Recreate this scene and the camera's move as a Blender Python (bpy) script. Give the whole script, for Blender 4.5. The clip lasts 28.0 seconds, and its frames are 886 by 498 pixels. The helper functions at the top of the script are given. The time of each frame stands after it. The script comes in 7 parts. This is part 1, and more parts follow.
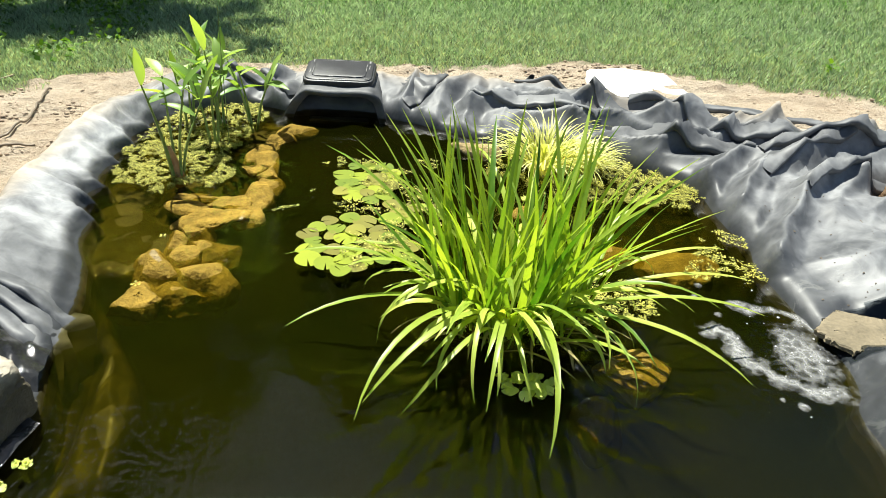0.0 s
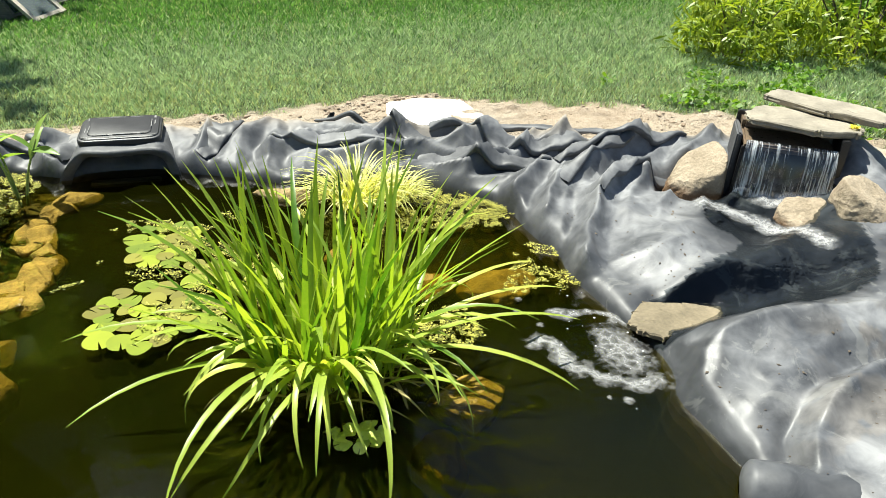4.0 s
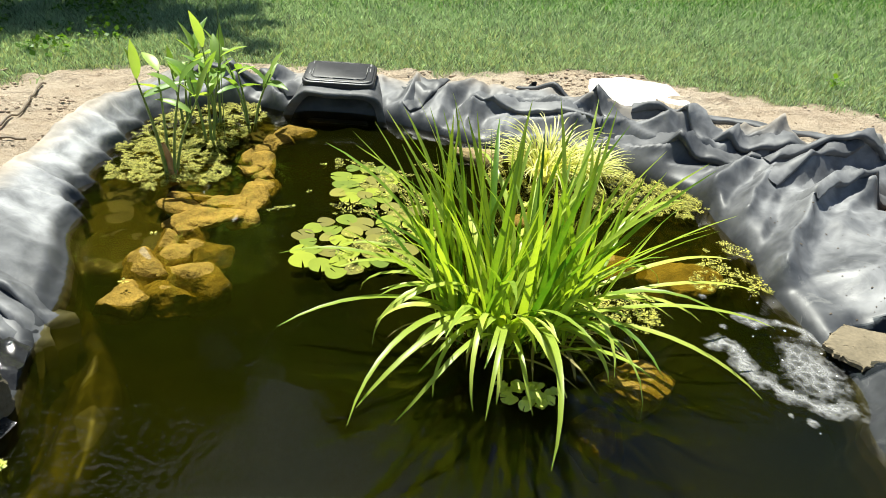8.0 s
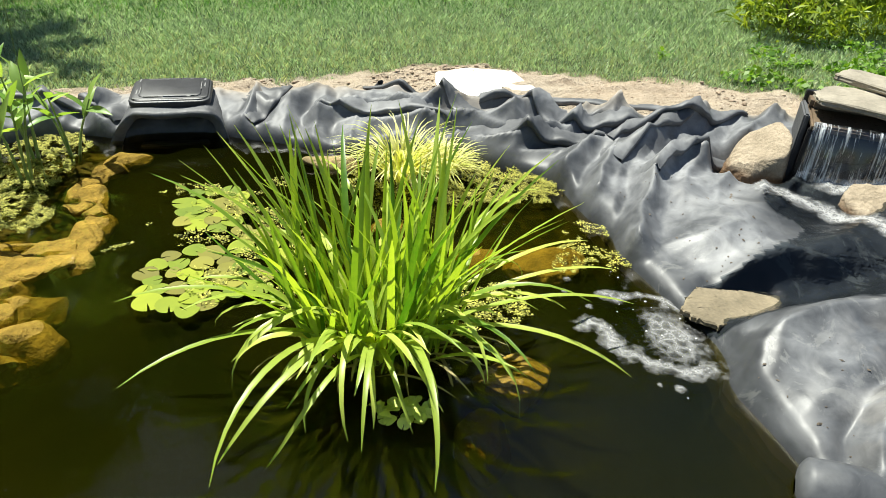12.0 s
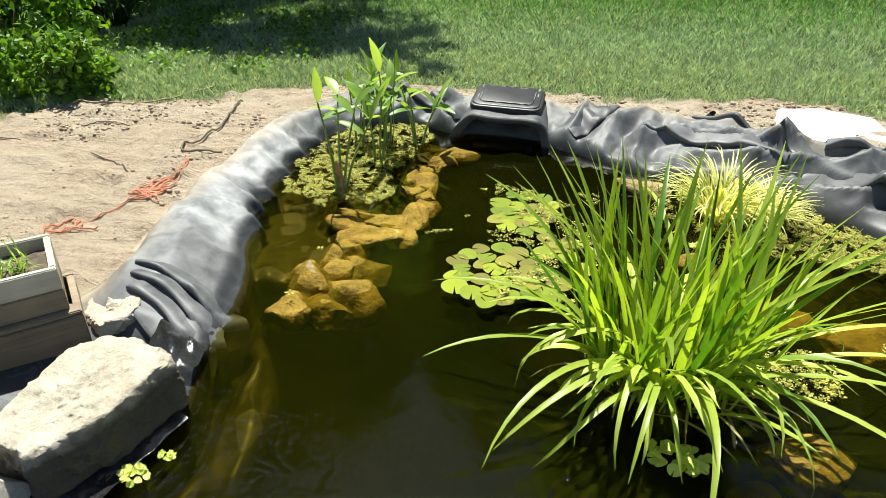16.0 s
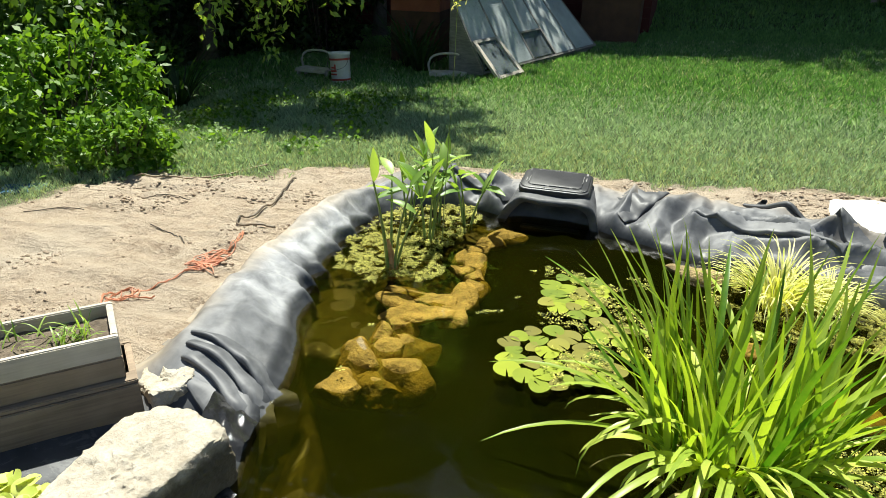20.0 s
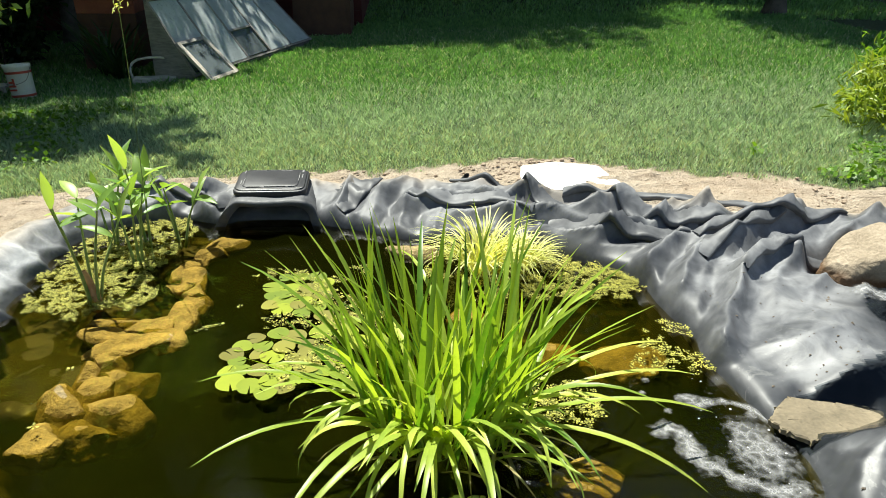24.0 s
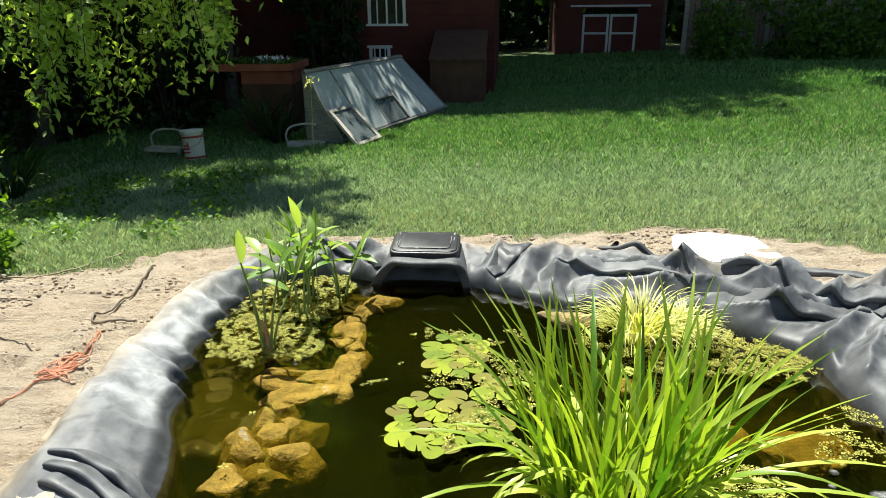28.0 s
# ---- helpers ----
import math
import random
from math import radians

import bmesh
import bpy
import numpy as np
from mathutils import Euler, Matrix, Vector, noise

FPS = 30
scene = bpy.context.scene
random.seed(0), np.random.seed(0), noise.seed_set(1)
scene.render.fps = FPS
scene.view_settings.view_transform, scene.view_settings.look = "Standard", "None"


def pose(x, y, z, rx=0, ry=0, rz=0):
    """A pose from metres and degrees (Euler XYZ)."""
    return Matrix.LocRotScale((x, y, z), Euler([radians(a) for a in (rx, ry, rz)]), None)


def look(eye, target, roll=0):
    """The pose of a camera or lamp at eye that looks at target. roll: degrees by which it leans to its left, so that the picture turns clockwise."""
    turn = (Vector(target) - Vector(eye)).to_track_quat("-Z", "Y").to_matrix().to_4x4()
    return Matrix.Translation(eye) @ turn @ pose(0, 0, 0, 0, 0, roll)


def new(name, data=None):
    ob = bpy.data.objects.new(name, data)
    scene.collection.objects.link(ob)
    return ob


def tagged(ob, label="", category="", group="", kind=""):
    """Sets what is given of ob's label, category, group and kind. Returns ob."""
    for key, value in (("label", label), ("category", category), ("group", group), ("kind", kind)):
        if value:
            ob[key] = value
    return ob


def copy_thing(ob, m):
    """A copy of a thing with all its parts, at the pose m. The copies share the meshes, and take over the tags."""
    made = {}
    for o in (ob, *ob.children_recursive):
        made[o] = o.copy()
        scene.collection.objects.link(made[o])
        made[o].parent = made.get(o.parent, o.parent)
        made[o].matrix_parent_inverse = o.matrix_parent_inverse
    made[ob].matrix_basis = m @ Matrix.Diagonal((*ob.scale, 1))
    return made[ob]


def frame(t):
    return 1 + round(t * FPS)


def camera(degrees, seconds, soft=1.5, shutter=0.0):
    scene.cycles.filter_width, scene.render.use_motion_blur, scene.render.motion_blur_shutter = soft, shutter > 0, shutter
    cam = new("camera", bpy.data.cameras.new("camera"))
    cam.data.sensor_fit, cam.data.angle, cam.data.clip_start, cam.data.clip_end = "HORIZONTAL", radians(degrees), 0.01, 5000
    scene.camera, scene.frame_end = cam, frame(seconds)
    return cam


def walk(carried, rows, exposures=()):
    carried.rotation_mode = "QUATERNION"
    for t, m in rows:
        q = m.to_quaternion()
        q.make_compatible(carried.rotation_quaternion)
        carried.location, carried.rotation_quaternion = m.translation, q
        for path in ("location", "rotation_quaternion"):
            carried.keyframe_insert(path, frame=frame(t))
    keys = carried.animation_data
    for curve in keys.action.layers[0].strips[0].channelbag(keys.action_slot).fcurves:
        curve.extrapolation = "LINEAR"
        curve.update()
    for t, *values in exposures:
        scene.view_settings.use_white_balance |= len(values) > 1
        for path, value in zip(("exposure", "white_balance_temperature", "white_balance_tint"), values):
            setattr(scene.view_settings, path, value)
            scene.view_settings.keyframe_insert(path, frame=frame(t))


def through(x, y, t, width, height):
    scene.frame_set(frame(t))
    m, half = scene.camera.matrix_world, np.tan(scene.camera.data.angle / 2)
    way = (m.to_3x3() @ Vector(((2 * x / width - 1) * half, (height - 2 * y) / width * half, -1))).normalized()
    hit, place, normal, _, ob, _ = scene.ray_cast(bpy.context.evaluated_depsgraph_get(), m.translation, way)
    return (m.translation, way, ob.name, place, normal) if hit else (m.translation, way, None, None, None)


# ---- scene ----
cam = camera(66.98, 28.0, soft=0.9)
# seconds, eye x y z, yaw, pitch, roll
PATH = [
    (0, 0.0133, -0.0471, 1.6676, -1.370, -33.132, 3.298),
    (0.5, 0.0020, -0.0375, 1.6592, 1.111, -32.619, 3.474),
    (1, 0.0304, -0.0210, 1.6151, 0.724, -32.076, 2.241),
    (1.5, 0.0432, 0.0026, 1.6231, -3.625, -31.613, 2.393),
    (2, 0.0504, 0.0125, 1.6252, -6.185, -30.885, 2.743),
    (2.5, 0.0680, 0.0219, 1.6232, -8.944, -30.524, 3.424),
    (3, 0.0823, 0.0316, 1.6228, -12.092, -29.950, 2.972),
    (3.5, 0.1074, 0.0372, 1.6198, -14.591, -29.636, 2.701),
    (4, 0.1252, 0.0435, 1.6206, -17.190, -29.218, 2.758),
    (4.5, 0.1249, 0.0445, 1.6166, -18.819, -28.929, 3.732),
    (6.5, 0.1144, 0.0377, 1.6048, -17.590, -28.845, 5.813),
    (7, 0.0571, -0.0120, 1.6718, -13.955, -31.158, 5.728),
    (7.5, 0.0060, -0.0083, 1.6449, -3.202, -32.036, 5.478),
    (8, 0.0000, 0.0000, 1.5950, -1.800, -32.054, 4.842),
    (8.5, 0.0057, 0.0047, 1.5858, -4.705, -32.623, 6.254),
    (9, -0.0024, 0.0182, 1.5984, -7.576, -31.889, 7.343),
    (9.5, -0.0338, 0.0390, 1.5947, -8.832, -31.277, 8.414),
    (10, -0.0153, 0.0613, 1.6021, -14.560, -30.438, 7.190),
    (10.5, 0.0337, 0.0838, 1.6054, -23.208, -29.429, 7.131),
    (11, 0.0516, 0.0746, 1.6138, -22.212, -29.928, 5.997),
    (11.5, 0.0555, 0.0710, 1.5957, -21.226, -30.484, 8.475),
    (12, 0.0894, 0.1087, 1.5996, -13.778, -31.775, 3.373),
    (12.5, 0.1218, 0.1197, 1.6679, -6.549, -30.736, 1.892),
    (14.5, 0.1233, 0.0604, 1.6954, 1.029, -29.828, -0.220),
    (15, 0.0531, 0.0826, 1.6693, 4.654, -30.891, 1.107),
    (15.5, 0.0101, 0.0810, 1.6526, 11.487, -31.956, 0.420),
    (16, 0.0046, 0.0705, 1.6403, 14.012, -31.562, 0.988),
    (16.5, 0.0211, 0.0523, 1.6259, 14.516, -31.244, 1.159),
    (17, 0.0593, 0.0460, 1.6447, 14.959, -29.489, -1.151),
    (17.5, 0.1032, 0.0571, 1.6421, 11.690, -28.374, 1.726),
    (18, 0.1563, 0.0793, 1.6351, 12.391, -27.105, 2.152),
    (18.5, 0.1037, 0.1037, 1.6144, 16.544, -27.176, 0.676),
    (19, 0.0025, 0.0918, 1.6105, 17.586, -26.584, 1.547),
    (19.5, -0.0581, 0.0778, 1.6238, 18.221, -24.942, 1.670),
    (20, -0.0911, 0.0489, 1.6353, 17.156, -24.799, 1.343),
    (20.5, -0.0889, 0.0350, 1.6305, 9.154, -24.151, 0.569),
    (21, -0.0475, 0.0605, 1.6294, 2.853, -24.563, 2.675),
    (21.5, -0.0100, 0.0882, 1.6277, -3.115, -24.094, 3.345),
    (23.5, 0.1560, 0.0677, 1.6459, -6.950, -26.292, 1.441),
    (24, 0.1543, 0.0872, 1.6481, -4.598, -24.865, 0.969),
    (24.5, 0.0873, 0.0814, 1.6616, -2.893, -22.805, 1.118),
    (25, 0.0496, 0.1226, 1.6405, 0.132, -21.221, 1.936),
    (25.5, 0.0278, 0.1166, 1.6363, 0.832, -21.281, 1.834),
    (26, 0.0059, 0.1070, 1.6351, 1.253, -22.461, 1.961),
    (26.5, -0.0049, 0.1029, 1.6307, 1.461, -23.074, 1.538),
    (27, -0.0218, 0.0936, 1.6372, 1.155, -22.211, 1.363),
    (27.5, -0.0738, 0.0770, 1.6765, 3.609, -21.064, -0.030),
    (28, -0.0963, 0.0472, 1.6811, 5.548, -19.648, -0.451),
]
walk(cam, [(t, pose(x, y, z, 90 + p, 0, w) @ pose(0, 0, 0, 0, 0, r)) for t, x, y, z, w, p, r in PATH], exposures=[(0, 1.15, 6350, 3.0), (3.5, 1.15, 6350, 3.0), (8, 1.05, 6350, 3.0), (12, 1.03, 6350, 3.0), (15, 0.98, 6350, 3.0), (21, 0.98, 6350, 3.0), (24, 1.04, 6350, 3.0), (28, 1.04, 6350, 3.0)])

# ---- world and sun ----
SUN = Vector((-0.20, 0.38, 0.90)).normalized()
world = bpy.data.worlds.new("sky")
scene.world = world
world.use_nodes = True
wn = world.node_tree
sky = wn.nodes.new("ShaderNodeTexSky")
sky.sky_type, sky.sun_disc = "NISHITA", False
sky.sun_elevation, sky.sun_rotation = math.asin(SUN.z), math.atan2(SUN.x, SUN.y)
wn.links.new(sky.outputs[0], wn.nodes["Background"].inputs[0])
wn.nodes["Background"].inputs[1].default_value = 0.05
lamp = bpy.data.lights.new("sun", "SUN")
lamp.energy, lamp.angle, lamp.color = 5.0, radians(0.55), (1.0, 0.95, 0.86)
new("sun", lamp).matrix_world = look(SUN * 40, (0, 0, 0))

# ---- mesh helpers ----
def link(name, me, material=None, parent=None, label="", smooth=True):
    if material is not None and not me.materials:
        me.materials.append(material)
    if smooth:
        me.shade_smooth()
    ob = new(name, me)
    if parent is not None:
        ob.parent = parent
    return tagged(ob, label)


def raw(verts, faces):
    me = bpy.data.meshes.new("m")
    me.from_pydata([tuple(v) for v in verts], [], [tuple(q) for q in faces])
    me.update()
    return me


def quads(verts, idx, k=4):
    """A mesh from arrays: verts (n, 3), idx (m, k)."""
    verts, idx = np.asarray(verts, np.float32), np.asarray(idx, np.int32)
    me = bpy.data.meshes.new("m")
    me.vertices.add(len(verts))
    me.vertices.foreach_set("co", verts.ravel())
    me.loops.add(idx.size)
    me.loops.foreach_set("vertex_index", idx.ravel())
    me.polygons.add(len(idx))
    me.polygons.foreach_set("loop_start", np.arange(0, idx.size, k, dtype=np.int32))
    me.update(calc_edges=True)
    me.validate()
    return me


def part(name, bm, material, parent=None, label="", smooth=True):
    me = bpy.data.meshes.new(name)
    bm.to_mesh(me)
    bm.free()
    ob = link(name, me, material, parent, label, smooth)
    me.set_sharp_from_angle(angle=radians(28))
    return ob


def empty(name, x, y, z, rz=0.0, rx=0.0, ry=0.0):
    ob = new(name)
    ob.matrix_basis = pose(x, y, z, rx, ry, rz)
    return ob


def grid_mesh(xs, ys, zf, keep=None):
    X, Y = np.meshgrid(xs, ys)
    Z = zf(X, Y)
    n, m = X.shape
    i = np.arange(n * m).reshape(n, m)
    f = np.stack([i[:-1, :-1], i[:-1, 1:], i[1:, 1:], i[1:, :-1]], -1).reshape(-1, 4)
    v = np.stack([X, Y, Z], -1).reshape(-1, 3)
    if keep is not None:
        k = keep(X, Y).ravel()
        f = f[k[f].all(1)]
        used = np.unique(f)
        back = np.full(n * m, -1)
        back[used] = np.arange(len(used))
        v, f = v[used], back[f]
    return quads(v, f), v


def hash2(i, j, s):
    h = (i.astype(np.int64) * 374761393 + j.astype(np.int64) * 668265263 + s * 982451653) & 0x7FFFFFFF
    h = ((h ^ (h >> 13)) * 1274126177) & 0x7FFFFFFF
    return ((h ^ (h >> 16)) & 0xFFFF) / 65535.0


def vnoise(x, y, s=0):
    """Smooth noise from 0 to 1 on arrays."""
    x, y = np.asarray(x, float), np.asarray(y, float)
    i, j = np.floor(x).astype(np.int64), np.floor(y).astype(np.int64)
    u, v = x - i, y - j
    u, v = u * u * u * (u * (u * 6 - 15) + 10), v * v * v * (v * (v * 6 - 15) + 10)
    a, b, c, d = hash2(i, j, s), hash2(i + 1, j, s), hash2(i, j + 1, s), hash2(i + 1, j + 1, s)
    return (a * (1 - u) + b * u) * (1 - v) + (c * (1 - u) + d * u) * v


def fbm(x, y, s=0, octaves=4):
    t, a, w = 0.0, 0.5, 0.0
    for k in range(octaves):
        t = t + a * vnoise(x * 2 ** k, y * 2 ** k, s + 17 * k)
        w += a
        a *= 0.5
    return t / w


def ridge(x, y, s=0):
    return (1 - np.abs(2 * vnoise(x, y, s) - 1)) ** 2


def sstep(a, b, x):
    t = np.clip((x - a) / (b - a), 0, 1)
    return t * t * (3 - 2 * t)


def sdf(poly, X, Y):
    """Distance to a closed outline, positive inside."""
    X, Y = np.asarray(X, float), np.asarray(Y, float)
    d, inside = np.full(X.shape, 1e9), np.zeros(X.shape, bool)
    n = len(poly)
    for k in range(n):
        (ax, ay), (bx, by) = poly[k], poly[(k + 1) % n]
        ex, ey = bx - ax, by - ay
        t = np.clip(((X - ax) * ex + (Y - ay) * ey) / (ex * ex + ey * ey + 1e-12), 0, 1)
        d = np.minimum(d, np.hypot(X - ax - t * ex, Y - ay - t * ey))
        cross = (ay > Y) != (by > Y)
        inside ^= cross & (X < (bx - ax) * (Y - ay) / (by - ay + 1e-12) + ax)
    return np.where(inside, d, -d)


def soften(poly, rounds=2):
    for _ in range(rounds):
        q = []
        for k in range(len(poly)):
            a, b = poly[k], poly[(k + 1) % len(poly)]
            q += [(a[0] * .75 + b[0] * .25, a[1] * .75 + b[1] * .25), (a[0] * .25 + b[0] * .75, a[1] * .25 + b[1] * .75)]
        poly = q
    return poly


def crease(x, y, s=0):
    """Sharp-crested folds with flat cloth between them."""
    return np.maximum(0, 1 - 2.6 * np.abs(vnoise(x, y, s) - 0.5)) ** 1.5


def facet(x, y, s=0):
    """Crumpled panels: 1 along the sharp creases between them, falling to 0 in their middles."""
    x, y = np.asarray(x, float), np.asarray(y, float)
    i, j = np.floor(x).astype(np.int64), np.floor(y).astype(np.int64)
    f1 = f2 = np.full(x.shape, 9.0)
    for di in (-1, 0, 1):
        for dj in (-1, 0, 1):
            a, b = i + di, j + dj
            d = np.hypot(a + 0.15 + 0.7 * hash2(a, b, s) - x, b + 0.15 + 0.7 * hash2(a, b, s + 7) - y)
            f1, f2 = np.minimum(f1, d), np.minimum(f2, np.maximum(f1, d))
    return np.clip(1 - (f2 - f1) * 1.3, 0, 1) ** 1.3


def rope(X, Y, pts, width, height):
    """A long fold that follows a line."""
    d = np.full(np.shape(X), 1e9)
    for (ax, ay), (bx, by) in zip(pts, pts[1:]):
        ex, ey = bx - ax, by - ay
        t = np.clip(((X - ax) * ex + (Y - ay) * ey) / (ex * ex + ey * ey), 0, 1)
        d = np.minimum(d, np.hypot(X - ax - t * ex, Y - ay - t * ey))
    return height * np.maximum(0, 1 - d / width) ** 1.4


def hill(X, Y, cx, cy, rx, ry, deg, h):
    c, s = math.cos(radians(deg)), math.sin(radians(deg))
    u, v = (X - cx) * c + (Y - cy) * s, -(X - cx) * s + (Y - cy) * c
    return h * np.exp(-(u / rx) ** 2 - (v / ry) ** 2)


# ---- tubes, leaves ----
def tube_arrays(pts, radii, seg=8, base=0):
    pts = [Vector(p) for p in pts]
    V, F = [], []
    for i, p in enumerate(pts):
        d = (pts[min(i + 1, len(pts) - 1)] - pts[max(i - 1, 0)]).normalized()
        s = d.cross(Vector((0, 0, 1)) if abs(d.z) < 0.9 else Vector((1, 0, 0))).normalized()
        u = s.cross(d)
        for k in range(seg):
            a = 2 * math.pi * k / seg
            V.append(tuple(p + (s * math.cos(a) + u * math.sin(a)) * radii[i]))
    for i in range(len(pts) - 1):
        for k in range(seg):
            F.append((base + i * seg + k, base + i * seg + (k + 1) % seg, base + (i + 1) * seg + (k + 1) % seg, base + (i + 1) * seg + k))
    return V, F


def tubes(list_of):
    V, F = [], []
    for pts, radii, seg in list_of:
        v, f = tube_arrays(pts, radii, seg, len(V))
        V += v
        F += f
    return raw(V, F)


def spline(pts, n=6):
    """A smooth line through points."""
    P = [Vector(pts[0])] + [Vector(p) for p in pts] + [Vector(pts[-1])]
    out = []
    for i in range(1, len(P) - 2):
        for k in range(n):
            t = k / n
            a, b, c, d = P[i - 1], P[i], P[i + 1], P[i + 2]
            out.append(0.5 * (2 * b + (c - a) * t + (2 * a - 5 * b + 4 * c - d) * t * t + (3 * b - a - 3 * c + d) * t ** 3))
    return out + [P[-2]]


def leaf_mesh(P, size, rng, aspect=0.45, up=0.3, hang=0.0):
    """Many small pointed leaves at the places P."""
    n = len(P)
    size = np.broadcast_to(size, n)[:, None]
    u = rng.normal(size=(n, 3)) + np.array([0, 0, -hang])
    u /= np.linalg.norm(u, axis=1, keepdims=True)
    w = rng.normal(size=(n, 3)) + np.array([0, 0, up * 3])
    v = np.cross(w, u)
    v /= np.linalg.norm(v, axis=1, keepdims=True) + 1e-9
    m = np.cross(u, v)
    A, C = P, P + u * size
    mid = P + u * size * 0.45 + m * size * 0.08
    V = np.stack([A, mid + v * size * aspect / 2, C, mid - v * size * aspect / 2], 1).reshape(-1, 3)
    return quads(V, np.arange(4 * n).reshape(n, 4))


def clumps(rng, n, centre, radii, count, spread):
    """Places gathered in clumps inside an ellipsoid, with gaps between."""
    c = rng.normal(size=(count, 3))
    c = c / np.linalg.norm(c, axis=1, keepdims=True) * rng.uniform(0.35, 1.0, (count, 1)) ** 0.6 * np.array(radii) + np.array(centre)
    k = rng.integers(0, count, n)
    return c[k] + rng.normal(size=(n, 3)) * spread * rng.uniform(0.5, 1.2, (count, 1))[k]


# ---- materials ----
class Nodes:
    """A principled material with short calls for its nodes."""

    def __init__(self, name):
        self.m = bpy.data.materials.new(name)
        self.m.use_nodes = True
        self.t = self.m.node_tree
        self.p = self.t.nodes["Principled BSDF"]
        self.out = self.t.nodes["Material Output"]

    def add(self, kind, **values):
        n = self.t.nodes.new(kind)
        for k, v in values.items():
            if k in n.inputs:
                n.inputs[k].default_value = v
            elif k == "data_type":
                n.data_type = v
            elif k == "blend_type":
                n.blend_type = v
            elif k == "operation":
                n.operation = v
            elif k == "feature":
                n.feature = v
            elif k == "attribute_name":
                n.attribute_name = v
        return n

    def join(self, a, b):
        self.t.links.new(a, b)

    def coords(self, which="Object"):
        return self.add("ShaderNodeTexCoord").outputs[which]

    def noise(self, scale, detail=4.0, rough=0.55, vec=None, dist=0.0):
        n = self.add("ShaderNodeTexNoise", Scale=scale, Detail=detail, Roughness=rough, Distortion=dist)
        self.join(vec if vec is not None else self.pos(), n.inputs["Vector"])
        return n.outputs["Fac"]

    def pos(self):
        return self.add("ShaderNodeNewGeometry").outputs["Position"]

    def ramp(self, fac, *stops):
        n = self.add("ShaderNodeValToRGB")
        e = n.color_ramp.elements
        while len(e) < len(stops):
            e.new(0.5)
        for el, (at, col) in zip(e, stops):
            el.position = at
            el.color = (*col, 1) if isinstance(col, tuple) else (col, col, col, 1)
        self.join(fac, n.inputs[0])
        return n.outputs[0]

    def mix(self, fac, a, b, blend="MIX"):
        n = self.add("ShaderNodeMix", data_type="RGBA", blend_type=blend)
        for k, v in ((0, fac), (6, a), (7, b)):
            sock = n.inputs[k]
            if isinstance(v, (int, float)):
                sock.default_value = v if k == 0 else (v, v, v, 1)
            elif isinstance(v, tuple):
                sock.default_value = (*v, 1)
            else:
                self.join(v, sock)
        return n.outputs[2]

    def math(self, op, a, b=0.0):
        n = self.add("ShaderNodeMath", operation=op)
        for sock, v in ((n.inputs[0], a), (n.inputs[1], b)):
            if isinstance(v, (int, float)):
                sock.default_value = v
            else:
                self.join(v, sock)
        return n.outputs[0]

    def bump(self, height, strength=0.5, distance=0.01):
        n = self.add("ShaderNodeBump", Strength=strength, Distance=distance)
        self.join(height, n.inputs["Height"])
        self.join(n.outputs[0], self.p.inputs["Normal"])
        return n.outputs[0]

    def set(self, socket, v):
        s = self.p.inputs[socket]
        if isinstance(v, tuple):
            s.default_value = (*v, 1)
        elif isinstance(v, (int, float)):
            s.default_value = v
        else:
            self.join(v, s)
        return self


def surface(name, dark, light, scale=6.0, fine=60.0, rough=0.8, bump=0.4, depth=0.01, random_tone=0.0, metal=0.0, spec=0.5, own=False):
    """Two-scale mottled surface. own: the pattern follows the object, not the place."""
    n = Nodes(name)
    vec = n.coords() if own else n.pos()
    big, small = n.noise(scale, 5, 0.6, vec), n.noise(fine, 4, 0.65, vec)
    col = n.ramp(n.math("ADD", n.math("MULTIPLY", big, 0.65), n.math("MULTIPLY", small, 0.35)), (0.34, dark), (0.66, light))
    if random_tone:
        info = n.add("ShaderNodeObjectInfo").outputs["Random"]
        tone = n.add("ShaderNodeMapRange", **{"To Min": 1 - random_tone, "To Max": 1 + random_tone})
        n.join(info, tone.inputs[0])
        col = n.mix(1.0, col, tone.outputs[0], "MULTIPLY")
    n.set("Base Color", col).set("Metallic", metal).set("Specular IOR Level", spec)
    n.set("Roughness", n.ramp(small, (0.3, max(rough - 0.12, 0.02)), (0.7, min(rough + 0.1, 1.0))))
    n.bump(n.math("ADD", n.math("MULTIPLY", big, 1.0), n.math("MULTIPLY", small, 0.4)), bump, depth)
    return n.m


def leafy(name, dark, light, rough=0.42, through=0.45, scale=30.0, glow=(1.25, 1.2, 0.45), patch=0.25):
    """Leaves that let light through; tone varies from leaf to leaf."""
    n = Nodes(name)
    geo = n.add("ShaderNodeNewGeometry")
    info = n.add("ShaderNodeObjectInfo")
    r = n.math("FRACT", n.math("ADD", geo.outputs["Random Per Island"], info.outputs["Random"]))
    mott = n.noise(scale, 3)
    col = n.ramp(n.math("ADD", n.math("MULTIPLY", r, 1 - patch), n.math("MULTIPLY", mott, patch)), (0.1, dark), (0.9, light))
    n.set("Base Color", col).set("Roughness", rough)
    tr = n.add("ShaderNodeBsdfTranslucent")
    n.join(n.mix(1.0, col, glow, "MULTIPLY"), tr.inputs[0])
    ms = n.add("ShaderNodeMixShader", Fac=through)
    n.join(n.p.outputs[0], ms.inputs[1])
    n.join(tr.outputs[0], ms.inputs[2])
    n.join(ms.outputs[0], n.out.inputs[0])
    return n.m


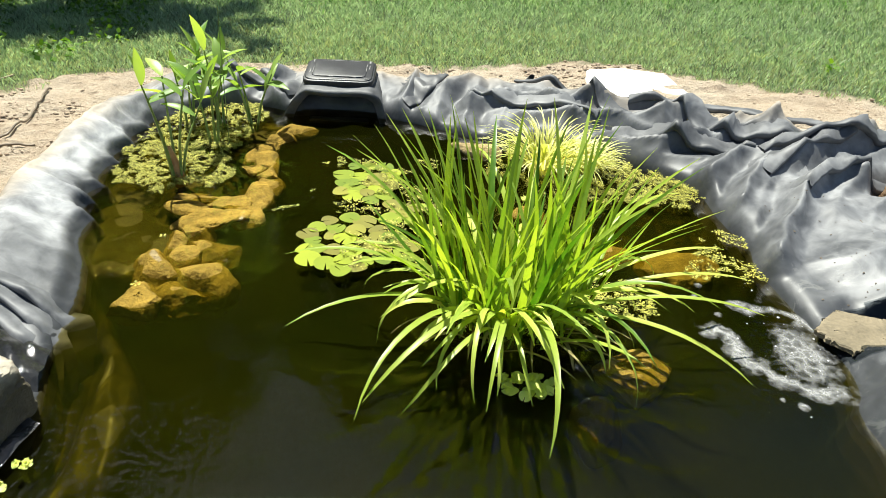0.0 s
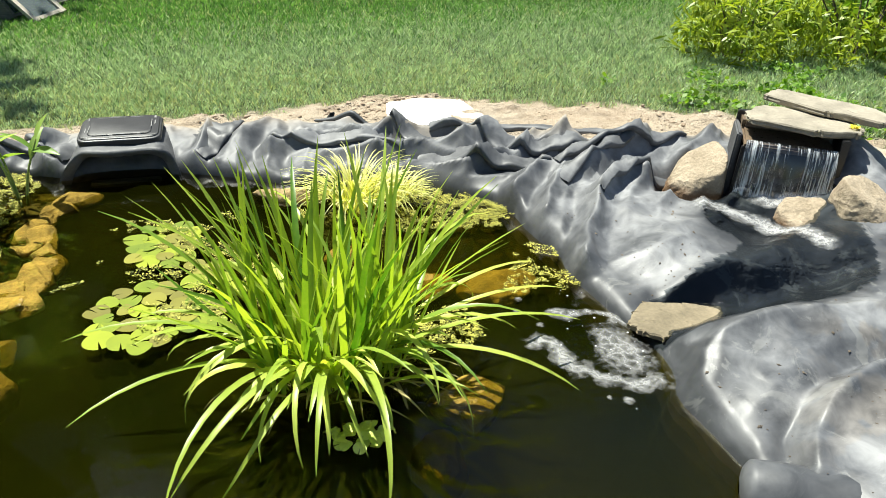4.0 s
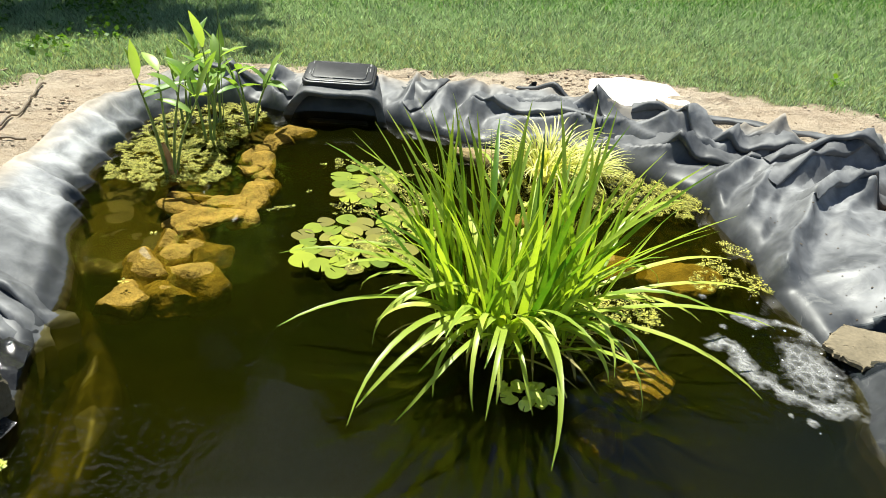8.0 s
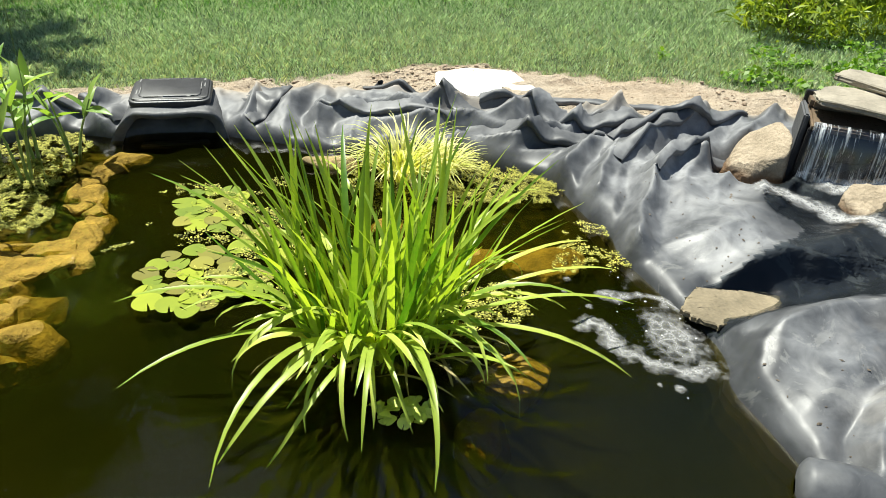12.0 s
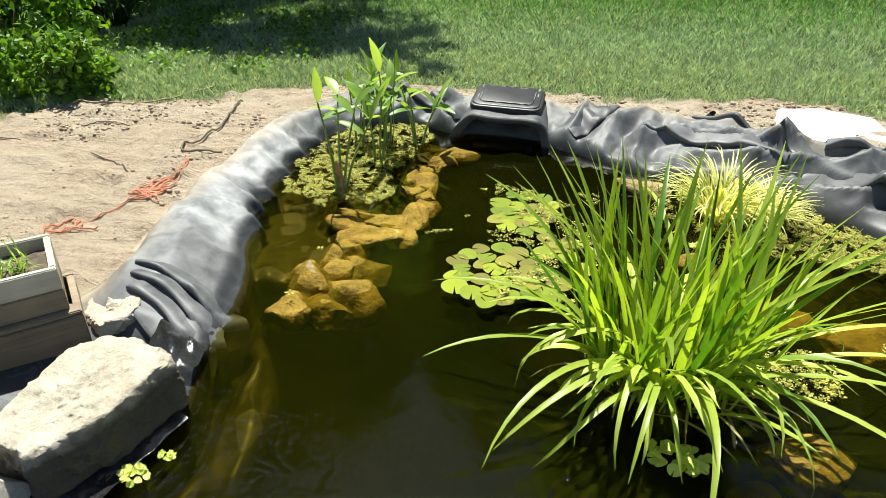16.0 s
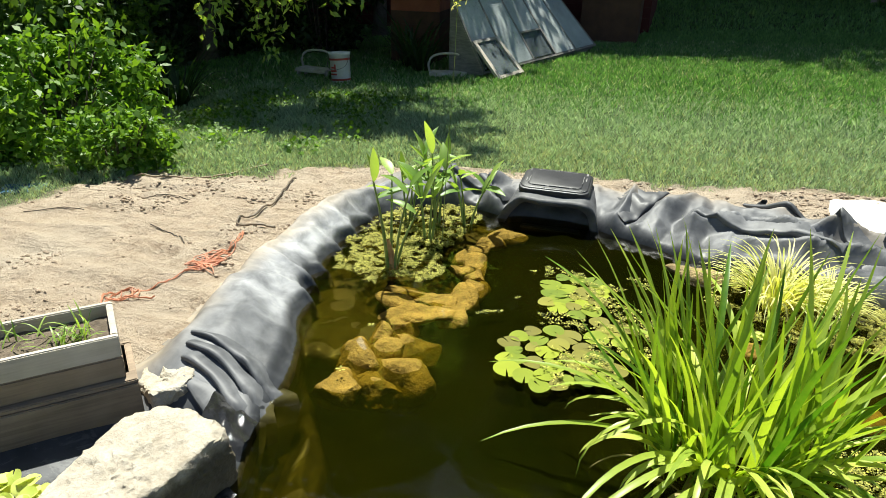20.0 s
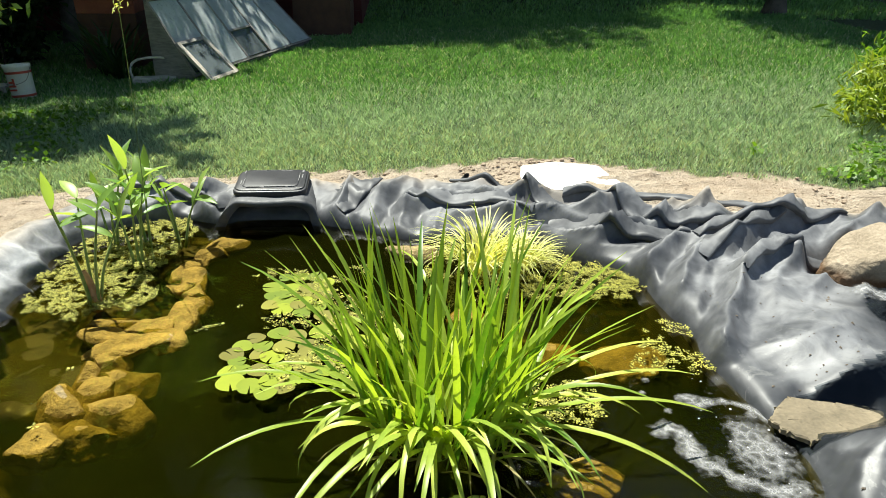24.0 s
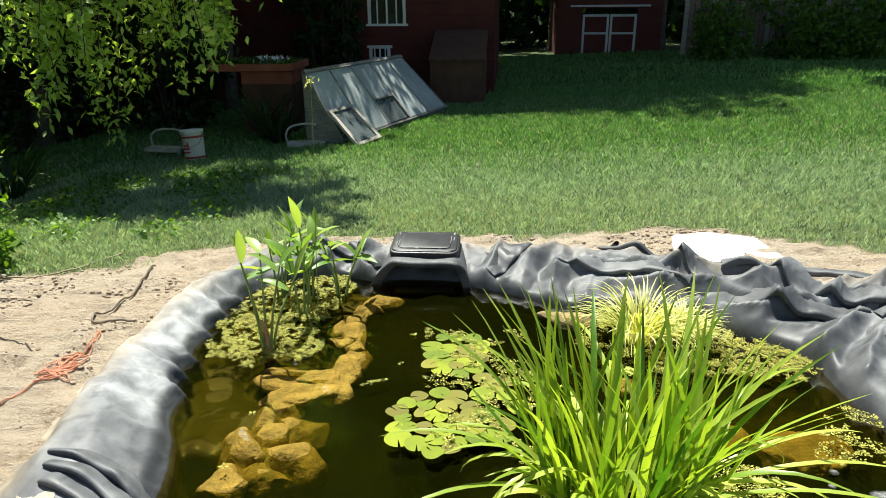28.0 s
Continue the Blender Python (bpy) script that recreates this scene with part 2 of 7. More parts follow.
def make_ground():
    n = Nodes("soil_and_turf")
    soil = n.add("ShaderNodeAttribute", attribute_name="soil").outputs["Fac"]
    mp = n.add("ShaderNodeMapping")
    n.join(n.pos(), mp.inputs[0])
    mp.inputs["Scale"].default_value = (2.2, 9.0, 4.0)
    big, mid, small, rut = n.noise(1.3, 4), n.noise(11, 6, 0.7), n.noise(70, 5, 0.75), n.noise(1.0, 5, 0.65, mp.outputs[0], 0.8)
    dirt = n.ramp(n.math("ADD", n.math("MULTIPLY", mid, 0.5), n.math("MULTIPLY", small, 0.5)), (0.31, (0.22, 0.16, 0.11)), (0.45, (0.43, 0.34, 0.245)), (0.67, (0.55, 0.455, 0.35)))
    damp = n.ramp(n.math("ADD", n.math("MULTIPLY", rut, 0.7), n.math("MULTIPLY", mid, 0.3)), (0.33, 0.7), (0.43, 0.0))
    dirt = n.mix(damp, dirt, (0.22, 0.155, 0.10))
    dirt = n.mix(n.ramp(big, (0.45, 0.0), (0.75, 0.6)), dirt, (0.52, 0.46, 0.37))
    turf = n.ramp(small, (0.3, (0.03, 0.05, 0.018)), (0.7, (0.11, 0.14, 0.06)))
    n.set("Base Color", n.mix(soil, turf, dirt)).set("Roughness", 0.95).set("Specular IOR Level", 0.2)
    n.bump(n.math("ADD", n.math("ADD", mid, n.math("MULTIPLY", small, 0.6)), n.math("MULTIPLY", rut, 1.2)), 1.0, 0.035)
    return n.m


def make_liner():
    n = Nodes("rubber_liner")
    pos = n.pos()
    z = n.add("ShaderNodeSeparateXYZ")
    n.join(pos, z.inputs[0])
    mid, small = n.noise(9, 5, 0.6, None, 0.5), n.noise(140, 3, 0.6)
    soft = n.noise(2.6, 4, 0.55, None, 0.6)
    rubber = n.ramp(mid, (0.3, (0.030, 0.032, 0.036)), (0.7, (0.058, 0.061, 0.068)))
    dusty = n.ramp(n.math("ADD", n.math("MULTIPLY", soft, 0.7), n.math("MULTIPLY", mid, 0.3)), (0.34, (0.18, 0.187, 0.205)), (0.64, (0.47, 0.475, 0.485)))
    dusty = n.mix(n.add("ShaderNodeAttribute", attribute_name="earth").outputs["Fac"], dusty, (0.42, 0.35, 0.26))
    dust = n.add("ShaderNodeAttribute", attribute_name="dust").outputs["Fac"]
    gloss = n.add("ShaderNodeAttribute", attribute_name="gloss").outputs["Fac"]
    mask = n.math("MULTIPLY", n.ramp(n.math("ADD", n.math("MULTIPLY", soft, 0.5), n.math("MULTIPLY", mid, 0.5)), (0.36, 0.4), (0.60, 1.0)), dust)
    col = n.mix(mask, rubber, dusty)
    # pale dried water marks with an edge of their own
    mark = n.ramp(n.noise(5.0, 6, 0.72, None, 1.0), (0.56, 0.0), (0.60, 0.55))
    col = n.mix(n.math("MULTIPLY", mark, n.math("MULTIPLY", gloss, 0.5)), col, (0.34, 0.34, 0.32))
    shelf = n.add("ShaderNodeAttribute", attribute_name="shelf").outputs["Fac"]
    algae = n.mix(shelf, n.ramp(mid, (0.3, (0.016, 0.017, 0.008)), (0.7, (0.055, 0.052, 0.022))), n.ramp(mid, (0.3, (0.030, 0.028, 0.022)), (0.7, (0.095, 0.082, 0.058))))
    wet = n.ramp(n.math("ADD", z.outputs[2], 0.02), (0.0, 1.0), (0.018, 0.0))
    col = n.mix(wet, col, algae)
    n.set("Base Color", col)
    dull = n.mix(mask, n.ramp(mid, (0.3, 0.40), (0.7, 0.56)), 0.80)
    n.set("Roughness", n.mix(gloss, dull, n.ramp(mid, (0.3, 0.33), (0.7, 0.52))))
    n.set("Specular IOR Level", 0.38)
    crumple = n.math("ABSOLUTE", n.math("SUBTRACT", n.noise(3.4, 1, 0.4, None, 0.7), 0.5))
    n.bump(n.math("ADD", n.math("MULTIPLY", crumple, 0.8), n.math("MULTIPLY", n.math("ADD", mid, n.math("MULTIPLY", small, 0.12)), 0.10)), 0.22, 0.03)
    return n.m


def make_water(name, tint, ripple, scale, springs=()):
    """Clear skin of water: mirrors by Fresnel, lets the rest through tinted."""
    n = Nodes(name)
    n.t.nodes.remove(n.p)
    tr = n.add("ShaderNodeBsdfTransparent", Color=(*tint, 1))
    gl = n.add("ShaderNodeBsdfGlossy", Roughness=0.03)
    fr = n.add("ShaderNodeFresnel", IOR=1.38)
    bp = n.add("ShaderNodeBump", Strength=ripple, Distance=0.02)
    height = n.math("ADD", n.noise(scale, 2, 0.5, None, 0.6), n.math("MULTIPLY", n.noise(scale * 4, 2), 0.2))
    for cx, cy, reach, gain in springs:
        away = n.add("ShaderNodeVectorMath", operation="DISTANCE")
        n.join(n.pos(), away.inputs[0])
        away.inputs[1].default_value = (cx, cy, 0)
        d = away.outputs["Value"]
        ring = n.math("SINE", n.math("ADD", n.math("MULTIPLY", d, 95.0), n.math("MULTIPLY", n.noise(7, 3), 34.0)))
        height = n.math("ADD", height, n.math("MULTIPLY", ring, n.ramp(n.math("DIVIDE", d, reach), (0.0, gain), (1.0, 0.0))))
    n.join(height, bp.inputs["Height"])
    for s in (gl, fr):
        n.join(bp.outputs[0], s.inputs["Normal"])
    ms = n.add("ShaderNodeMixShader")
    n.join(fr.outputs[0], ms.inputs[0])
    n.join(tr.outputs[0], ms.inputs[1])
    n.join(gl.outputs[0], ms.inputs[2])
    n.join(ms.outputs[0], n.out.inputs[0])
    return n.m


def make_murk():
    n = Nodes("silt_in_water")
    n.set("Base Color", n.ramp(n.noise(1.6, 3), (0.3, (0.010, 0.016, 0.0025)), (0.7, (0.024, 0.029, 0.004)))).set("Roughness", 1.0).set("Specular IOR Level", 0.0)
    tr = n.add("ShaderNodeBsdfTransparent", Color=(0.89, 0.86, 0.55, 1))
    ms = n.add("ShaderNodeMixShader", Fac=0.78)
    n.join(n.p.outputs[0], ms.inputs[1])
    n.join(tr.outputs[0], ms.inputs[2])
    n.join(ms.outputs[0], n.out.inputs[0])
    return n.m


def make_foam(name, cover, size, bright=0.85, most=0.8):
    """Froth: small white bubbles packed together, with lacy gaps."""
    n = Nodes(name)
    att = n.add("ShaderNodeAttribute", attribute_name="froth").outputs["Fac"]
    warp = n.add("ShaderNodeVectorMath", operation="ADD")
    n.join(n.pos(), warp.inputs[0])
    wob = n.add("ShaderNodeTexNoise", Scale=18.0, Detail=2.0)
    n.join(n.pos(), wob.inputs["Vector"])
    sc = n.add("ShaderNodeVectorMath", operation="SCALE", Scale=0.05)
    n.join(wob.outputs["Color"], sc.inputs[0])
    n.join(sc.outputs[0], warp.inputs[1])
    cells = n.add("ShaderNodeTexVoronoi", Scale=size, feature="DISTANCE_TO_EDGE")
    n.join(warp.outputs[0], cells.inputs["Vector"])
    holes = n.add("ShaderNodeTexVoronoi", Scale=size * 0.22, feature="DISTANCE_TO_EDGE")
    n.join(warp.outputs[0], holes.inputs["Vector"])
    streak = n.math("ADD", n.math("MULTIPLY", n.noise(13, 5, 0.7, None, 1.2), 0.75), n.math("MULTIPLY", n.noise(60, 3, 0.7), 0.25))
    level = n.math("ADD", n.math("MULTIPLY", att, 1.0), n.math("SUBTRACT", streak, cover))
    body = n.ramp(level, (0.10, 0.0), (0.42, 0.62), (0.80, 1.0))
    lace = n.math("MAXIMUM", n.ramp(holes.outputs[0], (0.05, 1.0), (0.32, 0.25)), n.ramp(level, (0.35, 0.0), (0.75, 1.0)))
    fac = n.math("MULTIPLY", n.math("MULTIPLY", body, lace), n.ramp(cells.outputs[0], (0.03, most), (0.28, most * 0.6)))
    n.set("Base Color", (bright, bright, bright)).set("Roughness", 0.35)
    n.bump(cells.outputs[0], 0.4, 0.004)
    tr = n.add("ShaderNodeBsdfTransparent")
    ms = n.add("ShaderNodeMixShader")
    n.join(fac, ms.inputs[0])
    n.join(tr.outputs[0], ms.inputs[1])
    n.join(n.p.outputs[0], ms.inputs[2])
    n.join(ms.outputs[0], n.out.inputs[0])
    return n.m


def make_wood(name, dark, light, axis=0):
    n = Nodes(name)
    mp = n.add("ShaderNodeMapping")
    n.join(n.coords(), mp.inputs[0])
    sc = [38.0, 38.0, 38.0]
    sc[axis] = 2.2
    mp.inputs["Scale"].default_value = sc
    grain = n.noise(1.0, 5, 0.65, mp.outputs[0], 0.5)
    stain = n.noise(5, 4, 0.6, n.coords())
    info = n.add("ShaderNodeObjectInfo").outputs["Random"]
    col = n.ramp(n.math("ADD", n.math("MULTIPLY", grain, 0.6), n.math("MULTIPLY", stain, 0.4)), (0.35, dark), (0.65, light))
    tone = n.add("ShaderNodeMapRange", **{"To Min": 0.82, "To Max": 1.12})
    n.join(info, tone.inputs[0])
    n.set("Base Color", n.mix(1.0, col, tone.outputs[0], "MULTIPLY")).set("Roughness", 0.8)
    n.bump(grain, 0.5, 0.004)
    return n.m


def glassy(name, tint=(0.9, 0.95, 0.93), clear=0.6, rough=0.08):
    """A dusty pane."""
    n = Nodes(name)
    n.set("Base Color", tint).set("Roughness", rough)
    tr = n.add("ShaderNodeBsdfTransparent", Color=(0.8, 0.88, 0.85, 1))
    ms = n.add("ShaderNodeMixShader")
    n.join(n.ramp(n.noise(5, 4), (0.3, clear - 0.12), (0.7, clear + 0.1)), ms.inputs[0])
    n.join(n.p.outputs[0], ms.inputs[1])
    n.join(tr.outputs[0], ms.inputs[2])
    n.join(ms.outputs[0], n.out.inputs[0])
    return n.m


def make_boulder(name, dark, light, foot_tone, foot):
    """Stone with a damp stain round its wet foot; on the limestone it also paints the side's shade."""
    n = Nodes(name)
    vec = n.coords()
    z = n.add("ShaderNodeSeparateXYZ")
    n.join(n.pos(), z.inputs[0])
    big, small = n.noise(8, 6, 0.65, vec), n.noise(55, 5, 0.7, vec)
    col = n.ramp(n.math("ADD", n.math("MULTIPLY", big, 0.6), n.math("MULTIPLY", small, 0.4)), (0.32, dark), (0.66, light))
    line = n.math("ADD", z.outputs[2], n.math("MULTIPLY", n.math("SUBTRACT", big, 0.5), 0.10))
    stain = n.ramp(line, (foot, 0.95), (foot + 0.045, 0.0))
    n.set("Base Color", n.mix(stain, col, foot_tone)).set("Roughness", n.mix(stain, 0.85, 0.55))
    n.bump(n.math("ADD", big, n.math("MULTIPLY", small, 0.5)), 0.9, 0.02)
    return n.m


GROUND, LINER, MURK = make_ground(), make_liner(), make_murk()
WATER = make_water("pond_water", (0.90, 0.84, 0.55), 0.10, 7.0, [(-1.25, 0.95, 0.85, 1.3), (1.45, 1.9, 0.5, 0.6)])
STREAM = make_water("running_water", (0.5, 0.53, 0.55), 0.4, 26.0)
FOAM, CHURN = make_foam("froth", 0.78, 95, 0.60, 0.55), make_foam("churned_water", 0.80, 60, 0.72, 0.62)
LIMESTONE = surface("pale_limestone", (0.30, 0.26, 0.19), (0.57, 0.52, 0.43), 9, 55, 0.85, 0.8, 0.02, own=True)
# stain reaches high up the side, painting its shade along with the damp
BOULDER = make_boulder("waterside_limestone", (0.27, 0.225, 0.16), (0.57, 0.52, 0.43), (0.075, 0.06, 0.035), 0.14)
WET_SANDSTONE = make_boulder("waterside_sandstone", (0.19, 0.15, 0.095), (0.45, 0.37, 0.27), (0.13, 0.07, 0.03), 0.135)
TAN_FLAG = surface("tan_flagstone", (0.11, 0.09, 0.055), (0.24, 0.195, 0.125), 9, 70, 0.8, 0.6, 0.012, own=True)
FLAGSTONE = surface("grey_flagstone", (0.17, 0.15, 0.115), (0.36, 0.32, 0.25), 7, 70, 0.82, 0.5, 0.01, own=True)
SUNKEN = surface("algae_covered_stone", (0.12, 0.085, 0.030), (0.46, 0.34, 0.14), 9, 50, 0.75, 1.0, 0.03, own=True)
BLACK_PLASTIC = surface("black_plastic", (0.008, 0.008, 0.009), (0.02, 0.02, 0.022), 5, 90, 0.38, 0.15, 0.003)
WHITE_STONE = surface("white_stone", (0.74, 0.72, 0.66), (0.88, 0.87, 0.83), 4, 60, 0.9, 0.4, 0.006)
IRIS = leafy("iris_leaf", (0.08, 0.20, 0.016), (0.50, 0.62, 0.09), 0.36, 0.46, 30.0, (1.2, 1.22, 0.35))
# brighter copy of the iris leaf, sunlight put into its colour
IRIS_SUN_TONED = leafy("sun_toned_iris_leaf", (0.28, 0.40, 0.04), (0.68, 0.75, 0.15), 0.38, 0.46)
BOARD_PALE, BOARD_BROWN = make_wood("weathered_board", (0.33, 0.29, 0.23), (0.55, 0.50, 0.42)), make_wood("brown_board", (0.17, 0.125, 0.085), (0.36, 0.275, 0.19))

# ---- ground and pond ----
POND = soften([(-1.70, 3.86), (-1.73, 3.43), (-1.70, 3.05), (-1.66, 2.80), (-1.55, 2.50), (-1.45, 2.28), (-1.36, 2.05), (-1.33, 1.8), (-1.28, 1.6),
               (-1.22, 1.45), (-1.2, 1.3), (-1.32, 1.05), (-1.3, 0.85), (-1.0, 0.62), (0.0, 0.5), (1.0, 0.55), (1.46, 0.8), (1.55, 1.05), (1.54, 1.21),
               (1.53, 1.4), (1.51, 1.58), (1.58, 1.68), (1.6, 1.84), (1.56, 2.0), (1.52, 2.29), (1.49, 2.44), (1.54, 2.65), (1.47, 2.85), (1.47, 3.2),
               (1.2, 3.45), (0.9, 3.6), (0.6, 3.68), (0.27, 3.74), (0.0, 3.9), (-0.3, 4.02), (-0.4, 4.12), (-0.82, 4.12), (-0.9, 4.04), (-1.12, 4.13), (-1.45, 4.08)], 1)
EDGE = soften([(-1.95, 4.05), (-2.03, 3.4), (-2.04, 2.9), (-1.99, 2.42), (-1.89, 1.95), (-2.0, 1.6), (-2.35, 1.2), (-2.2, 0.4), (-1.2, 0.1), (0.0, 0.05), (1.2, 0.1),
               (2.4, 0.2), (3.1, 0.8), (3.2, 1.5), (3.15, 2.0), (3.6, 2.55), (3.85, 3.1), (3.4, 3.42), (2.9, 3.5), (2.4, 3.58), (2.0, 3.72), (1.6, 3.92), (1.0, 4.12),
               (0.62, 4.42), (0.1, 4.36), (-0.4, 4.5), (-1.2, 4.48), (-1.65, 4.3)], 1)


def lawn_z(X, Y):
    return 0.12 + 0.04 * np.clip(X, -6, 6) + 0.035 * (fbm(X * 0.7, Y * 0.7, 5, 3) - 0.5)


ROPES = [([(2.42, 3.09), (2.06, 3.02), (1.83, 2.83), (1.62, 2.62), (1.50, 2.42)], 0.11, 0.10), ([(2.6, 3.6), (2.06, 3.26), (1.74, 3.13), (1.55, 2.86)], 0.12, 0.09),
         ([(2.35, 3.42), (1.95, 3.38), (1.62, 3.30), (1.45, 3.1)], 0.10, 0.08), ([(2.0, 3.66), (1.6, 3.62), (1.32, 3.52), (1.0, 3.62)], 0.09, 0.09), ([(1.62, 3.86), (1.25, 3.78), (0.95, 3.76), (0.55, 3.9)], 0.09, 0.08),
         ([(1.1, 4.04), (0.8, 3.98), (0.5, 4.1), (0.2, 4.05)], 0.08, 0.07), ([(0.25, 4.3), (0.05, 4.15), (-0.1, 3.98)], 0.10, 0.05), ([(-0.12, 4.42), (-0.16, 4.2), (-0.22, 4.02)], 0.08, 0.06),
         ([(-1.0, 4.4), (-1.05, 4.25), (-1.0, 4.1)], 0.07, 0.08), ([(-1.35, 4.38), (-1.3, 4.2), (-1.4, 4.1)], 0.07, 0.06), ([(2.9, 3.42), (2.6, 3.25), (2.45, 3.12)], 0.1, 0.07)]


def liner_z(X, Y):
    d, e = sdf(POND, X, Y), sdf(EDGE, X, Y)
    scallop = np.abs(np.sin(Y * 14 + 3.5 * fbm(X * 1.5, Y * 3, 13, 2))) ** 0.6
    d = d + 0.075 * (scallop - 0.75) * sstep(-1.25, -1.45, X) * sstep(2.2, 2.5, Y) * sstep(3.9, 3.6, Y)
    out = np.maximum(-d, 0)
    t = np.clip(out / (out + np.maximum(e, 0) + 1e-6), 0, 1)
    right = sstep(1.4, 1.75, X)
    back = sstep(3.1, 3.8, Y) * (1 - right * sstep(3.6, 3.2, Y))
    rim = 0.11 - 0.045 * back - 0.035 * sstep(-1.2, -1.5, X) - 0.10 * sstep(-1.08, -1.22, X) * sstep(1.80, 1.60, Y)
    bank_l = sstep(-1.15, -1.4, X) * sstep(1.7, 1.95, Y)
    plateau = sstep(1.0, 0.72, t) * (0.35 + 0.65 * sstep(0.0, 0.55, t)) * sstep(0.0, 0.12, t)
    plateau = 0.115 * plateau + plateau * 0.075 * (fbm(X * 2.3, Y * 2.3, 16, 2) - 0.5) + 0.05 * hill(X, Y, -1.62, 2.2, 0.22, 0.3, 20, 1.0) * plateau * 8 * 0.1
    z = (lawn_z(X, Y) + 0.012) * sstep(0.15, 1.0, t) * (1 - 0.4 * bank_l * sstep(1.0, 0.6, t)) + bank_l * plateau + (1 - bank_l) * rim * np.sin(np.pi * np.clip(t, 0, 1) ** 0.55) ** 0.7
    # bank of the small cascade
    bank = 0.02 + 0.11 * sstep(1.5, 2.0, X) + 0.05 * sstep(2.2, 2.7, X) + 0.20 * sstep(2.75, 3.5, X) + 0.05 * sstep(2.6, 3.4, Y)
    bank = bank + rope(X, Y, [(1.55, 1.59), (1.70, 1.69), (1.94, 1.70), (2.32, 1.68), (2.55, 1.60), (2.9, 1.38)], 0.20, 0.085) + hill(X, Y, 1.78, 1.50, 0.22, 0.16, 0, 0.05)
    bank = bank - rope(X, Y, [(2.47, 1.46), (2.14, 1.46), (1.88, 1.39), (1.70, 1.27), (1.61, 1.14)], 0.09, 0.05) + rope(X, Y, [(2.47, 1.39), (2.14, 1.39), (1.90, 1.31), (1.75, 1.21), (1.66, 1.10)], 0.07, 0.045) + hill(X, Y, 2.2, 1.05, 0.35, 0.2, 20, 0.05)
    bank = bank + hill(X, Y, 2.0, 2.42, 0.28, 0.16, 10, 0.035) - hill(X, Y, 2.2, 1.97, 0.55, 0.13, 0, 0.085) - hill(X, Y, 1.75, 2.0, 0.2, 0.12, 0, 0.05) - hill(X, Y, 2.62, 2.5, 0.28, 0.2, 40, 0.08)
    bank = bank + hill(X, Y, 3.2, 2.85, 0.3, 0.3, 0, 0.16)
    bank = bank * sstep(0.0, 0.07, out) * sstep(1.0, 0.8, t) + (lawn_z(X, Y) + 0.012) * sstep(0.8, 1.0, t)
    z = z * (1 - right) + np.maximum(bank, 0) * right
    # folds
    wx, wy = X + 0.12 * (fbm(X * 3, Y * 3, 11) - 0.5), Y + 0.12 * (fbm(X * 3, Y * 3, 12) - 0.5)
    left = sstep(-1.2, -1.5, X) * sstep(1.9, 2.3, Y)
    dry = sstep(0.0, 0.05, out) * sstep(1.0, 0.9, t)
    lap = scallop
    z = z + dry * left * (0.016 * lap * sstep(0.2, 0.02, out) + 0.018 * facet(wx * 1.6 + wy * 0.9, wy * 2.2 - wx, 21) + 0.012 * facet(wx * 5 + wy * 2, wy * 5 - wx * 3, 22) - 0.02 + 0.016 * (fbm(X * 3, Y * 3, 3) - 0.5))
    along, across = wx * 0.94 - wy * 0.34, wy * 0.94 + wx * 0.34
    long_fold = sstep(0.3, 0.8, X)
    z = z + dry * back * long_fold * (0.075 * facet(along * 1.5, across * 4.6, 31) + 0.022 * facet(along * 3.0, across * 6.0, 32) - 0.03)
    z = z + dry * back * (1 - long_fold) * (0.045 * facet(wx * 4.0 - wy, wy * 1.4, 33) + 0.012 * facet(wx * 8, wy * 5, 34) - 0.02)
    for pts, w, h in ROPES:
        z = z + dry * rope(wx, wy, pts, w, h)
    fold = sstep(2.55, 2.85, Y) * right
    z = z + dry * fold * (0.045 * facet(wx * 4.8 - wy * 4.2, wy * 0.9 + wx * 0.8, 41) - 0.015)
    z = z + dry * right * (0.030 * facet(wx * 1.6 + wy * 1.1, wy * 2.6 - wx * 0.8, 51) + 0.010 * facet(wx * 4 + wy * 2, wy * 4 - wx * 2, 53) + 0.010 * (fbm(X * 3, Y * 3, 52) - 0.5))
    seat = sstep(1.0, 0.55, np.hypot((X - 2.48) / 0.30, (Y - 2.98) / 0.24))
    z = z * (1 - seat) + 0.07 * seat
    z = np.where(out > 0.015, np.maximum(z, 0.012), z)
    # below the water
    shelf_l = sstep(-0.80, -0.98, X - 0.12 * (Y - 3.0)) * sstep(2.12, 2.32, Y)
    shelf_r = sstep(2.45, 2.85, Y + 0.25 * (X - 1.0) + 0.4 * (fbm(X * 3, Y * 3, 17, 2) - 0.5)) * sstep(0.2, 0.75, X + 0.4 * (fbm(X * 3, Y * 3, 20, 2) - 0.5))
    brink = -0.90 - 0.5 * np.maximum(Y - 1.5, 0) - 0.2 * np.maximum(Y - 1.8, 0) + 0.05 * (fbm(X * 2, Y * 3, 15, 2) - 0.5)
    step_l = sstep(brink + 0.10, brink - 0.06, X) * sstep(2.4, 2.2, Y)
    pleat = rope(wx, wy, [(-1.44, 2.3), (-1.32, 2.0), (-1.16, 1.85), (-1.04, 1.6), (-0.98, 1.3)], 0.12, 0.045) + rope(wx, wy, [(-1.34, 1.86), (-1.16, 1.62), (-1.06, 1.3)], 0.10, 0.025)
    deep = 0.45 * sstep(0.0, 0.07, d) + 0.40 * sstep(0.04, 0.4, d)
    deep = np.minimum(deep, 0.85 - np.maximum(0.755 * shelf_l, 0.69 * shelf_r))
    pleats = 0.05 * facet(wx * 5.5 + 0.8 * wy, wy * 0.8, 73) * sstep(-0.7, -1.0, X) * sstep(2.5, 2.2, Y)
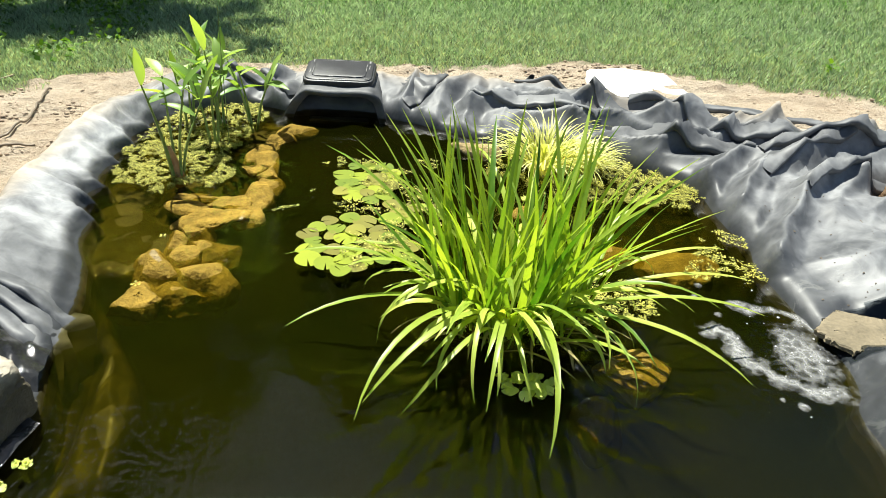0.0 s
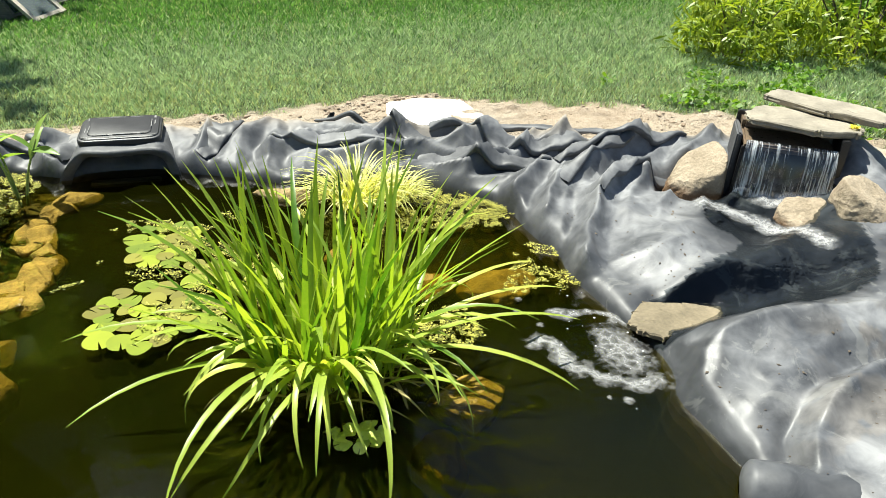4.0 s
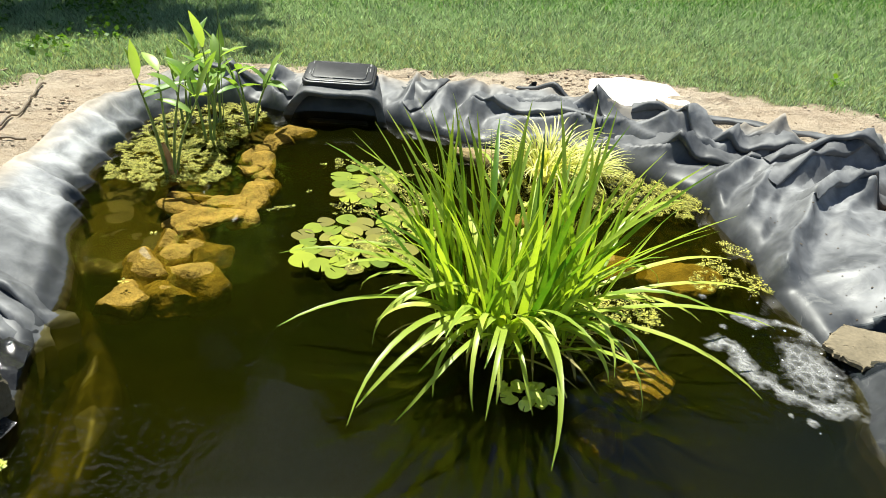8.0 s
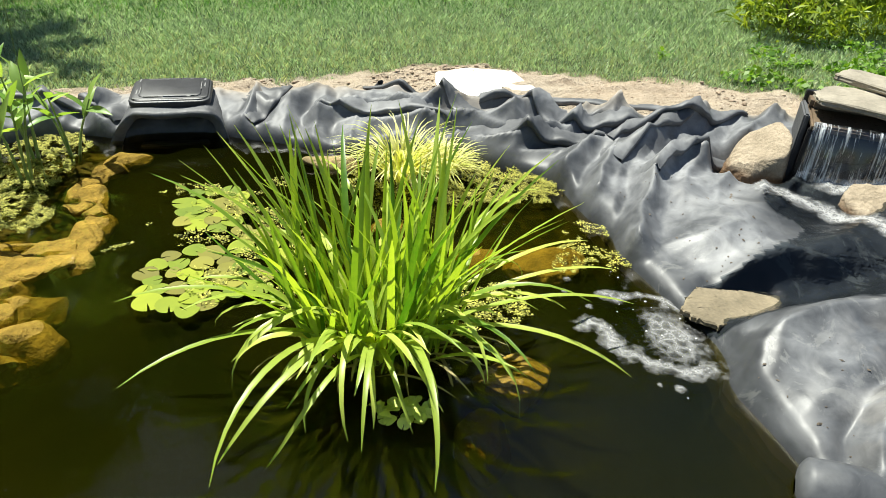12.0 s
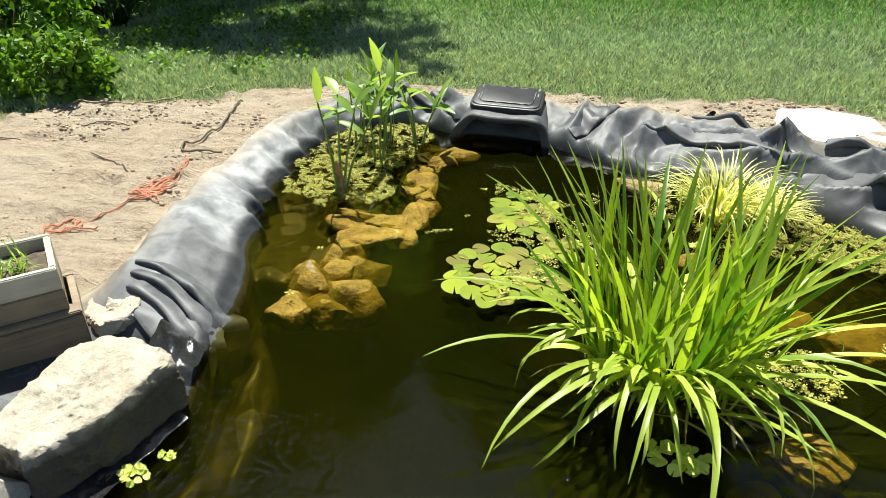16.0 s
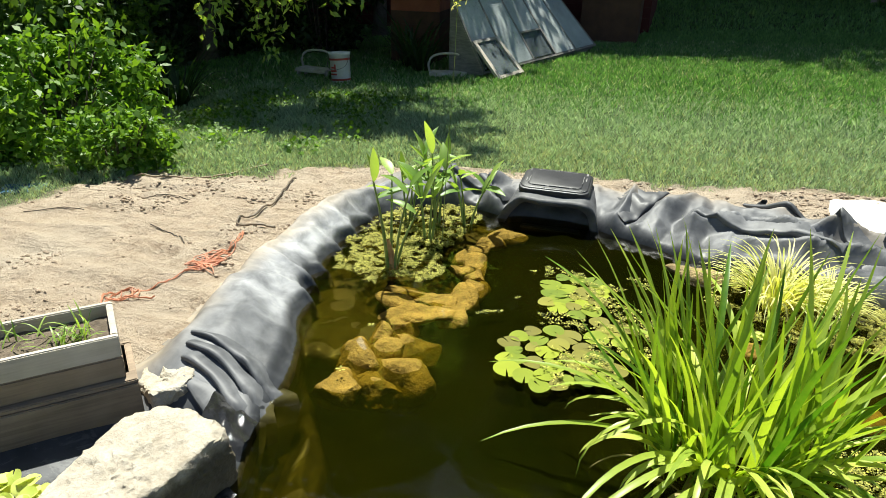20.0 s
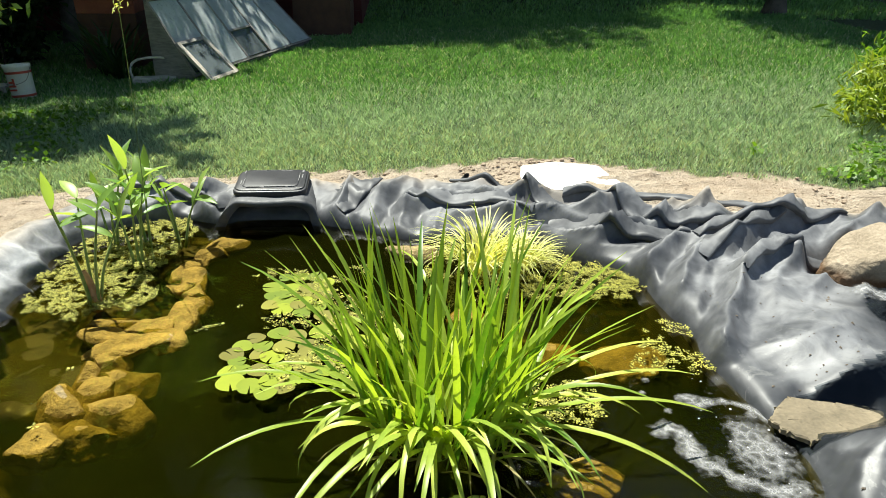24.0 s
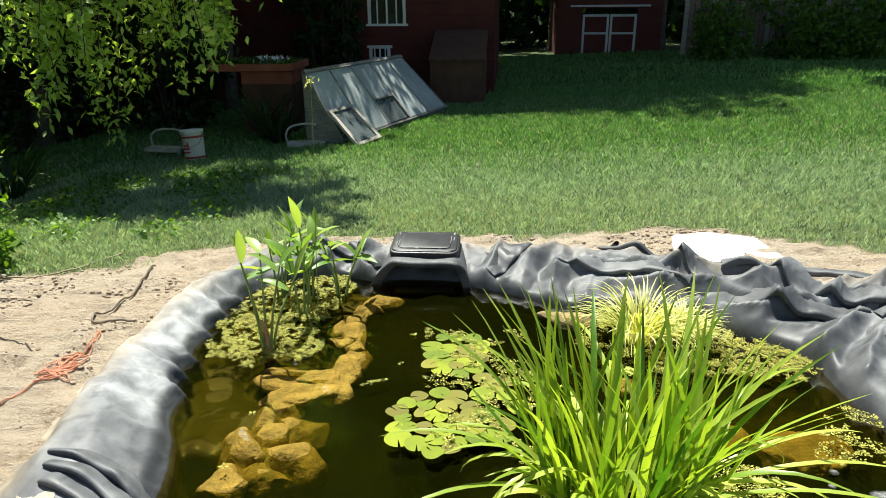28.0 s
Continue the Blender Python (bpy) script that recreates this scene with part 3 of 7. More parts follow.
    deep = np.minimum(deep, 0.85 - 0.67 * step_l) - (pleat + pleats) * sstep(0.03, 0.12, d)
    z = z - np.where(d > 0, deep, 0) - np.where(d > 0, 0.035 * sstep(0.02, 0.15, d) * (ridge(wx * 4, wy * 2.4, 71) - 0.5), 0)
    return z


def ground_z(X, Y):
    d, e = sdf(POND, X, Y), sdf(EDGE, X, Y)
    near = (np.abs(X) < 8) & (Y < 8) & (Y > -3)
    z = lawn_z(X, Y)
    soil = soil_mask(X, Y)
    z = z + soil * (0.05 * (fbm(X * 3, Y * 5, 81) - 0.45) + 0.03 * crease(X * 2.2 + 0.6 * fbm(X * 2, Y * 2, 84), Y * 8, 82) + 0.045 * (fbm(X * 12, Y * 14, 83, 4) - 0.5) * (0.4 + 1.2 * sstep(0.45, 0.7, fbm(X * 1.6, Y * 2.5, 85, 2))))
    return np.where(near & (e > 0.04), np.minimum(z, np.where(d > -0.05, -1.1, liner_z(X, Y) - 0.05)), z)


SOIL = [(-8, -4), (-6.0, 2.2), (-4.2, 2.9), (-4.05, 3.5), (-3.6, 3.92), (-2.9, 4.05), (-2.3, 4.55), (-1.3, 4.78), (0.0, 4.70), (0.6, 4.76), (1.15, 4.82), (1.8, 4.66),
        (2.3, 4.30), (2.75, 4.12), (3.2, 3.85), (3.6, 3.45), (3.9, 3.1), (3.7, 2.4), (3.4, 1.5), (3.4, 0.0), (4, -4)]


def soil_mask(X, Y):
    s = sdf(SOIL, X, Y) + 0.28 * (fbm(X * 3.0, Y * 3.0, 91) - 0.5) + 0.10 * (vnoise(X * 14, Y * 14, 92) - 0.5)
    return sstep(-0.10, 0.10, s)


def with_values(me, name, values):
    a = me.attributes.new(name, "FLOAT", "POINT")
    a.data.foreach_set("value", np.asarray(values, np.float32))


def steps(*legs):
    return np.unique(np.round(np.concatenate([np.arange(a, b, s) for a, b, s in legs]), 4))


gx = steps((-400, -60, 40), (-60, -8, 4), (-8, -5, 0.15), (-5, 4.6, 0.028), (4.6, 10, 0.25), (10, 60, 4), (60, 401, 40))
gy = steps((-400, -60, 40), (-60, -4, 4), (-4, -0.5, 0.25), (-0.5, 1.4, 0.06), (1.4, 5.0, 0.028), (5.0, 5.4, 0.06), (5.4, 20, 0.3), (20, 60, 4), (60, 401, 40))
me, gv = grid_mesh(gx, gy, ground_z)
with_values(me, "soil", soil_mask(gv[:, 0], gv[:, 1]))
ground = tagged(link("ground", me, GROUND), "bare dug soil round the pond passing into mown lawn", "ground", kind="structure")

me, lv = grid_mesh(np.arange(-2.5, 4.0, 0.013), np.arange(0.0, 4.6, 0.013), liner_z,
                   lambda X, Y: sdf(EDGE, X, Y) + 0.05 * (vnoise(X * 5, Y * 5, 95) - 0.5) > 0)
LX, LY = lv[:, 0], lv[:, 1]
streamy = np.maximum.reduce([hill(LX, LY, 2.2, 1.97, 0.62, 0.17, 2, 1.5), hill(LX, LY, 2.62, 2.6, 0.42, 0.26, 40, 1.3), hill(LX, LY, 1.56, 1.66, 0.10, 0.14, 0, 1.2), hill(LX, LY, 2.68, 2.15, 0.18, 0.16, 0, 1.2)])
with_values(me, "dust", np.clip((0.10 + 0.95 * sstep(-1.2, -1.6, LX) * (0.35 + 0.65 * sstep(2.1, 2.6, LY)) + 0.40 * sstep(1.4, 1.8, LX) + 0.22 * sstep(3.3, 3.8, LY)) * sstep(0.02, 0.10, lv[:, 2]) - streamy + 0.6 * sstep(0.2, 0.0, sdf(EDGE, LX, LY)), 0, 1))
smear = np.maximum(hill(LX, LY, 2.10, 1.25, 0.36, 0.16, 10, 1.0), hill(LX, LY, 2.25, 1.56, 0.25, 0.10, 0, 0.8)) * (fbm(LX * 7, LY * 11, 18, 3) > 0.47)
with_values(me, "shelf", sstep(-0.75, -0.95, LX) * sstep(1.2, 1.6, LY) * (0.45 + 0.55 * sstep(2.0, 2.3, LY)) + 0.6 * sstep(2.4, 2.8, LY) * sstep(0.3, 0.8, LX))
with_values(me, "gloss", np.clip(np.maximum(sstep(1.45, 1.6, LX) * sstep(2.75, 2.5, LY + 0.1 * LX) * 0.75, streamy) + 0.5 * sstep(-1.2, -1.4, LX) * sstep(2.1, 1.8, LY), 0, 1))
with_values(me, "earth", np.maximum(sstep(0.22, 0.02, sdf(EDGE, LX, LY) + 0.12 * (fbm(LX * 5, LY * 5, 14) - 0.5)), 0.55 * smear))
liner = tagged(link("pond_liner", me, LINER), "black rubber pond liner, dusty and creased, draped over the banks", "pond liner", kind="structure")


def sheet(name, z, material, grow, cell=0.06, wave=0.0):
    me, v = grid_mesh(np.arange(-2.0, 1.9, cell), np.arange(0.3, 4.5, cell), lambda X, Y: z + wave * (fbm(X * 6, Y * 6, 19 + int(-z * 1000), 3) - 0.5), lambda X, Y: sdf(POND, X, Y) > grow)
    return link(name, me, material)


water = tagged(sheet("water", 0.0, WATER, -0.07), "murky olive green pond water with a few ripples", "water", kind="structure")
silt = tagged(empty("silt", 0, 0, 0), "olive brown silt hanging in the pond water", "silt", kind="stuff")
for depth in (0.035, 0.085, 0.15, 0.22, 0.29, 0.37):
    sheet("silt_layer", -depth, MURK, -0.07, 0.04, 0.05).parent = silt


# ---- stones ----
def rock_mesh(sx, sy, sz, seed, cuts=10, rough=0.05, level=4, flat=0.0, bite=0.5):
    rnd = random.Random(seed)
    bm = bmesh.new()
    bmesh.ops.create_icosphere(bm, subdivisions=level, radius=1.0)
    planes = [(Vector((rnd.gauss(0, 1), rnd.gauss(0, 1), rnd.gauss(0, 0.8))).normalized(), rnd.uniform(bite, 0.85)) for _ in range(cuts)]
    if flat:
        planes += [(Vector((0, 0, 1)), flat), (Vector((0, 0, -1)), flat)]
    off = Vector((seed * 3.7, seed * 1.3, 0))
    for v in bm.verts:
        c = v.co.copy()
        for n, o in planes:
            k = c.dot(n) - o
            if k > 0:
                c -= n * k
        c = Vector((c.x * sx, c.y * sy, c.z * sz))
        q = c * 9 + off
        c += c.normalized() * (rough * 0.6 * (noise.noise(q) + 0.6 * noise.noise(q * 2.3) + 0.4 * noise.noise(q * 5.1))) * max(sx, sy)
        v.co = c
    me = bpy.data.meshes.new("stone")
    bm.to_mesh(me)
    bm.free()
    return me


def stone(name, x, y, z, sx, sy, sz, rz, material, seed, label, category="rock", group="", flat=0.0, tilt=(0, 0), rough=0.05, cuts=10):
    ob = link(name, rock_mesh(sx, sy, sz, seed, cuts, rough, 4, flat), material, None, label)
    ob.matrix_basis = pose(x, y, z, tilt[0], tilt[1], rz)
    return tagged(ob, "", category, group)


def block(name, pts, z0, z1, seed, material, label, category, slope=(0, 0), amp=0.02, lean=0.12):
    """A rough quarried stone from the outline of its top: flat faces with worn edges and chips."""
    rnd = random.Random(seed)
    cx, cy = sum(p[0] for p in pts) / len(pts), sum(p[1] for p in pts) / len(pts)
    P = [(x - cx, y - cy) for x, y in pts]
    turn = sum(a[0] * b[1] - a[1] * b[0] for a, b in zip(P, P[1:] + P[:1]))
    h = z1 - z0
    planes = [(Vector((-slope[0], -slope[1], 1)).normalized(), h * 0.5), (Vector((0, 0, -1)), h * 0.5)]
    for a, b in zip(P, P[1:] + P[:1]):
        n = Vector((b[1] - a[1], a[0] - b[0], 0)) * (1 if turn > 0 else -1)
        n = n.normalized()
        o = n.x * a[0] + n.y * a[1]
        n = (n + Vector((0, 0, rnd.uniform(-0.3, 1.0) * lean))).normalized()
        planes.append((n, o))
    for k in range(5):
        a, q = rnd.uniform(0, 6.28), rnd.uniform(0.5, 1.1)
        n = Vector((math.cos(a), math.sin(a), q)).normalized()
        far = max(n.x * x + n.y * y + n.z * (h * 0.5 + x * slope[0] + y * slope[1]) for x, y in P)
        planes.append((n, far * rnd.uniform(0.86, 0.95)))
    bm = bmesh.new()
    bmesh.ops.create_icosphere(bm, subdivisions=6, radius=1.0)
    N, O = np.array([tuple(n) for n, o in planes]), np.array([o for n, o in planes])
    D = np.array([tuple(v.co) for v in bm.verts])
    stretch = np.array([max(abs(p[0]) for p in P), max(abs(p[1]) for p in P), h * 0.5])
    D = D * stretch
    D /= np.linalg.norm(D, axis=1, keepdims=True)
    k = np.clip(D @ N.T / O, 1e-6, None)
    R = (k ** 22).sum(1) ** (-1 / 22)
    C = D * R[:, None]
    off = Vector((seed * 1.7, 0, 0))
    for v, c in zip(bm.verts, C):
        p = Vector(c)
        q = p * 9 + off
        chip = abs(noise.noise(q * 1.4)) * 1.2 + 0.5 * abs(noise.noise(q * 3.1 + off)) + 0.22 * noise.noise(q * 7.0) + 0.10 * noise.noise(q * 15)
        v.co = p * (1 - amp * (chip - 0.4) / max(p.length, 0.04)) + Vector((0, 0, h * 0.5))
    me = bpy.data.meshes.new("stone")
    bm.to_mesh(me)
    bm.free()
    ob = link(name, me, material, None, label)
    me.set_sharp_from_angle(angle=radians(24))
    ob.matrix_basis = pose(cx, cy, z0)
    return tagged(ob, "", category)


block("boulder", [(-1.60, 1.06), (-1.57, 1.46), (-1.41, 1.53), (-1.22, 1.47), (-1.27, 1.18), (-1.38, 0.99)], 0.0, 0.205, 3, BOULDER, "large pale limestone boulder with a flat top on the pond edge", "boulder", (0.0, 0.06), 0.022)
block("rock", [(-1.84, 1.80), (-1.75, 1.89), (-1.60, 1.82), (-1.61, 1.71), (-1.70, 1.65), (-1.80, 1.71)], 0.035, 0.105, 8, LIMESTONE, "fist sized pale limestone beside the wooden planter", "rock", (0.1, 0.2), 0.024)
stone("rock", -1.53, 0.92, 0.05, 0.15, 0.10, 0.09, 60, LIMESTONE, 12, "pale limestone lying against the large boulder", flat=0.7)
ridge_rocks = [(-1.17, 2.11, -0.05, 0.095, 0.075, 0.05, 10, 21), (-1.16, 2.33, -0.03, 0.115, 0.13, 0.10, 25, 22), (-1.00, 2.31, -0.06, 0.11, 0.12, 0.09, 60, 23), (-1.16, 2.56, -0.035, 0.075, 0.09, 0.07, 5, 24), (-1.02, 2.52, -0.06, 0.10, 0.12, 0.08, 40, 34),
               (-1.06, 2.73, -0.03, 0.16, 0.065, 0.03, 14, 25), (-1.15, 2.82, -0.045, 0.12, 0.05, 0.03, -8, 26), (-1.02, 2.89, -0.045, 0.13, 0.055, 0.03, 22, 27), (-1.19, 2.94, -0.04, 0.11, 0.045, 0.03, 4, 35), (-0.90, 2.82, -0.07, 0.07, 0.10, 0.04, 30, 36),
               (-0.88, 2.98, -0.08, 0.06, 0.12, 0.05, 10, 28), (-0.86, 3.12, -0.10, 0.06, 0.10, 0.05, -10, 29), (-0.97, 3.29, -0.04, 0.075, 0.06, 0.035, 0, 30), (-0.89, 3.25, -0.06, 0.05, 0.07, 0.035, 40, 31), (-0.96, 3.53, -0.035, 0.13, 0.06, 0.035, 58, 32), (-0.92, 3.71, -0.04, 0.11, 0.05, 0.035, 50, 33),
               (-0.84, 3.84, -0.045, 0.10, 0.06, 0.035, 35, 37), (-0.93, 3.40, -0.07, 0.07, 0.09, 0.04, 20, 38), (-1.05, 2.17, -0.11, 0.08, 0.09, 0.06, 50, 39), (-1.09, 2.43, -0.05, 0.08, 0.07, 0.07, 15, 47), (-1.08, 2.63, -0.05, 0.09, 0.06, 0.055, 70, 48), (-1.11, 2.21, -0.06, 0.07, 0.07, 0.07, 30, 49)]
for x, y, z, sx, sy, sz, rz, seed in ridge_rocks:
    ob = link("sunken_rock", rock_mesh(sx * (1.50 if y < 2.6 else 1.35), sy * (1.50 if y < 2.6 else 1.35), sz * 1.35, seed + 500, 9, 0.17, 4, 0.7 if sz < 0.06 else 0.0, 0.55), SUNKEN, None, "algae browned rock just under the water on the plant shelf")
    ob.data.set_sharp_from_angle(angle=radians(38))
    ob.matrix_basis = pose(x + (0.02 if y < 2.6 else 0.0), y, 0.30 * z - 0.010 - (0.80 if sz < 0.06 else 1.22) * sz, (seed * 37) % 17 - 8, (seed * 53) % 15 - 7, rz)
    tagged(ob, "", "rock", "rocks along the plant shelf")
for x, y, z, sx, sy, sz, rz, seed in [(1.18, 2.52, -0.10, 0.24, 0.17, 0.07, 15, 41), (0.86, 2.62, -0.09, 0.15, 0.12, 0.07, 50, 42), (0.80, 1.80, -0.08, 0.20, 0.13, 0.07, 30, 43), (0.62, 1.62, -0.16, 0.17, 0.13, 0.08, 80, 44), (0.25, 3.58, 0.00, 0.17, 0.09, 0.07, -10, 45), (0.55, 2.95, -0.08, 0.14, 0.1, 0.06, 0, 46)]:
    stone("sunken_rock", x, y, z, sx, sy, sz, rz, SUNKEN, seed, "orange brown flat rock under shallow water", "rock", "rocks on the far shelf", flat=0.7, rough=0.12)

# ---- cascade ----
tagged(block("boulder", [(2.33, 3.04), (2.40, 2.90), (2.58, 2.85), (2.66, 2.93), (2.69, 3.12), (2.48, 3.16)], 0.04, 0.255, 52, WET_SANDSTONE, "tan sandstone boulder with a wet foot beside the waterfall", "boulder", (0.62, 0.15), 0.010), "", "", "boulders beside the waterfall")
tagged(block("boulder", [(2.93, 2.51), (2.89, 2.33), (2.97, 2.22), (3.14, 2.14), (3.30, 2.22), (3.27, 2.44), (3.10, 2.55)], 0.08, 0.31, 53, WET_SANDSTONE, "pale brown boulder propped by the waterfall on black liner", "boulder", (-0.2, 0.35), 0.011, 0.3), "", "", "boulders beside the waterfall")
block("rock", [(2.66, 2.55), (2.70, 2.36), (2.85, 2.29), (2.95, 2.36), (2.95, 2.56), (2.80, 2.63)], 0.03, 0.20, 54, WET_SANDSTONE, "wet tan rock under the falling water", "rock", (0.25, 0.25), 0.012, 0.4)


def flag(name, pts, z, thick, seed, tilt, label):
    """A split flagstone from its outline."""
    rnd = random.Random(seed)
    cx, cy = sum(p[0] for p in pts) / len(pts), sum(p[1] for p in pts) / len(pts)
    pts = [(x - cx, y - cy) for x, y in pts]
    pts = [(a[0] * u + b[0] * (1 - u), a[1] * u + b[1] * (1 - u)) for a, b in zip(pts, pts[1:] + pts[:1]) for u in (0.93, 0.07)]
    fine = []
    for k in range(len(pts)):
        a, b = pts[k], pts[(k + 1) % len(pts)]
        for j in range(4):
            t = j / 4
            fine.append((a[0] * (1 - t) + b[0] * t + rnd.uniform(-.006, .006), a[1] * (1 - t) + b[1] * t + rnd.uniform(-.008, .008)))
    n, rings = len(fine), [(0.97, 0.0), (1.0, 0.25), (0.985, 0.55), (1.0, 0.8), (0.97, 1.0), (0.85, 1.0), (0.7, 1.0), (0.5, 1.0), (0.25, 1.0)]
    V = [(x * s + rnd.uniform(-.003, .003), y * s + rnd.uniform(-.003, .003), thick * h + (rnd.uniform(-.003, .003) if s > 0.9 else 0.004 * noise.noise(Vector((x * s * 9, y * s * 9, seed))))) for s, h in rings for x, y in fine] + [(0, 0, thick), (0, 0, 0)]
    F = [(r * n + k, r * n + (k + 1) % n, (r + 1) * n + (k + 1) % n, (r + 1) * n + k) for r in range(len(rings) - 1) for k in range(n)]
    F += [((len(rings) - 1) * n + k, (len(rings) - 1) * n + (k + 1) % n, len(V) - 2) for k in range(n)] + [((k + 1) % n, k, len(V) - 1) for k in range(n)]
    ob = link(name, raw(V, F), FLAGSTONE, None, label)
    ob.data.set_sharp_from_angle(angle=radians(20))
    ob.matrix_basis = pose(cx, cy, z, *tilt)
    return tagged(ob, "", "slab", "capstones of the waterfall")


flag("flat_rock", [(1.525, 1.965), (1.59, 2.04), (1.665, 2.10), (1.83, 2.06), (1.985, 2.015), (1.975, 1.94), (1.965, 1.87), (1.81, 1.85), (1.62, 1.845), (1.56, 1.91)], 0.03, 0.026, 60, (0, 0, 0), "flat tan stone where the stream spills into the pond").data.materials[0] = TAN_FLAG
bpy.data.objects["flat_rock"]["group"] = "stone of the cascade"
flag("stone_slab", [(2.69, 2.91), (2.76, 3.04), (2.95, 3.12), (3.10, 3.00), (3.24, 2.79), (3.20, 2.65), (3.12, 2.60), (2.93, 2.66)], 0.52, 0.034, 61, (0, 0, 0), "grey flagstone slab capping the waterfall box")
flag("stone_slab", [(2.98, 3.19), (3.16, 3.27), (3.44, 2.85), (3.42, 2.64), (3.27, 2.62), (3.12, 2.82)], 0.562, 0.034, 62, (0, 0, 0), "grey flagstone slab resting across the lower slab")

# ---- skimmer ----
def rounded(w, d, h, r, seg=5, bevel=0.008):
    """A box with rounded plan corners and softened edges, base at z = 0."""
    bm = bmesh.new()
    ring = []
    for cx, cy, a0 in ((w / 2 - r, d / 2 - r, 0), (-w / 2 + r, d / 2 - r, 90), (-w / 2 + r, -d / 2 + r, 180), (w / 2 - r, -d / 2 + r, 270)):
        for k in range(seg + 1):
            a = radians(a0 + 90 * k / seg)
            ring.append((cx + r * math.cos(a), cy + r * math.sin(a)))
    layers = [(0, 0), (0, h - bevel), (bevel * 0.4, h - bevel * 0.3), (bevel, h)]
    vs = [[bm.verts.new((x * (1 - 2 * i / w), y * (1 - 2 * i / d), z)) for x, y in ring] for i, z in layers]
    n = len(ring)
    for a, b in zip(vs, vs[1:]):
        for k in range(n):
            bm.faces.new((a[k], a[(k + 1) % n], b[(k + 1) % n], b[k]))
    bm.faces.new(vs[-1])
    bm.faces.new(vs[0][::-1])
    return bm


def slab_box(w, d, h, bevel=0.004):
    """A bevelled box, base at z = 0."""
    bm = bmesh.new()
    bmesh.ops.create_cube(bm, size=1.0)
    for v in bm.verts:
        v.co = Vector((v.co.x * w, v.co.y * d, (v.co.z + 0.5) * h))
    if bevel:
        bmesh.ops.bevel(bm, geom=list(bm.edges), offset=min(bevel, 0.3 * min(w, d, h)), segments=2, affect="EDGES")
    return bm


def put(ob, x, y, z, rz=0.0, rx=0.0, ry=0.0):
    ob.matrix_basis = pose(x, y, z, rx, ry, rz)
    return ob


RUBBER = surface("dark_rubber", (0.025, 0.026, 0.029), (0.06, 0.06, 0.062), 5, 60, 0.42, 0.4, 0.01)
LID_PLASTIC = surface("faded_black_plastic", (0.012, 0.013, 0.016), (0.030, 0.031, 0.036), 9, 120, 0.5, 0.25, 0.003)
HOOD = surface("dusty_rubber", (0.05, 0.052, 0.057), (0.12, 0.122, 0.128), 6, 60, 0.6, 0.5, 0.01)
skimmer = tagged(empty("pond_skimmer", -0.61, 4.24, 0.0, 1.0), "black plastic pond skimmer wrapped in liner with an open mouth", "skimmer")
section = spline([(-0.36, 0, -0.05), (-0.315, 0, 0.04), (-0.262, 0, 0.115), (-0.20, 0, 0.152), (-0.08, 0, 0.150), (0.06, 0, 0.145), (0.19, 0, 0.152), (0.25, 0, 0.115), (0.285, 0, 0.04), (0.31, 0, -0.05)], 4)
V, m = [], len(section)
for y, lift, grow in ((-0.235, -0.002, 1.0), (-0.24, 0.008, 1.02), (-0.20, 0.016, 1.0), (-0.12, 0.022, 0.98), (0.0, 0.024, 0.97), (0.20, 0.024, 0.97), (0.20, 0.004, 0.93), (0.0, 0.004, 0.93), (-0.12, -0.012, 0.86), (-0.228, -0.020, 0.86)):
    for k, p in enumerate(section):
        V.append((p.x * grow, y + 0.012 * math.sin(k * 0.7), p.z + lift + 0.006 * noise.noise(Vector((p.x * 14, y * 9, 1)))))
hood = link("hood", raw(V, [(r * m + k, r * m + k + 1, (r + 1) % 10 * m + k + 1, (r + 1) % 10 * m + k) for r in range(10) for k in range(m - 1)]), HOOD, skimmer, "grey liner drawn over the mouth")
put(part("back", slab_box(0.40, 0.04, 0.36, 0.006), BLACK_PLASTIC, skimmer), 0, 0.19, -0.24)
put(part("sill", slab_box(0.38, 0.06, 0.03, 0.008), RUBBER, skimmer), 0, -0.22, -0.05)
lid = put(part("lid", rounded(0.455, 0.36, 0.032, 0.06), LID_PLASTIC, skimmer, "scuffed black plastic lid"), -0.012, 0.03, 0.182, 0, 4)
put(part("rim", rounded(0.43, 0.335, 0.010, 0.055), LID_PLASTIC, lid), 0, 0, 0.030)
put(part("panel", rounded(0.35, 0.26, 0.007, 0.04), LID_PLASTIC, lid), 0, 0, 0.039)
SCUFF = surface("scuffed_plastic", (0.12, 0.12, 0.12), (0.30, 0.30, 0.29), 40, 200, 0.6, 0.2, 0.003)
for u, v, w, d in ((-0.10, -0.127, 0.09, 0.004), (0.03, -0.127, 0.13, 0.005), (0.135, -0.126, 0.04, 0.004), (-0.171, -0.04, 0.004, 0.10), (0.171, 0.02, 0.004, 0.12), (-0.06, 0.126, 0.15, 0.004), (0.08, 0.126, 0.08, 0.004)):
    put(part("worn_edge", slab_box(w, d, 0.002, 0.0006), SCUFF, lid, "grey worn edge of the lid panel"), u, v, 0.0455)
for sx, sy, w, d in ((-0.165, -0.17, 0.035, 0.008), (0.0, -0.178, 0.16, 0.005), (0.165, -0.17, 0.035, 0.008), (-0.17, 0.15, 0.006, 0.05), (0.17, 0.15, 0.012, 0.04), (0.172, 0.05, 0.006, 0.06), (-0.172, -0.05, 0.006, 0.06), (0.0, 0.178, 0.14, 0.005)):
    put(part("scuff_mark", slab_box(w, d, 0.003, 0.001), SCUFF, lid, "grey worn mark"), sx * 1.10, sy * 0.86, 0.0392)

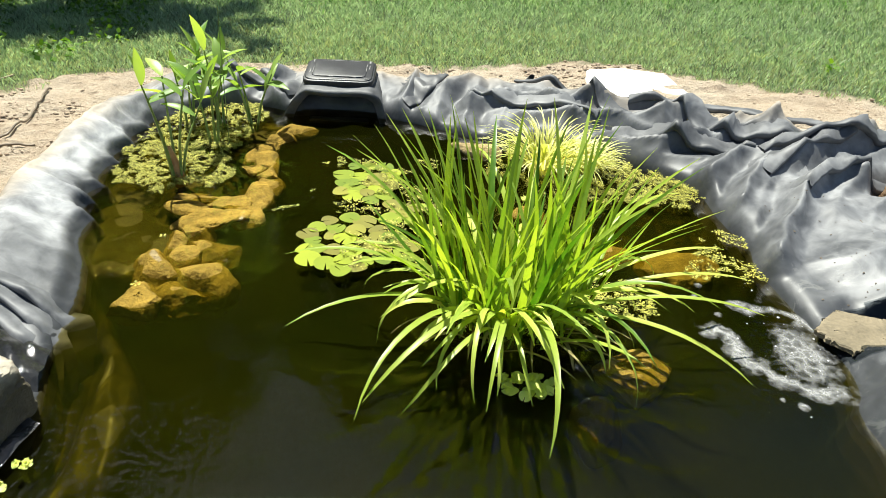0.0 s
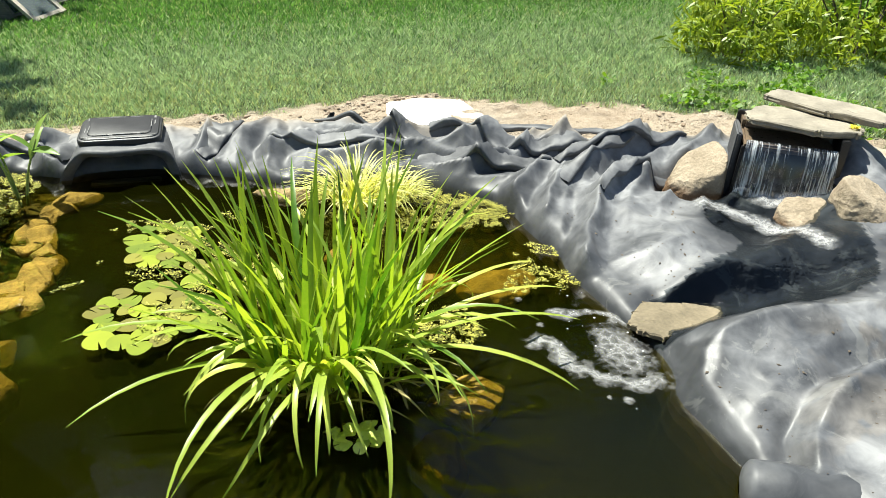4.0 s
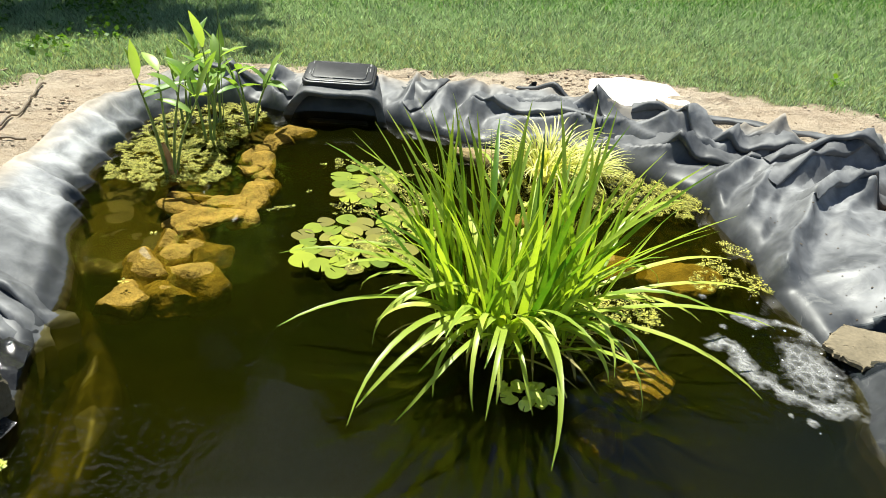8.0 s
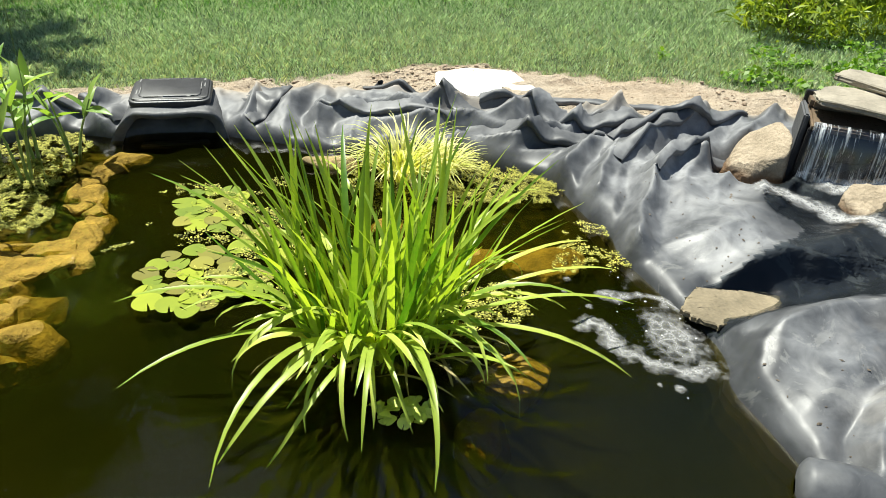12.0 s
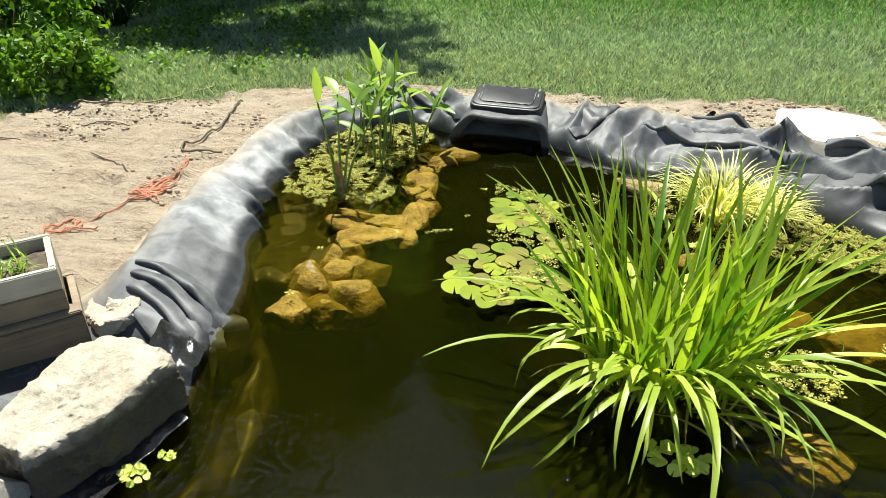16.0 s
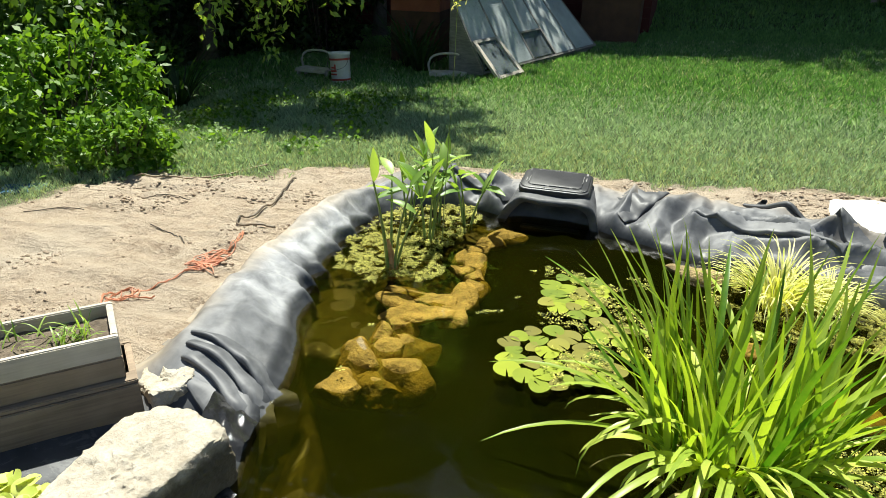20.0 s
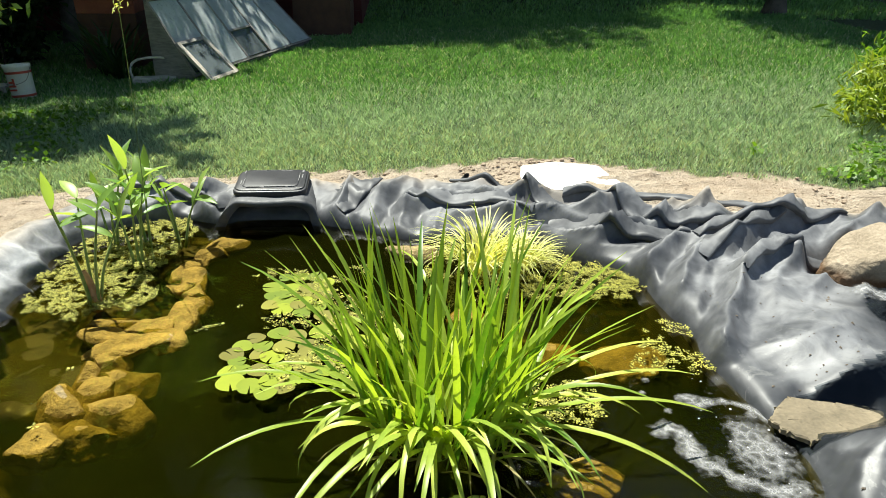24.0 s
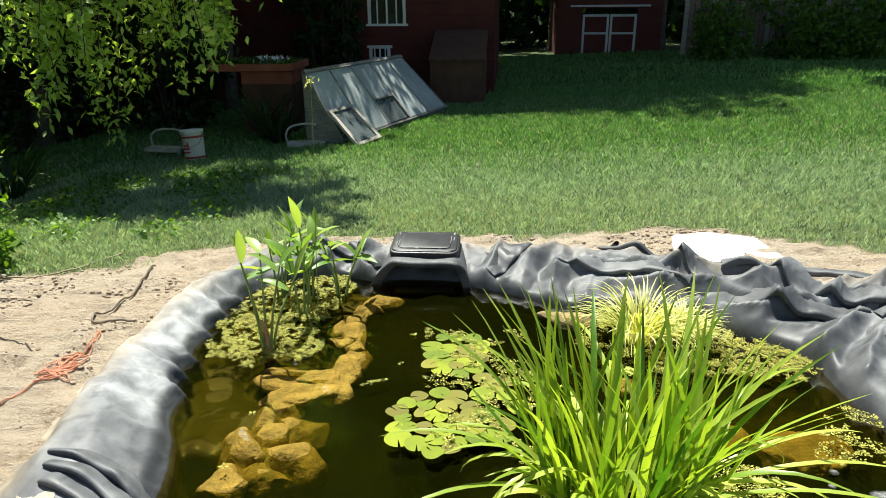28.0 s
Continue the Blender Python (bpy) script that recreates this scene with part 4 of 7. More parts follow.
flagw = flag("white_slab", [(1.05, 4.56), (1.32, 4.62), (1.60, 4.55), (1.68, 4.22), (1.60, 3.98), (1.22, 4.00), (0.97, 4.06)], 0.145, 0.05, 72, (4, 0, 0), "bright white flat stone lying on the soil behind the liner")
flagw.data.materials[0] = WHITE_STONE
flagw["group"] = "stone behind the liner"

# ---- planter ----
planter = tagged(empty("planter_box", -1.73, 1.61, 0.02, 46.0), "two-tier weathered wooden planter box with soil and sprouting grass", "planter")
SOILMIX = surface("potting_soil", (0.06, 0.045, 0.03), (0.20, 0.155, 0.11), 25, 120, 1.0, 1.0, 0.02)
LEN = 0.92
put(part("base_board", slab_box(LEN, 0.025, 0.145), BOARD_BROWN, planter), -LEN / 2 + 0.02, -0.005, 0)
put(part("base_board", slab_box(LEN, 0.025, 0.145), BOARD_BROWN, planter), -LEN / 2 + 0.02, 0.30, 0)
put(part("base_end", slab_box(0.025, 0.28, 0.145), BOARD_BROWN, planter), 0.0075, 0.1475, 0)
put(part("base_end", slab_box(0.025, 0.28, 0.145), BOARD_BROWN, planter), -LEN + 0.03, 0.1475, 0)
put(part("ledge", slab_box(LEN, 0.06, 0.018), BOARD_BROWN, planter), -LEN / 2 + 0.02, 0.018, 0.146)
for z, m in ((0.165, BOARD_BROWN), (0.252, BOARD_PALE)):
    put(part("side_board", slab_box(LEN - 0.05, 0.022, 0.086), m, planter), -LEN / 2 + 0.01, 0.025, z)
    put(part("side_board", slab_box(LEN - 0.05, 0.022, 0.086), m, planter), -LEN / 2 + 0.01, 0.285, z)
    put(part("end_board", slab_box(0.022, 0.237, 0.086), m, planter), -0.026, 0.155, z)
    put(part("end_board", slab_box(0.022, 0.237, 0.086), m, planter), -LEN + 0.056, 0.155, z)
me, _ = grid_mesh(np.linspace(-LEN + 0.068, -0.038, 60), np.linspace(0.037, 0.273, 20), lambda X, Y: 0.275 + 0.025 * fbm(X * 30, Y * 30, 7))
link("soil", me, SOILMIX, planter, "dry crumbly potting soil")


# ---- blades ----
def blade(length, width, rise, bend, seed, sections=9, floor=None, gutter=0.25, sway=0.0):
    """One strap leaf that starts at the origin, leans towards +x and arches. rise: start angle in degrees; bend: how far it turns down."""
    rnd = random.Random(seed)
    x, z, a, pts = 0.0, 0.0, radians(rise), []
    for k in range(sections + 1):
        t = k / sections
        pts.append((x, z, t, a))
        a = radians(rise - bend * (t ** 1.6))
        x += math.cos(a) * length / sections
        z += math.sin(a) * length / sections
    V, F = [], []
    for x, z, t, a in pts:
        w = width * (0.55 + 0.45 * min(1, t * 4)) * (1 - t ** 3.2) ** 0.8 / 2 + 0.0006
        zz = z if floor is None else max(z, floor)
        y = sway * t * t * length
        nx, nz = -math.sin(a), math.cos(a)
        V += [(x + nx * w * gutter, y - w, zz + nz * w * gutter), (x, y, zz), (x + nx * w * gutter, y + w, zz + nz * w * gutter)]
    for k in range(sections):
        i = 3 * k
        F += [(i, i + 3, i + 4, i + 1), (i + 1, i + 4, i + 5, i + 2)]
    return raw(V, F)


iris = tagged(empty("iris_clump", 0.34, 1.97, 0.0), "dense clump of long green iris leaves standing in the pond", "aquatic plant")
rnd = random.Random(5)
upright = [blade(rnd.uniform(0.40, 0.70) if k < 20 else rnd.uniform(0.72, 0.92), rnd.uniform(0.016, 0.027), rnd.uniform(70, 89), rnd.choice((0, 3, 6, 10, 16, 30, 48)), k, sway=rnd.uniform(-.2, .2)) for k in range(30)]
arching = [blade(rnd.uniform(0.5, 0.92), rnd.uniform(0.019, 0.029), rnd.uniform(46, 74), rnd.choice((8, 15, 25, 40, 60, 85, 110)), k, 10, 0.03, sway=rnd.uniform(-.4, .4)) for k in range(28)]
drooping = [blade(rnd.uniform(0.38, 0.74), rnd.uniform(0.020, 0.030), rnd.uniform(48, 76), rnd.uniform(95, 165), k, 13, -0.035, sway=rnd.uniform(-.35, .35)) for k in range(20)]
dead = [blade(rnd.uniform(0.2, 0.42), rnd.uniform(0.010, 0.018), rnd.uniform(20, 60), rnd.uniform(60, 150), k, 8, 0.004, sway=rnd.uniform(-.5, .5)) for k in range(6)]
DEAD = leafy("withered_iris_leaf", (0.20, 0.16, 0.05), (0.46, 0.40, 0.17), 0.7, 0.25)
for m in upright + arching:
    m.materials.append(IRIS)
# drooping blades get the copy with painted sunlight
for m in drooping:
    m.materials.append(IRIS_SUN_TONED)
for m in dead:
    m.materials.append(DEAD)
for k in range(128):
    a, r = rnd.uniform(0, 360), 0.25 * math.sqrt(rnd.random())
    ob = link("leaf", rnd.choice(upright), None, iris)
    put(ob, r * math.cos(radians(a)) * 1.15, r * math.sin(radians(a)) * 0.8 + 0.04, 0.02, a + rnd.gauss(0, 75))
for k in range(44):
    a, r = rnd.uniform(0, 360), rnd.uniform(0.06, 0.22)
    ob = link("leaf", rnd.choice(arching), None, iris)
    put(ob, r * math.cos(radians(a)), r * 0.75 * math.sin(radians(a)), 0.02, a + rnd.gauss(0, 48))
for k in range(40):
    a, r = rnd.uniform(190, 350) if k < 33 else rnd.uniform(0, 360), rnd.uniform(0.08, 0.22)
    ob = link("leaf", rnd.choice(drooping), None, iris)
    put(ob, r * math.cos(radians(a)), r * 0.7 * math.sin(radians(a)), 0.04, a + rnd.gauss(0, 35))
for k in range(22):
    a, r = rnd.uniform(180, 360), rnd.uniform(0.1, 0.24)
    put(link("leaf", rnd.choice(dead), None, iris, "withered straw brown leaf"), r * math.cos(radians(a)), r * 0.8 * math.sin(radians(a)), 0.02, a + rnd.gauss(0, 60))

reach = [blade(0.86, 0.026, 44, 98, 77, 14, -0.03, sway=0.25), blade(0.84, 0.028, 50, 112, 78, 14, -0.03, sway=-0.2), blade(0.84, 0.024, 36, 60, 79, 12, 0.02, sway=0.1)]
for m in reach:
    m.materials.append(IRIS_SUN_TONED)
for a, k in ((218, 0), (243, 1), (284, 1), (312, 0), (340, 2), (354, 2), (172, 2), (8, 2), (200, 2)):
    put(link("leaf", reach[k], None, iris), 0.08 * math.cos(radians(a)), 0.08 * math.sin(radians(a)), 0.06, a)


BARK = surface("bark", (0.05, 0.04, 0.03), (0.16, 0.13, 0.10), 5, 45, 0.95, 1.0, 0.03)
CANOPY = leafy("tree_leaf", (0.035, 0.085, 0.012), (0.11, 0.20, 0.025), 0.5, 0.4, 3.0)
# darker copy of the tree leaf, with deep shade put into its colour
SHADE_TONED_LEAF = leafy("shade_toned_leaf", (0.012, 0.034, 0.008), (0.04, 0.085, 0.016), 0.55, 0.3, 3.0)
BRIGHT_LEAF = leafy("bright_leaf", (0.055, 0.15, 0.014), (0.22, 0.38, 0.04), 0.5, 0.45, 6.0)
YELLOW_LEAF = leafy("yellowish_leaf", (0.12, 0.21, 0.02), (0.42, 0.50, 0.07), 0.45, 0.45, 6.0)
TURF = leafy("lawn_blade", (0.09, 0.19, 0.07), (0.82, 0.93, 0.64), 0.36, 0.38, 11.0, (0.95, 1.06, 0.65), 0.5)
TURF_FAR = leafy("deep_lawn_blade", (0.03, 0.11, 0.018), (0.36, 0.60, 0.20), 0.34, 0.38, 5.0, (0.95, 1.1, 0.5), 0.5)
HEDGE_LEAF = leafy("hedge_leaf", (0.035, 0.10, 0.012), (0.17, 0.31, 0.035), 0.5, 0.4, 2.0)
HANG_LEAF = leafy("hanging_leaf", (0.22, 0.38, 0.06), (0.62, 0.78, 0.20), 0.4, 0.5, 6.0)
STRAW = leafy("dry_blade", (0.30, 0.35, 0.21), (0.76, 0.82, 0.58), 0.7, 0.25, 4.0)


def tree(x, y, trunk_r, height, crown_z, crown_r, crown_h, leaves, size, seed, label, material=None):
    rng, rnd = np.random.default_rng(seed), random.Random(seed)
    root = tagged(empty("tree", x, y, float(lawn_z(np.array(x), np.array(y))) - 0.05), label, "tree")
    trunk = spline([(0, 0, 0), (rnd.uniform(-.05, .05), rnd.uniform(-.05, .05), height * 0.35), (rnd.uniform(-.3, .3), rnd.uniform(-.3, .3), height * 0.7), (0, 0, height)], 5)
    rad = [trunk_r * (1.35 if i == 0 else 1.0) * (1 - 0.75 * i / len(trunk)) for i in range(len(trunk))]
    link("trunk", tubes([(trunk, rad, 12)]), BARK, root)
    for k in range(7):
        a, h = 2 * math.pi * k / 7 + rnd.uniform(-.3, .3), height * rnd.uniform(0.5, 0.9)
        r = crown_r * rnd.uniform(0.6, 0.9)
        pts = spline([(0, 0, h), (math.cos(a) * r * 0.5, math.sin(a) * r * 0.5, h + crown_h * 0.25), (math.cos(a) * r, math.sin(a) * r, h + crown_h * rnd.uniform(0.1, 0.5))], 4)
        link("limb", tubes([(pts, [trunk_r * 0.4 * (1 - 0.85 * i / len(pts)) for i in range(len(pts))], 7)]), BARK, root)
    P = clumps(rng, leaves, (0, 0, crown_z), (crown_r, crown_r, crown_h), 70, crown_r * 0.13)
    link("crown", leaf_mesh(P, rng.uniform(size * 0.6, size * 1.2, leaves), rng, 0.5), material or CANOPY, root)
    return root


tree(-10.4, 13.2, 0.18, 8.0, 8.0, 3.4, 3.6, 15000, 0.30, 1, "leafy shade tree standing at the garden's corner")
shade = tree(-6.7, 9.0, 0.14, 4.6, 4.3, 2.4, 1.4, 13000, 0.15, 2, "leafy shade tree with drooping branches over the seats")
tree(-8.2, 20.8, 0.24, 14, 13.5, 5.0, 8.0, 22000, 0.42, 7, "tall broadleaf tree beyond the red house roof")
tree(-5.3, 12.5, 0.14, 5.5, 5.4, 2.7, 1.5, 13000, 0.2, 8, "shade tree growing close to the house front")
tree(-2.2, 23.0, 0.24, 14, 14.0, 4.8, 8.0, 24000, 0.42, 3, "tall broadleaf tree behind the red house")
tree(5.2, 25.8, 0.24, 14, 14.0, 4.8, 8.0, 24000, 0.42, 4, "tall broadleaf tree behind the red shed")
tree(7.75, 13.6, 0.20, 6.5, 6.8, 3.4, 2.0, 17000, 0.28, 5, "broadleaf tree with a straight bare trunk on the lawn")
tree(12.0, 23.0, 0.24, 13, 13.0, 4.8, 7.0, 20000, 0.42, 6, "tall broadleaf tree at the far side of the lawn")

tree(-13.5, 17.0, 0.24, 15, 14.5, 5.0, 8.0, 18000, 0.45, 10, "tall broadleaf tree at the garden's far corner")
tree(1.6, 27.0, 0.24, 12, 11.0, 4.6, 5.5, 18000, 0.45, 11, "tall broadleaf tree between house and shed")
tree(-15.5, 9.5, 0.22, 13, 12.0, 4.6, 7.0, 16000, 0.45, 12, "tall broadleaf tree beyond the shrubs")
tree(-1.6, 21.4, 0.26, 10, 11.0, 6.2, 3.6, 26000, 0.34, 13, "wide spreading tree behind the red house")
# its long side limb, whose crown shades the grass beside the soil
rng = np.random.default_rng(9)
link("limb", tubes([(spline([(0, 0, 2.9), (1.5, -0.4, 4.0), (3.0, -0.9, 4.5)], 5), [0.06 * (1 - 0.08 * i) for i in range(11)], 7)]), BARK, shade)
link("crown", leaf_mesh(clumps(rng, 2400, (3.0, -0.9, 4.6), (1.2, 1.2, 0.5), 30, 0.2), rng.uniform(0.09, 0.17, 2400), rng, 0.5), CANOPY, shade)


link("limb", tubes([(spline([(0, 0, 3.0), (0.8, 0.7, 4.0), (1.7, 1.4, 4.5)], 5), [0.06 * (1 - 0.08 * i) for i in range(11)], 7)]), BARK, shade)
link("crown", leaf_mesh(clumps(rng, 9500, (1.6, 1.5, 4.7), (1.9, 1.2, 0.5), 60, 0.24), rng.uniform(0.10, 0.18, 9500), rng, 0.5), CANOPY, shade)


# ---- lawn ----
def lawn(name, n, x0, x1, y0, y1, h, w, material, label, seed, dry=False, blend=0.0):
    rng = np.random.default_rng(seed)
    X, Y = rng.uniform(x0, x1, n), rng.uniform(y0, y1, n)
    s = soil_mask(X, Y)
    edge = sdf(SOIL, X, Y)
    keep = rng.random(n) > s * 1.02
    if dry:
        keep &= rng.random(n) < sstep(-1.7, 0.1, edge) * 0.7 + 0.08
    tuft = fbm(X * 5, Y * 5, 7, 2)
    keep &= rng.random(n) < 0.35 + tuft
    keep &= rng.random(n) < sstep(y1 + 0.05, y1 - blend, Y) * sstep(y0 - 0.05, y0 + blend, Y) if blend else True
    X, Y, edge, tuft = X[keep], Y[keep], edge[keep], tuft[keep]
    n = len(X)
    Z = lawn_z(X, Y)
    H = h * rng.uniform(0.5, 1.25, n) * (0.55 + 0.75 * tuft) * (0.6 + 0.4 * sstep(0.0, -0.6, edge))
    W = w * rng.uniform(0.7, 1.3, n)
    a, b, lean = rng.uniform(0, 2 * np.pi, n), rng.uniform(0, 2 * np.pi, n), H * rng.uniform(0.1, 0.9, n)
    dx, dy, lx, ly = np.cos(a) * W / 2, np.sin(a) * W / 2, np.cos(b) * lean, np.sin(b) * lean
    V = np.stack([np.stack([X - dx, Y - dy, Z - 0.01], 1), np.stack([X + dx, Y + dy, Z - 0.01], 1),
                  np.stack([X + lx * 0.4 + dx * 0.8, Y + ly * 0.4 + dy * 0.8, Z + H * 0.6], 1), np.stack([X + lx, Y + ly, Z + H], 1)], 1).reshape(-1, 3)
    i = np.arange(n) * 4
    return tagged(link(name, quads(V, np.stack([i, i + 1, i + 2, i + 3], 1)), material), label, "grass", kind="stuff")


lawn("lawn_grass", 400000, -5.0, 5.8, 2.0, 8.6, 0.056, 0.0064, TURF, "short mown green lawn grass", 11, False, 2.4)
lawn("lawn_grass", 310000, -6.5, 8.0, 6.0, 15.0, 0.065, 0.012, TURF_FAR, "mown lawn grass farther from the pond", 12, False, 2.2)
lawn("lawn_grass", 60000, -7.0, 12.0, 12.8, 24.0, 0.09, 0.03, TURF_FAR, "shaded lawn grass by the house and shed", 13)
lawn("dry_grass", 260000, -4.6, 5.4, 3.2, 7.5, 0.055, 0.0055, STRAW, "straw coloured dry grass along the bare soil", 14, True)
lawn("dry_grass", 40000, -6.0, 8.0, 7.2, 12.5, 0.06, 0.009, STRAW, "straw coloured dry blades in the lawn", 15)

# soil crumbs
rng = np.random.default_rng(21)
crumb = [rock_mesh(1.25, 0.9, 0.55, 300 + k, 7, 0.22, 2) for k in range(4)]
n = 52000
X, Y = rng.uniform(-5.0, 3.6, n), rng.uniform(1.5, 4.9, n)
ok = (soil_mask(X, Y) > 0.7) & (sdf(EDGE, X, Y) < -0.02) & (rng.random(n) < 0.015 + 2.2 * np.maximum(0, fbm(X * 2.2, Y * 3.2, 33, 3) - 0.54) * 2.5)
X, Y = X[ok], Y[ok]
Z, R = ground_z(X, Y), 0.002 + 0.013 * rng.random(len(X)) ** 4
V, F, base = [], [], 0
for x, y, z, r in zip(X, Y, Z, R):
    m = crumb[int(rng.integers(4))]
    co = np.empty(len(m.vertices) * 3)
    m.vertices.foreach_get("co", co)
    V.append(co.reshape(-1, 3) * r + np.array([x, y, z + r * 0.4]))
    ix = np.empty(len(m.polygons) * 3, np.int32)
    m.polygons.foreach_get("vertices", ix)
    F.append(ix.reshape(-1, 3) + base)
    base += len(m.vertices)
CLOD = surface("dry_clod", (0.19, 0.135, 0.09), (0.46, 0.37, 0.27), 20, 90, 1.0, 0.8, 0.01)
tagged(link("soil_clods", quads(np.concatenate(V), np.concatenate(F), 3), CLOD), "dry crumbs and clods of dug soil", "soil", kind="stuff")


# ---- shrubs ----
def shrub(name, x, y, rx, ry, h, leaves, size, material, seed, label, stems=9, hang=0.0, aspect=0.5, count=60):
    rng, rnd = np.random.default_rng(seed), random.Random(seed)
    root = tagged(empty(name, x, y, float(lawn_z(np.array(x), np.array(y))) - 0.02), label, "shrub")
    items = []
    for k in range(stems):
        a, r = rnd.uniform(0, 2 * math.pi), rnd.uniform(0.2, 0.8)
        items.append((spline([(0.15 * rx * math.cos(a), 0.15 * ry * math.sin(a), 0), (rx * r * 0.6 * math.cos(a), ry * r * 0.6 * math.sin(a), h * 0.5), (rx * r * math.cos(a), ry * r * math.sin(a), h * 0.85)], 3), [0.012, 0.011, 0.01, 0.008, 0.007, 0.006, 0.004], 5))
    for pts, rad, seg in items:
        link("stem", tubes([(pts, rad, seg)]), BARK, root)
    P = clumps(rng, leaves, (0, 0, h * 0.48), (rx, ry, h * 0.52), count, min(rx, ry, h) * 0.13)
    P = P[P[:, 2] > 0.02]
    link("foliage", leaf_mesh(P, rng.uniform(size * 0.6, size * 1.25, len(P)), rng, aspect, 0.4, hang), material, root)
    return root


shrub("shrub", -4.75, 4.35, 0.75, 0.75, 1.05, 5200, 0.085, BRIGHT_LEAF, 31, "bright green leafy shrub at the edge of the soil")
shrub("shrub", -3.95, 4.05, 0.50, 0.38, 0.50, 2600, 0.07, BRIGHT_LEAF, 32, "low sprawling light green weeds by the bare soil")
shrub("shrub", -5.5, 3.7, 0.9, 0.9, 1.2, 5000, 0.08, BRIGHT_LEAF, 33, "dense green shrub beside the dug soil")
shrub("shrub", -5.7, 5.6, 0.9, 0.9, 1.7, 5000, 0.10, CANOPY, 34, "tall green shrub at the lawn's border")
# shrubs and climbers whose leaf colour already holds the shade
shrub("shrub", -7.4, 7.4, 1.5, 1.6, 2.9, 7000, 0.14, SHADE_TONED_LEAF, 35, "dark overgrown shrub in deep shade")
shrub("shrub", -6.9, 9.9, 1.3, 1.4, 2.6, 6000, 0.14, SHADE_TONED_LEAF, 36, "dark overgrown shrub behind the garden seats")
shrub("shrub", -5.3, 10.2, 0.9, 0.8, 2.6, 4500, 0.13, SHADE_TONED_LEAF, 37, "dark shrub beside the red hutch")
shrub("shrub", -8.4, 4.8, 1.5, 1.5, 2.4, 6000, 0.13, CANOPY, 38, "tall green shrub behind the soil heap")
shrub("shrub", -3.7, 13.0, 0.6, 0.35, 3.6, 4500, 0.13, SHADE_TONED_LEAF, 43, "dark climber growing up the house wall")
shrub("shrub", -3.15, 13.05, 0.32, 0.3, 3.8, 3500, 0.13, SHADE_TONED_LEAF, 44, "dark climber covering the house wall beside a window")
shrub("shrub", 4.35, 5.15, 0.70, 0.55, 0.62, 2300, 0.13, YELLOW_LEAF, 39, "yellow green strappy shrub at the lawn's edge", 12, 0.5, 0.16)
shrub("shrub", 5.3, 4.8, 0.75, 0.6, 0.75, 2500, 0.11, YELLOW_LEAF, 40, "yellow green shrub with old brown stalks", 16, 0.3, 0.25)
shrub("shrub", 6.3, 4.7, 0.9, 0.9, 0.9, 4000, 0.10, BRIGHT_LEAF, 41, "green leafy shrub beyond the waterfall")
shrub("shrub", 5.6, 6.1, 0.9, 0.7, 0.7, 3600, 0.10, BRIGHT_LEAF, 42, "low green shrub along the lawn")
# leafy weeds in the turf
rng = np.random.default_rng(50)
P = np.concatenate([np.stack([rng.uniform(2.6, 4.6, 2600), rng.uniform(3.7, 4.7, 2600), np.zeros(2600)], 1), np.stack([rng.uniform(-4.6, -2.4, 3400), rng.uniform(4.6, 7.0, 3400), np.zeros(3400)], 1),
                    np.stack([rng.uniform(3.8, 5.2, 1500), rng.uniform(2.6, 4.2, 1500), np.zeros(1500)], 1)])
P = P[(fbm(P[:, 0] * 2.5, P[:, 1] * 2.5, 51, 2) > 0.5) & (soil_mask(P[:, 0], P[:, 1]) < 0.5)]
P[:, 2] = lawn_z(P[:, 0], P[:, 1]) + rng.uniform(0.02, 0.09, len(P))
tagged(link("lawn_weeds", leaf_mesh(P, rng.uniform(0.025, 0.06, len(P)), rng, 0.8, 1.2), BRIGHT_LEAF), "broad-leaved weeds creeping through the lawn", "weeds", kind="stuff")

# drooping branches of the shade tree
willow = tagged(empty("hanging_branches", -4.1, 6.9, 2.75), "leafy branches of a tree hanging over the seats", "tree branch")
rng, rnd = np.random.default_rng(61), random.Random(61)
items, P = [], []
for k in range(46):
    x0, y0 = rnd.uniform(-1.7, 1.35) if k < 24 else (rnd.uniform(-0.7, 1.3) if k < 34 else rnd.uniform(1.2, 2.3)), rnd.uniform(-0.6, 0.8)
    drop = rnd.uniform(0.8, 2.4) if x0 < 0.2 else (rnd.uniform(0.7, 1.75) if k < 34 else rnd.uniform(0.15, 0.9))
    pts = spline([(x0 * 0.5 - 0.5, 0.7, 0.5), (x0 * 0.8, y0 * 0.5, 0.25), (x0, y0 - 0.2, -drop * 0.5), (x0 + rnd.uniform(-.2, .2), y0 - 0.3, -drop)], 6)
    items.append((pts, [0.014 * (1 - 0.8 * i / len(pts)) for i in range(len(pts))], 5))
    for p in pts[2:]:
        P.append(np.array(p) + rng.normal(size=(15, 3)) * np.array([0.075, 0.075, 0.085]))
link("twigs", tubes(items), BARK, willow)
P = np.concatenate(P)
link("foliage", leaf_mesh(P, rng.uniform(0.06, 0.13, len(P)), rng, 0.45, 0.3, 0.6), HANG_LEAF, willow)

# far hedge and woods
rng = np.random.default_rng(71)
n = 16000
P = np.stack([rng.uniform(5.0, 16, n), rng.uniform(18.6, 20.6, n), np.abs(rng.normal(0.8, 0.8, n))], 1)
P = P[fbm(P[:, 0] * 1.2, P[:, 2] * 1.5, 72, 2) > 0.40]
tagged(link("hedge", leaf_mesh(P, rng.uniform(0.10, 0.24, len(P)), rng, 0.55), HEDGE_LEAF), "unclipped green hedge along the far boundary", "hedge", kind="stuff")
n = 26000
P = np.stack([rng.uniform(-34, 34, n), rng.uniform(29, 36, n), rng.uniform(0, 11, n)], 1)
